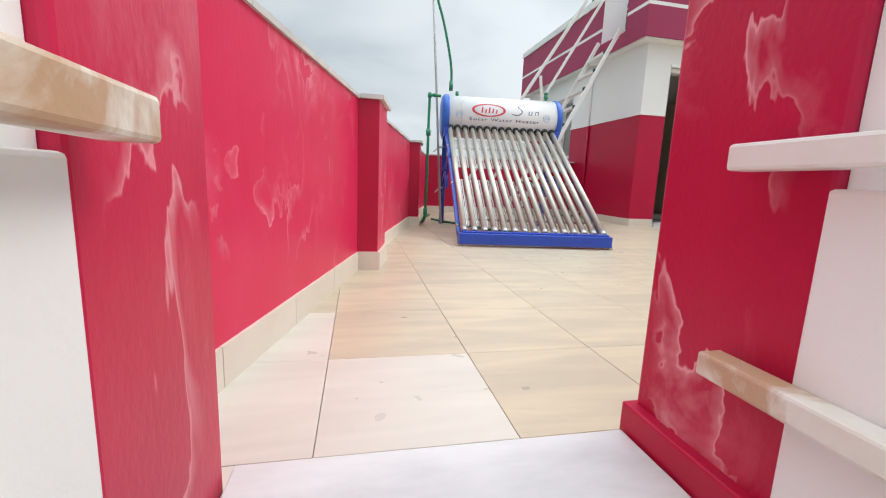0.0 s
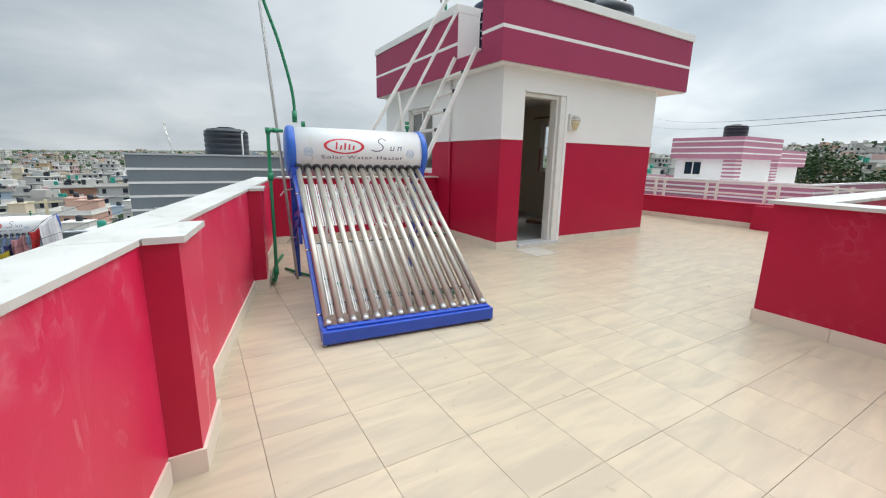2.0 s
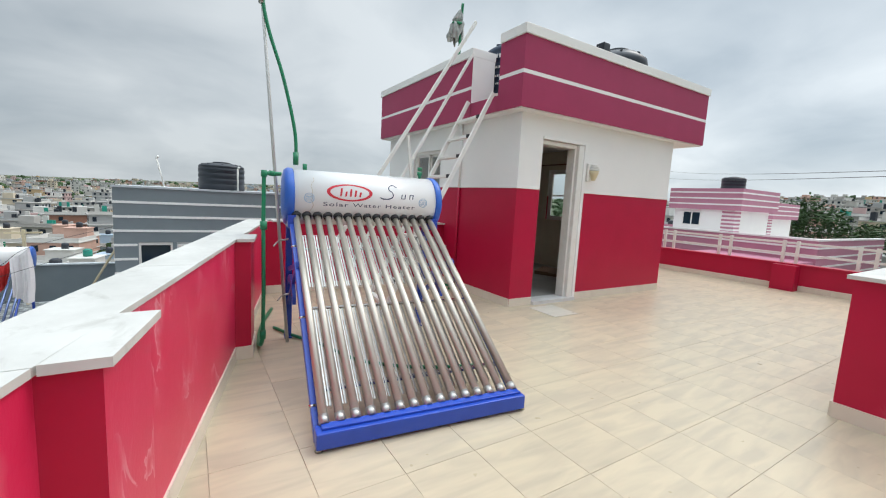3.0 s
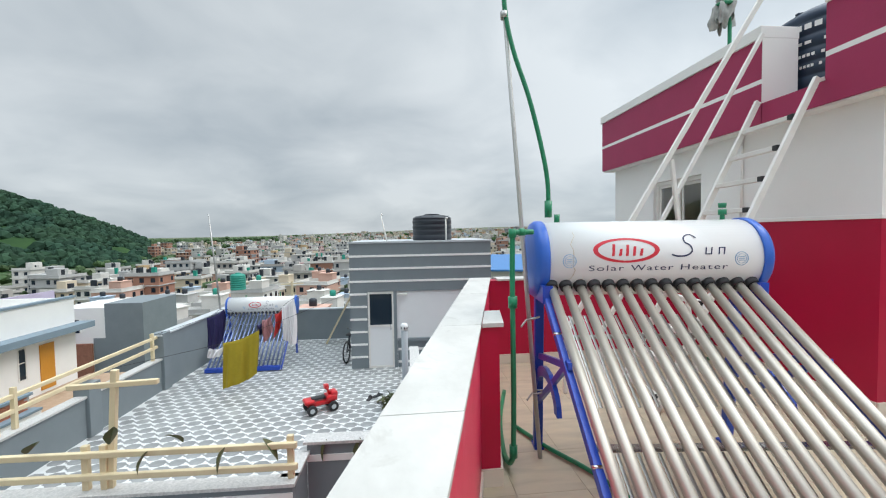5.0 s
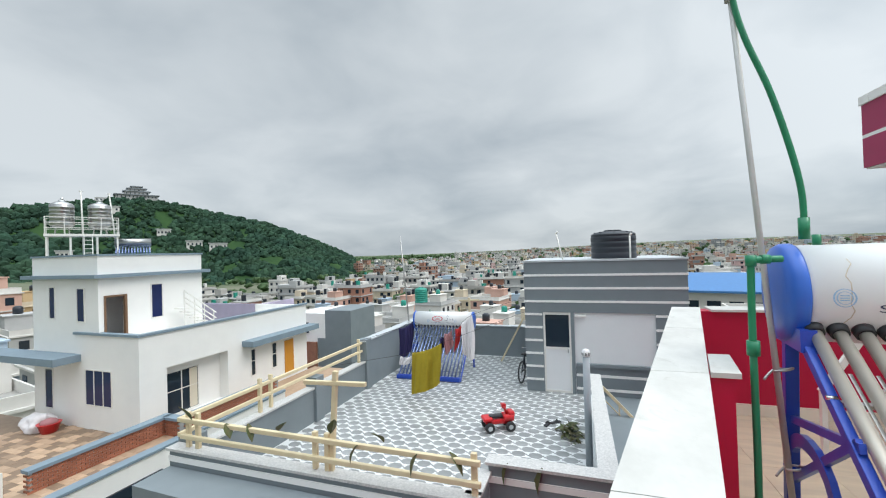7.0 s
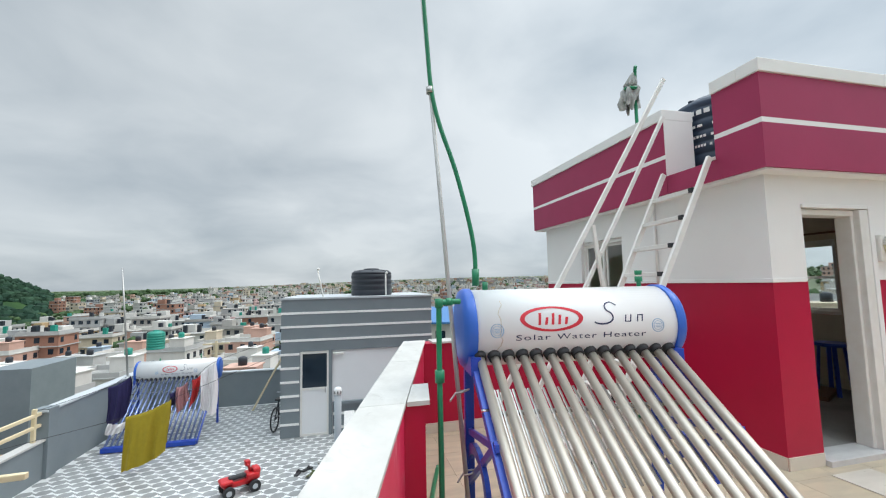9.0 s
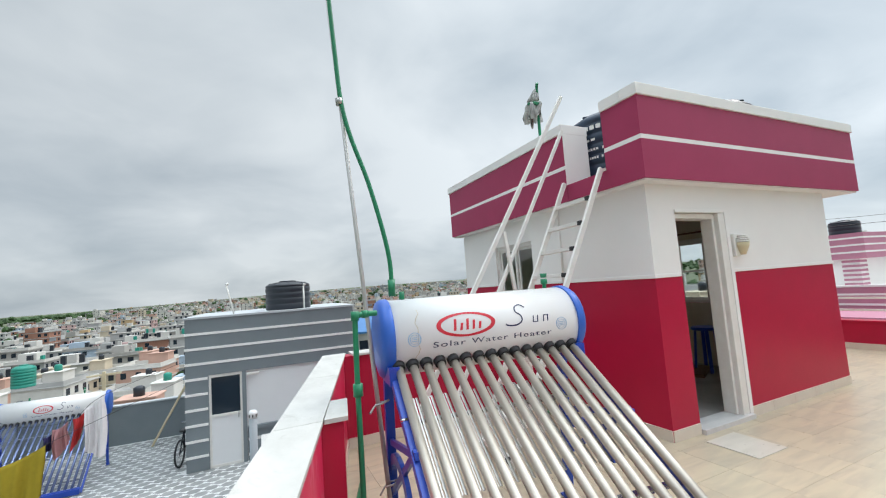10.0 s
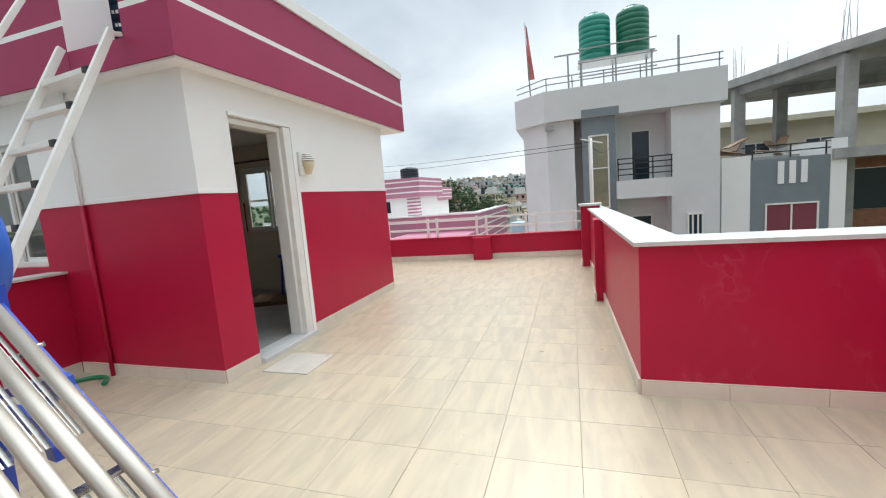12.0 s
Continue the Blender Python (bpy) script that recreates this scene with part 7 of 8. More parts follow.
for zz in (0.25, 0.5, 0.75, 1.0):
    bm = B()
    bar(bm, (-5.5, 0, zz), (0, 0, zz), 0.04, 0.04)
    part("rail", bm, WHITE_METAL, wrail)
for x in (-5.5, -4.2, -2.8, -1.4, 0):
    bm = B()
    bar(bm, (x, 0, 0), (x, 0, 1.02), 0.05, 0.05, up=(0, 1, 0))
    part("post", bm, WHITE_METAL, wrail)
basket = thing("plastic_tub", "pink plastic tub with cloth on the brown terrace", "tub", pose(-20.9, 13.2, -5.6))
bm = B()
lathe(bm, [(0.26, 0), (0.38, 0.38), (0.42, 0.40)], (0, 0, 0), 20)
part("tub", bm, REDPLASTIC, basket)
bm = B()
lathe(bm, [(0.34, 0.36), (0.25, 0.52), (0.1, 0.58)], (0, 0, 0), 14)
part("cloth", bm, PINKCLOTH, basket)
heap = thing("cloth_heap", "heap of pale washing beside the tub", "laundry", pose(-21.7, 13.25, -5.6))
bm = B()
bmesh.ops.create_icosphere(bm, subdivisions=4, radius=0.5)
for vv in bm.verts:
    n3 = noise.noise(vv.co * 3.1) * 0.35 + noise.noise(vv.co * 8) * 0.14
    vv.co *= 1 + n3
    vv.co.z = max(0.0, vv.co.z * 0.9 + 0.25)
    vv.co.x *= 1.25
for f in bm.faces:
    f.smooth = True
part("cloth", bm, WHITECLOTH, heap)
# steel tanks on their stand
SP = pose(-21.98, 15.2, 1.83, 0, 0, 60.8)
stand = thing("tank_stand", "grey steel stand on the white house roof", "stand", SP)
for x in (-1.25, -0.45, 0.5, 1.25):
    for y in (-0.5, 0.5):
        bm = B()
        bar(bm, (x, y, 0), (x, y, 0.94), 0.07, 0.07, up=(0, 1, 0))
        part("leg", bm, WHITE_METAL, stand)
for x in (-1.3, -0.65, 0.0, 0.65, 1.3):
    for y in (-0.56, 0.56):
        bm = B()
        bar(bm, (x, y, 0.94), (x, y, 1.78), 0.035, 0.035, up=(0, 1, 0))
        part("post", bm, WHITE_METAL, stand)
for zz in (1.28, 1.52, 1.78):
    for y in (-0.56, 0.56):
        bm = B()
        bar(bm, (-1.3, y, zz), (1.3, y, zz), 0.03, 0.03)
        part("rail", bm, WHITE_METAL, stand)
bm = B()
box(bm, -1.34, 1.34, -0.58, 0.58, 0.90, 1.0)
part("deck", bm, WHITE_METAL, stand)
for x in (0.02, 0.32):
    bm = B()
    bar(bm, (x, -0.85, 0), (x, -0.62, 1.0), 0.035, 0.035)
    part("ladder_side", bm, WHITE_METAL, stand)
for k in range(5):
    bm = B()
    bar(bm, (0.02, -0.85 + 0.046 * k, 0.2 * k + 0.1), (0.32, -0.85 + 0.046 * k, 0.2 * k + 0.1), 0.025, 0.025)
    part("rung", bm, WHITE_METAL, stand)
for x, h in ((-0.73, 1.22), (0.62, 1.22)):
    stk = thing("steel_tank", "shiny stainless steel water tank on the roof stand", "water tank", SP @ pose(x, 0, 1.0), "steel roof tanks")
    bm = B()
    prof = [(0.20, 0.30), (0.42, 0.40)]
    for k in range(5):
        z0 = 0.42 + 0.17 * k
        prof += [(0.44, z0), (0.44, z0 + 0.13), (0.452, z0 + 0.145), (0.44, z0 + 0.16)]
    prof += [(0.44, 1.36), (0.40, 1.42), (0.20, 1.52), (0.13, 1.54), (0.12, 1.60)]
    lathe(bm, prof, (0, 0, 0), 36)
    part("body", bm, STEEL_TANK, stk)
    bm = B()
    rod(bm, (0, 0, 1.6), (0, 0, 1.70), 0.06, None, 10)
    part("lid", bm, STEEL_TANK, stk)
    for k in range(4):
        bm = B()
        a = math.pi / 4 + math.pi / 2 * k
        rod(bm, (0.36 * math.cos(a), 0.36 * math.sin(a), 0.0), (0.30 * math.cos(a), 0.30 * math.sin(a), 0.42), 0.022, None, 8)
        part("leg", bm, STEEL_TANK, stk)
for x, l, h in ((0.0, -0.05, 3.15), (1.30, -0.28, 3.1)):
    po = thing("roof_post", "thin white pole on the white house roof", "pole", SP @ pose(x, 0.68, 0))
    bm = B()
    rod(bm, (0, 0, 0), (l, 0, h), 0.035, 0.03, 8)
    part("pole", bm, WHITE_METAL, po)
    bm = B()
    rod(bm, (l - 0.08, 0, h), (l + 0.08, 0, h + 0.02), 0.025, None, 8)
    part("cap", bm, WHITE_METAL, po)
h3 = thing("solar_water_heater", "small silver solar water heater on the white house roof", "solar heater", pose(-20.9, 16.75, 1.83, 0, 0, 56))
bm = B()
rod(bm, (-0.75, 0.3, 0.62), (0.75, 0.3, 0.62), 0.19, None, 24)
part("tank", bm, STEEL_TANK, h3)
for s_ in (-1, 1):
    bm = B()
    bar(bm, (0.7 * s_, 0.3, 0.0), (0.7 * s_, 0.3, 0.45), 0.05, 0.05, up=(0, 1, 0))
    part("leg", bm, WHITE_METAL, h3)
for k in range(12):
    bm = B()
    rod(bm, (-0.66 + 0.12 * k, -0.75, 0.06), (-0.66 + 0.12 * k, 0.25, 0.50), 0.035, None, 8)
    part("vacuum_tube", bm, TUBE_BLUE, h3)
# white outside stair by the upper block
st = thing("outside_stair", "white steel stair with handrail on the white house roof", "stair", pose(-18.75, 17.2, -2.3))
for k in range(7):
    bm = B()
    box(bm, 0.0, 0.7, 0.26 * k, 0.26 * k + 0.25, 1.35 - 0.19 * k, 1.39 - 0.19 * k)
    part("tread", bm, WHITE_METAL, st)
for zz in (0.35, 0.6, 0.9):
    bm = B()
    bar(bm, (0.7, 0, 1.36 + zz), (0.7, 1.8, 0.05 + zz), 0.05, 0.05)
    part("handrail", bm, WHITE_METAL, st)
for k in range(4):
    bm = B()
    bar(bm, (0.7, 0.55 * k, 0.0), (0.7, 0.55 * k, 2.26 - 0.40 * k), 0.04, 0.04, up=(0, 1, 0))
    part("post", bm, WHITE_METAL, st)
lil = thing("lilac_house", "lilac painted roof wall behind the white house", "house", pose(0, 0, 0))
bm = B()
box(bm, -26.5, -20.8, 25.0, 28.5, -22.0, -2.4)
part("wall", bm, LILAC, lil)
bm = B()
box(bm, -26.5, -20.8, 25.0, 25.15, -2.4, -1.72)
box(bm, -20.95, -20.8, 25.15, 28.5, -2.4, -1.72)
part("parapet", bm, LILAC, lil)
gh = thing("grey_house", "white house with a large slate grey side wall", "house", pose(-4.8, 0, 0))
bm = B()
box(bm, -16.0, -11.2, 28.5, 32.0, -22.0, -2.85)
part("wall", bm, WHITE, gh)
bm = B()
box(bm, -13.2, -10.98, 28.47, 32.02, -22.0, -2.6)
box(bm, -13.9, -13.2, 28.47, 32.02, -22.0, -4.7)
part("side_wall", bm, GREY, gh)
gfr = part("front", (lambda b: (box(b, -15.9, -15.89, 0, 0.02, -3, -2.99), b)[1])(B()), WHITE, gh, at=pose(0, 28.48, 0))
plain_window(gfr, -15.5, -14.6, -4.4, -3.5, 1)
bm = B()
box(bm, -15.98, -13.92, 28.30, 28.46, -22.0, -5.0)
part("brick_annex", bm, BRICK_WALL, gh, "bare brick annexe")
gt = water_tank("water_tank", "green plastic water tank on a far roof", pose(-24.0, 62.0, -6.2), 1.0, 2.4, GREEN_TANK)

# the next-door plots are drawn square to their own street, which runs slightly askew to this terrace
PLOT = Matrix.Translation((0.66, 2.499, 0.10 - 0.032)) @ Matrix.Rotation(radians(-1.65), 4, "Z") @ Matrix.Translation((-0.704, -2.41, 0))
for ob in [o for o in bpy.data.objects if o not in own_and_far and o.parent is None]:
    ob.matrix_basis = PLOT @ ob.matrix_basis

# ---- buildings beyond the far parapet ----
eb = thing("apartment_house", "tall white house with balcony and green roof tanks", "house", pose(17.0, 0.09, -0.10))
bm = B()
box(bm, 0.0, 9.0, -2.15, -0.78, -22.0, 3.70)
box(bm, 0.9, 9.0, -0.78, 2.2, -22.0, 3.70)
box(bm, 0.02, 9.0, 2.2, 3.10, -22.0, 3.70)
prism(bm, [(0.02, 3.10), (9.0, 3.10), (9.0, 4.0), (0.95, 4.0)], -22.0, 3.70)
part("wall", bm, DULL_WHITE, eb)
bm = B()
prism(bm, [(-0.15, -2.3), (9.0, -2.3), (9.0, 4.5), (0.8, 4.25), (-0.15, 3.15)], 3.70, 4.72)
part("roof_parapet", bm, DULL_WHITE, eb)
bm = B()
box(bm, -0.03, 0.02, 0.88, 1.95, 0.2, 3.82)
box(bm, -0.16, -0.151, 0.78, 1.95, 3.70, 3.95)
part("grey_panel", bm, GREY, eb, "slate grey panel round the tall window")
bm = B()
box(bm, 0.02, 0.9, 0.86, 0.90, 0.2, 3.7)
part("recess_cheek", bm, DULL_WHITE, eb)
ef = part("front", (lambda b: (box(b, 0, 0.01, 0.1, 0.12, 0, 0.01), b)[1])(B()), DULL_WHITE, eb, at=pose(-0.04, 0, 0, 0, 0, -90))
CURT = material("amber_window_glass", (0.30, 0.27, 0.17), 0.05, scale=1.0, tint=(0.12, 0.14, 0.13), amount=0.9, bump=0)
plain_window(ef, -1.75, -1.10, 0.62, 3.1, 0, CURT, rail=True)
plain_window(ef, 1.22, 1.68, -0.45, 0.28, 2, GLASS_DARK)
er = part("recess_front", (lambda b: (box(b, 0, 0.01, 0.1, 0.12, 0, 0.01), b)[1])(B()), DULL_WHITE, eb, at=pose(0.88, 0, 0, 0, 0, -90))
plain_window(er, -0.32, 0.32, 1.2, 3.2, 0, GLASS_DARK)
plain_window(er, -0.32, 0.35, -0.9, 0.25, 0, GLASS_DARK)
bm = B()
box(bm, -0.35, 0.9, -0.78, 0.9, 0.90, 1.50)
part("balcony", bm, DULL_WHITE, eb)
for zz in (1.68, 1.86, 2.04, 2.2):
    bm = B()
    bar(bm, (-0.30, -0.75, zz), (-0.30, 0.88, zz), 0.035, 0.035)
    part("balcony_rail", bm, RUBBER, eb)
for yy in (-0.72, -0.18, 0.36, 0.86):
    bm = B()
    bar(bm, (-0.30, yy, 1.5), (-0.30, yy, 2.2), 0.035, 0.035, up=(0, 1, 0))
    part("balcony_post", bm, RUBBER, eb)
for zz in (4.95, 5.15):
    bm = B()
    bar(bm, (-0.05, -2.2, zz), (-0.05, 3.10, zz), 0.035, 0.035)
    bar(bm, (-0.05, 3.10, zz), (0.85, 4.15, zz), 0.035, 0.035)
    part("roof_rail", bm, GALV, eb)
for yy in (-2.1, -1.0, 0.1, 1.2, 2.2, 3.05):
    bm = B()
    bar(bm, (-0.05, yy, 4.72), (-0.05, yy, 5.15), 0.035, 0.035, up=(0, 1, 0))
    part("roof_post", bm, GALV, eb)
bm = B()
box(bm, -0.2, -0.02, 2.85, 3.15, 3.42, 3.56)
part("lamp", bm, GALV, eb)
stand2 = thing("tank_stand", "grey steel stand for the green tanks", "stand", pose(18.0, 0.86, 4.62))
for y in (-1.1, 0.0, 1.1):
    for x in (-0.5, 0.5):
        bm = B()
        bar(bm, (x, y, 0), (x, y, 0.95), 0.05, 0.05, up=(0, 1, 0))
        part("leg", bm, GALV, stand2)
for z in (0.45, 0.9, 1.35):
    bm = B()
    bar(bm, (-0.55, -1.25, z), (-0.55, 1.2, z), 0.04, 0.04)
    part("rail", bm, GALV, stand2)
bm = B()
box(bm, -0.55, 0.55, -1.2, 1.2, 0.95, 1.0)
part("deck", bm, GALV, stand2)
for y, mt in ((0.62, GREEN_TANK), (-0.60, material("dark_green_polythene", (0.012, 0.16, 0.09), 0.4, scale=4, bump=0.1))):
    water_tank("water_tank", "green plastic water tank on the roof stand", pose(18.0, 0.86 + y, 5.62), 0.52, 1.62, mt, 7)
for y, h in ((-0.98, 0.92), (2.4, 0.9)):
    po = thing("roof_post", "thin grey post on the white house roof", "post", pose(17.3, y, 4.62))
    bm = B()
    bar(bm, (0, 0, 0), (0, 0, h + 0.3), 0.06, 0.06, up=(0, 1, 0))
    part("post", bm, GALV, po)
    if y > 0:
        bm = B()
        bar(bm, (0, -0.45, h + 0.3), (0, 0.45, h + 0.3), 0.05, 0.05)
        part("arm", bm, GALV, po)
FLAGRED = material("faded_red_cloth", (0.55, 0.16, 0.15), 0.9, scale=4, tint=(0.60, 0.25, 0.23), fine=200, bump=0.3)
flag = thing("flag", "limp red flag on a tall roof pole", "flag", pose(17.2, 3.70, 4.62))
bm = B()
rod(bm, (0, 0, 0), (0, 0.08, 2.5), 0.025, None, 8)
part("pole", bm, GALV, flag)
bm = B()
for k in range(9):
    z0, z1 = 2.35 - 0.2 * k, 2.35 - 0.2 * (k + 1)
    w0, w1 = 0.04 + 0.022 * k, 0.04 + 0.022 * (k + 1)
    o0, o1 = 0.05 * math.sin(k), 0.05 * math.sin(k + 1)
    bm.faces.new([bm.verts.new(p) for p in ((o0, 0.06, z0), (o0, 0.06 - w0, z0), (o1, 0.06 - w1, z1), (o1, 0.06, z1))])
bmesh.ops.remove_doubles(bm, verts=bm.verts[:], dist=0.002)
bmesh.ops.solidify(bm, geom=bm.faces[:], thickness=0.01)
part("cloth", bm, FLAGRED, flag)
# grey fronted house next to it
gb = thing("terrace_house", "slate grey fronted house with curtained window", "house", pose(17.4, -0.47, -0.04))
bm = B()
box(bm, 0.0, 8.0, -4.6, -2.55, -22.0, 1.75)
part("wall", bm, GREY, gb)
bm = B()
box(bm, -0.02, 8.0, -5.0, -4.61, -22.0, 2.2)
box(bm, -0.02, 0.9, -2.54, -1.75, -22.0, 1.9)
part("white_pier", bm, WHITE, gb)
gbf = part("front", (lambda b: (box(b, 3.0, 3.01, 0.1, 0.12, 0, 0.01), b)[1])(B()), WHITE, gb, at=pose(-0.01, 0, 0, 0, 0, -90))
plain_window(gbf, 2.95, 4.35, -1.0, 0.35, 1, material("maroon_curtain", (0.22, 0.05, 0.07), 0.8, scale=3, stretch=(8, 8, 0.5)))
for y in (-3.35, -3.65, -3.95):
    bm = B()
    box(bm, -0.04, -0.001, y - 0.08, y + 0.08, 0.95, 1.65)
    part("slot", bm, WHITE, gb)
for zz in (1.95, 2.15):
    bm = B()
    bar(bm, (0.02, -4.6, zz), (0.02, -2.3, zz), 0.035, 0.035)
    part("roof_rail", bm, RUBBER, gb)
for yy in (-2.6, -3.6, -4.5):
    bm = B()
    bar(bm, (0.02, yy, 1.75), (0.02, yy, 2.15), 0.035, 0.035, up=(0, 1, 0))
    part("rail_post", bm, RUBBER, gb)
# unfinished concrete frame
cf = thing("unfinished_building", "unfinished concrete frame building with brick infill", "building", pose(19.5, 0, 0))
COLS = ((3.0, -4.35, 1.85), (4.2, -6.3, 1.85), (-0.72, -6.1, -22.0), (-1.6, -10.5, -22.0), (4.2, -10.5, -22.0), (-1.6, -14.0, -22.0))
for x, y, z0 in COLS:
    bm = B()
    box(bm, x - 0.2, x + 0.2, y - 0.2, y + 0.2, z0, 4.80, 0, 0.01)
    part("column", bm, CONCRETE, cf)
EDGE = [(7.5, -15.0), (7.5, -3.9), (3.1, -3.9), (0.7, -5.07), (-0.8, -5.75), (-1.9, -6.5), (-2.7, -8.0), (-2.7, -15.0)]
bm = B()
prism(bm, EDGE, 4.88, 5.20)
part("roof_slab", bm, CONCRETE, cf)
for (x0, y0), (x1, y1) in ((COLS[0][:2], COLS[2][:2]), (COLS[2][:2], COLS[3][:2]), (COLS[1][:2], COLS[4][:2])):
    bm = B()
    bar(bm, (x0, y0, 4.72), (x1, y1, 4.72), 0.25, 0.34)
    part("beam", bm, CONCRETE, cf)
bm = B()
box(bm, -0.3, 6.0, -14.0, -2.6, 1.55, 1.85)
box(bm, -2.2, -0.3, -14.5, -5.1, 1.55, 1.85)
part("floor_slab", bm, CONCRETE, cf)
bm = B()
box(bm, -0.25, 5.8, -14.0, -5.8, -22.0, -0.75)
part("lower_wall", bm, BRICK_WALL, cf)
bm = B()
for y0, y1, z0, z1 in ((-6.4, -5.85, -0.74, 1.54), (-14.0, -8.0, -0.74, 1.54), (-8.0, -6.4, -0.74, -0.2), (-8.0, -6.4, 1.2, 1.54)):
    box(bm, -0.22, 0.0, y0, y1, z0, z1)
part("brick_infill", bm, BRICK_WALL, cf, "bare brown brick infill")
bm = B()
box(bm, -0.1, 0.0, -7.98, -6.42, -0.18, 1.18)
part("window", bm, GLASS_DARK, cf)
bm = B()
for x, y, _ in COLS:
    for dx, dy in ((-0.13, -0.13), (0.13, -0.13), (-0.13, 0.13), (0.13, 0.13), (0.0, 0.13)):
        rod(bm, (x + dx, y + dy, 5.15), (x + dx + rng.uniform(-0.08, 0.08), y + dy + rng.uniform(-0.08, 0.08), 5.2 + rng.uniform(0.7, 1.7)), 0.012, None, 5)
tagged(part("rebar", bm, GALV, cf), kind="stuff")
bm = B()
for i in range(14):
    y = rng.uniform(-5.2, -3.0)
    bar(bm, (rng.uniform(0.2, 1.5), y, 1.9 + 0.03 * i), (rng.uniform(0.5, 2.5), y + rng.uniform(-1.2, 1.2), 2.0 + 0.05 * i), 0.25, 0.04)
tagged(part("loose_timber", bm, WOOD, cf), kind="stuff")
back = thing("cream_house", "cream house seen through the concrete frame", "house", pose(30, -6, 0))
bm = B()
box(bm, 0, 8, -8, 6, -22.0, 4.0)
part("wall", bm, CREAM_WALL, back)
bm = B()
prism(bm, [(-0.6, -8.6), (8.6, -8.6), (8.6, 6.6), (-0.6, 6.6)], 4.0, 4.3)
part("roof", bm, CREAM_WALL, back)
bf = part("front", (lambda b: (box(b, 3.0, 3.01, 0.1, 0.12, 0, 0.01), b)[1])(B()), WHITE, back, at=pose(-0.02, 0, 0, 0, 0, -90))
for k in range(4):
    plain_window(bf, -5 + 3 * k, -3.6 + 3 * k, 1.4, 3.0, 1)


def pink_house(at, label, group="pink striped houses"):
    """Sister house: pink stair cabin with white lines on a striped lower storey; front towards -x."""
    h = thing("pink_house", label, "house", at, group)
    bm2 = B()
    box(bm2, 0, 3.2, -1.2, 1.3, -22.0, 1.35)
    part("cabin_wall", bm2, WHITE, h)
    bm2 = B()
    box(bm2, -0.15, 3.4, -1.45, 1.5, 1.35, 2.25)
    part("cabin_fascia", bm2, PINK, h)
    for z in (1.55, 1.8, 2.05):
        bm2 = B()
        box(bm2, -0.165, 3.41, -1.465, 1.515, z, z + 0.06)
        part("line", bm2, WHITE, h)
    for k in range(8):
        bm2 = B()
        box(bm2, -0.02, 0.5, -1.215, -0.72, 0.1 + 0.16 * k, 0.18 + 0.16 * k)
        part("stripe", bm2, PINK, h)
    w = part("front", (lambda b: (box(b, 0, 0.01, 0.1, 0.12, 0, 0.01), b)[1])(B()), WHITE, h, at=pose(-0.01, 0, 0, 0, 0, -90))
    plain_window(w, -0.9, -0.1, 0.62, 1.25, 1)
    bm2 = B()
    box(bm2, -2.5, 4.5, -4.6, 1.9, -22.0, 0.15)
    part("wall", bm2, WHITE, h)
    bm2 = B()
    for x0, x1, y0, y1 in ((-2.6, -2.45, -4.7, 2.0), (-2.45, 4.6, -4.7, -4.55), (-2.45, 4.6, 1.85, 2.0)):
        box(bm2, x0, x1, y0, y1, -0.9, 0.55)
    part("parapet", bm2, PINK, h)
    for z in (-0.65, -0.35, -0.05, 0.25, 0.5):
        bm2 = B()
        for x0, x1, y0, y1 in ((-2.615, -2.44, -4.715, 2.015), (-2.44, 4.61, -4.715, -4.54)):
            box(bm2, x0, x1, y0, y1, z, z + 0.06)
        part("line", bm2, WHITE, h)
    return h


ph = pink_house(pose(20.0, 10.6, 0.1), "rose pink and white striped house with rooftop cabin")
copy_thing(ph, pose(15.2, 7.4, -2.3))
copy_thing(ph, pose(28.5, 12.5, -0.2))
water_tank("water_tank", "black plastic water tank on the pink house cabin", pose(20.9, 10.0, 2.35), 0.45, 0.55, TANKB, 3)

# wires across the view to the east
for i, (a, b3) in enumerate((((9.45, 2.1, 2.05), (40, 26, 5.5)), ((9.45, 2.2, 1.98), (40, 27, 4.9)), ((9.45, 2.1, 1.95), (17.0, 1.0, 3.0)))):
    wr_ = thing("cable", "thin black overhead cable above the roofs", "cable", pose(0, 0, 0), "overhead cables")
    bm = B()
    a, b3 = Vector(a), Vector(b3)
    hose(bm, [a.lerp(b3, s) - Vector((0, 0, 1.2 * s * (1 - s))) for s in (0, 0.2, 0.4, 0.6, 0.8, 1)], 0.006, 5)
    part("wire", bm, RUBBER, wr_)

# brown floor tiles of the white house terrace, laid in staggered rows
bm = B()
box(bm, -0.222, 0.222, -0.147, 0.147, 0.0, 0.008)
tt = part("tile", bm, TERRACOTTA, bpy.data.objects["floor_white_house"])
for j in range(16):
    for i in range(18):
        x, y = -22.6 + 0.45 * i + (0.22 if j % 2 else 0), 9.3 + 0.30 * j
        if x > -15.85 or (i + j) % 3 == 0:
            continue
        o = tt if (i == 1 and j == 0) else bpy.data.objects.new("tile", tt.data)
        if o is not tt:
            scene.collection.objects.link(o)
            o.parent = tt.parent
        o.matrix_basis = pose(x, y, -5.6)
strip_floor = bpy.data.objects["floor_white_house.001"]
for j in range(13):
    for i in range(2):
        o = bpy.data.objects.new("tile", tt.data)
        scene.collection.objects.link(o)
        o.parent = strip_floor
        o.matrix_basis = pose(-15.06 + 0.45 * i - (0.1 if j % 2 else 0), 9.2 + 0.30 * j, -5.42)

# ---- terrace floor tiles, piece by piece ----


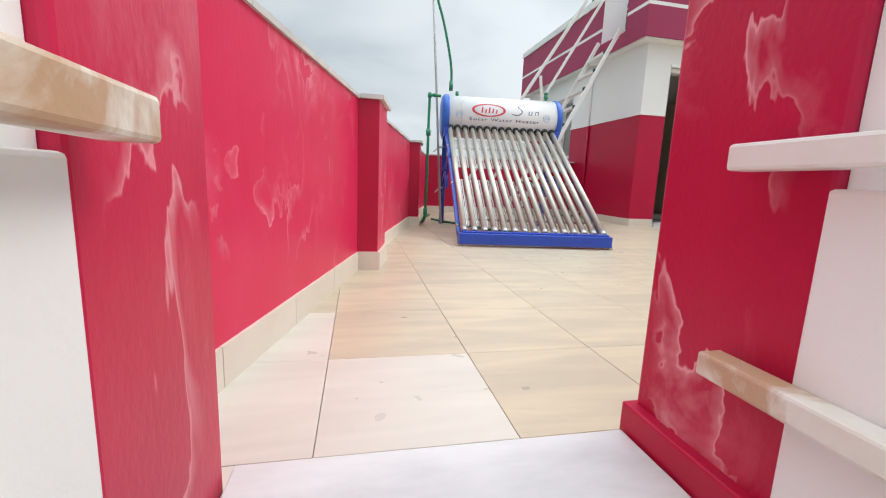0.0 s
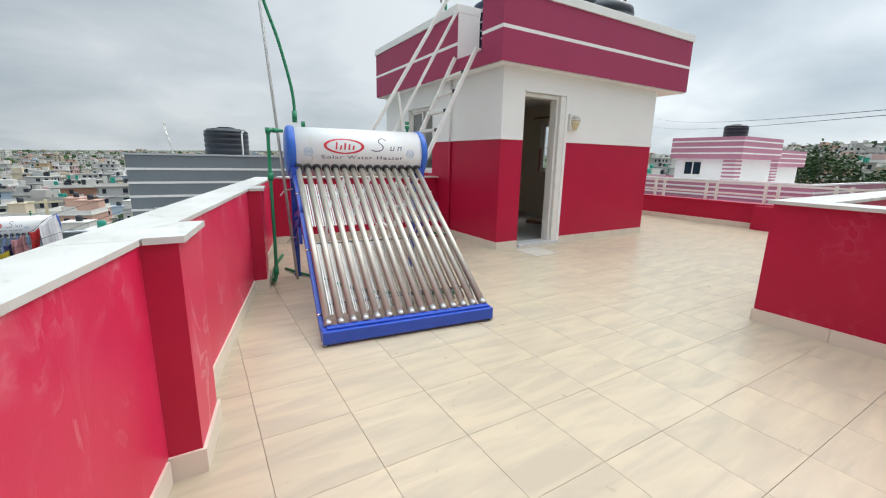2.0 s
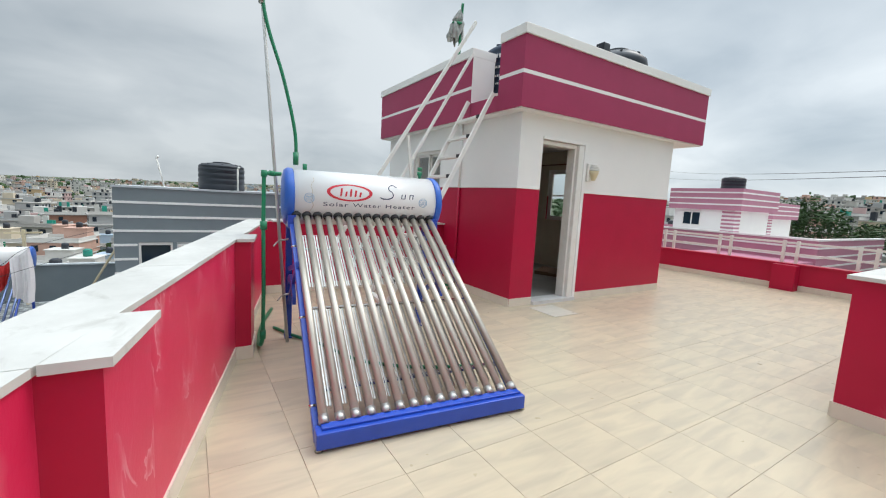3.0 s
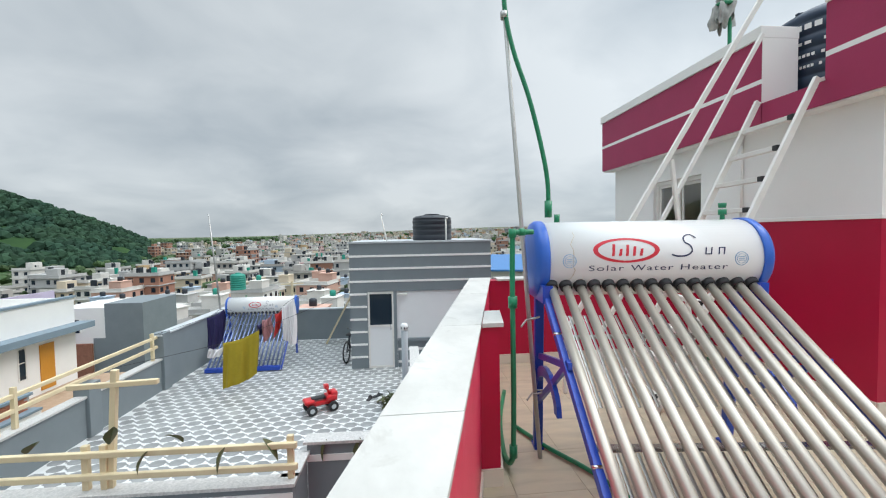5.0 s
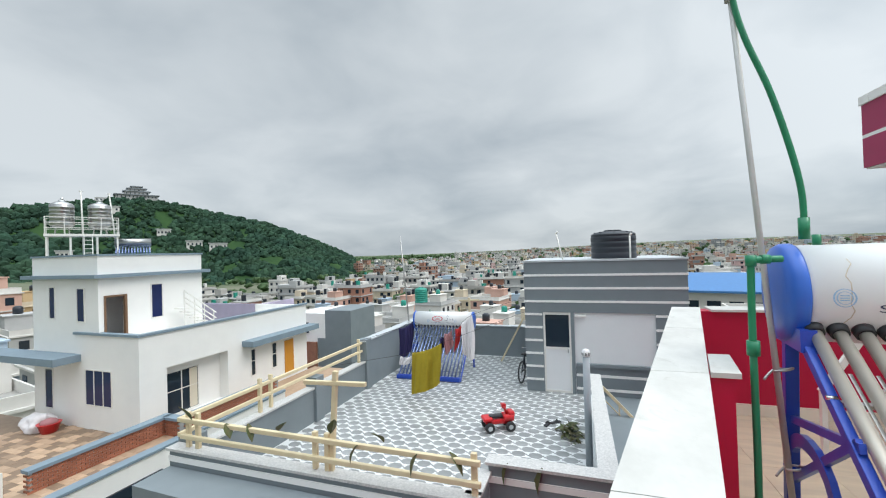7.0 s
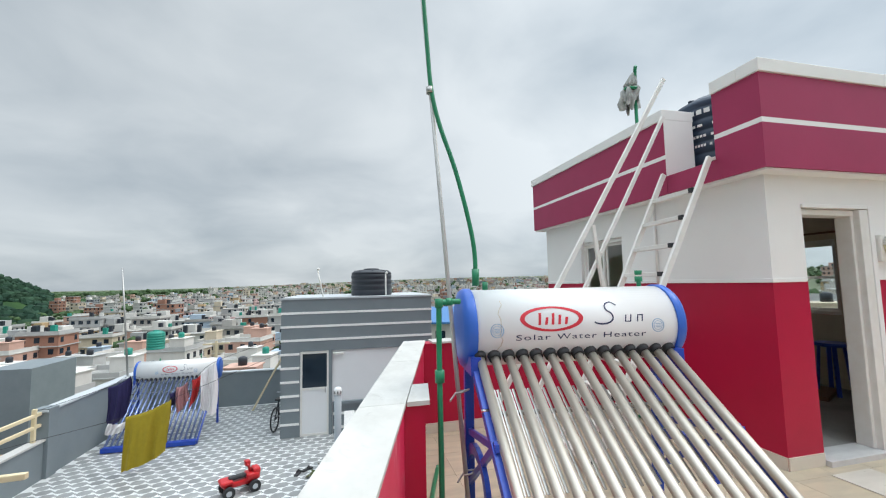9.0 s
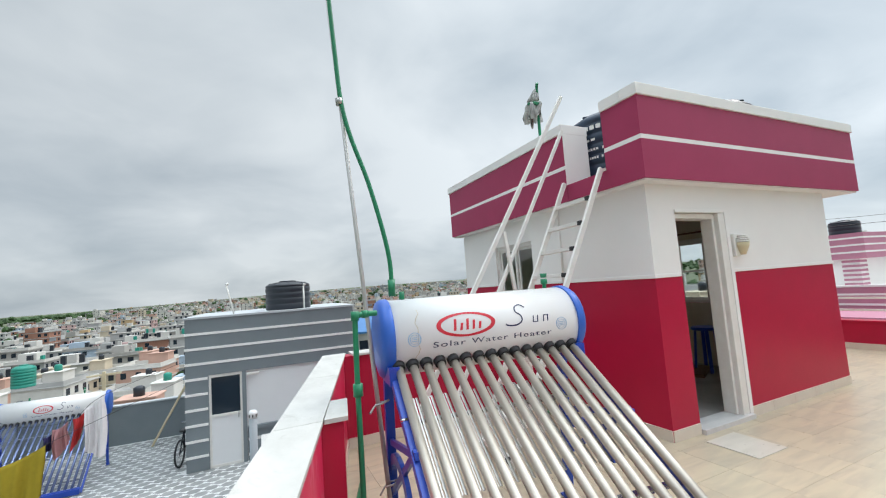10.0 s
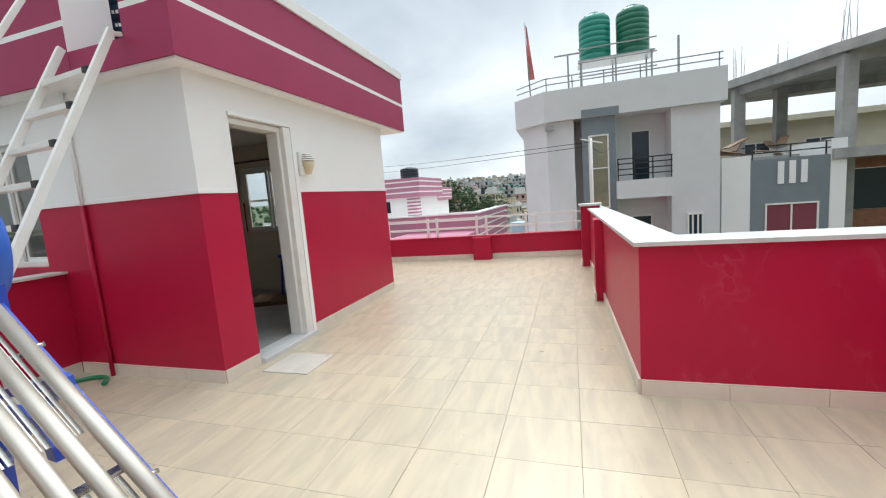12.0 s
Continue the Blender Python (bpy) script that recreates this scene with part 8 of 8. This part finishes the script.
def clip(poly, nx, ny, c):
    """The part of a plan polygon on the side where nx * x + ny * y >= c."""
    out = []
    for i, p in enumerate(poly):
        q = poly[(i + 1) % len(poly)]
        a, b3 = nx * p[0] + ny * p[1] - c, nx * q[0] + ny * q[1] - c
        if a >= 0:
            out.append(p)
        if (a < 0) != (b3 < 0):
            s = a / (a - b3)
            out.append((p[0] + (q[0] - p[0]) * s, p[1] + (q[1] - p[1]) * s))
    return out


def slab_mesh(name, poly, mats, h=0.012, ch=0.0008):
    """A thin tile over a centred outline, with a small worn chamfer round its top."""
    cx, cy = sum(p[0] for p in poly) / len(poly), sum(p[1] for p in poly) / len(poly)
    n = len(poly)
    inner = []
    for x, y in poly:
        dd = math.hypot(x - cx, y - cy) or 1
        inner.append((x - (x - cx) / dd * ch * 1.4, y - (y - cy) / dd * ch * 1.4))
    vs = [(x, y, -h) for x, y in poly] + [(x, y, -ch) for x, y in poly] + [(x, y, 0) for x, y in inner]
    fs = [tuple(range(2 * n, 3 * n))]
    for i in range(n):
        j = (i + 1) % n
        fs += [(i, j, n + j, n + i), (n + i, n + j, 2 * n + j, 2 * n + i)]
    me = bpy.data.meshes.new(name)
    me.from_pydata(vs, [], fs)
    me.materials.append(mats)
    return me


TX, TY, GAP = 0.398, 0.412, 0.0008
whole = {}
for j in range(-1, 21):
    for i in range(-3, 24):
        x0, y0 = 0.90 + TX * i, 0.826 + TY * j
        x1, y1 = x0 + TX, y0 + TY
        if (j < 0 and x0 > 4.3) or (x0 > 4.5 and y1 < 2.05) or (x0 > 4.25 and x1 < 7.3 and y0 > 5.12) or (x1 < 4.2 and y0 > 6.72) or x0 > 10.2 or y0 > 9.3:
            continue
        poly = [(x0 + GAP, y0 + GAP), (x1 - GAP, y0 + GAP), (x1 - GAP, y1 - GAP), (x0 + GAP, y1 - GAP)]
        full = list(poly)
        poly = clip(poly, 1, -0.2444, 0.578 - 0.2444 * 2.39 - 0.06)
        poly = clip(poly, -1, -0.045, -(10.16 + 0.045 * 2.2))
        if x1 < 4.3:
            poly = clip(poly, 0, -1, -6.78)
        if len(poly) < 3:
            continue
        pale = (i in (-2, -1) and j < 1) or (i == -2 and j == 1) or (i == -3 and j < 2)
        mt = TILE_PALE if pale else TILE
        mx, my = (x0 + x1) / 2, (y0 + y1) / 2
        if poly == full:
            if pale not in whole:
                whole[pale] = slab_mesh("tile", [(p[0] - mx, p[1] - my) for p in poly], mt)
            me = whole[pale]
        else:
            me = slab_mesh("tile", [(p[0] - mx, p[1] - my) for p in poly], mt)
        o = bpy.data.objects.new("tile", me)
        scene.collection.objects.link(o)
        o.parent = floor
        o.matrix_basis = pose(mx, my, 0.0, 0.05 * math.sin(3.1 * i + j), 0.05 * math.sin(2.3 * j + i))
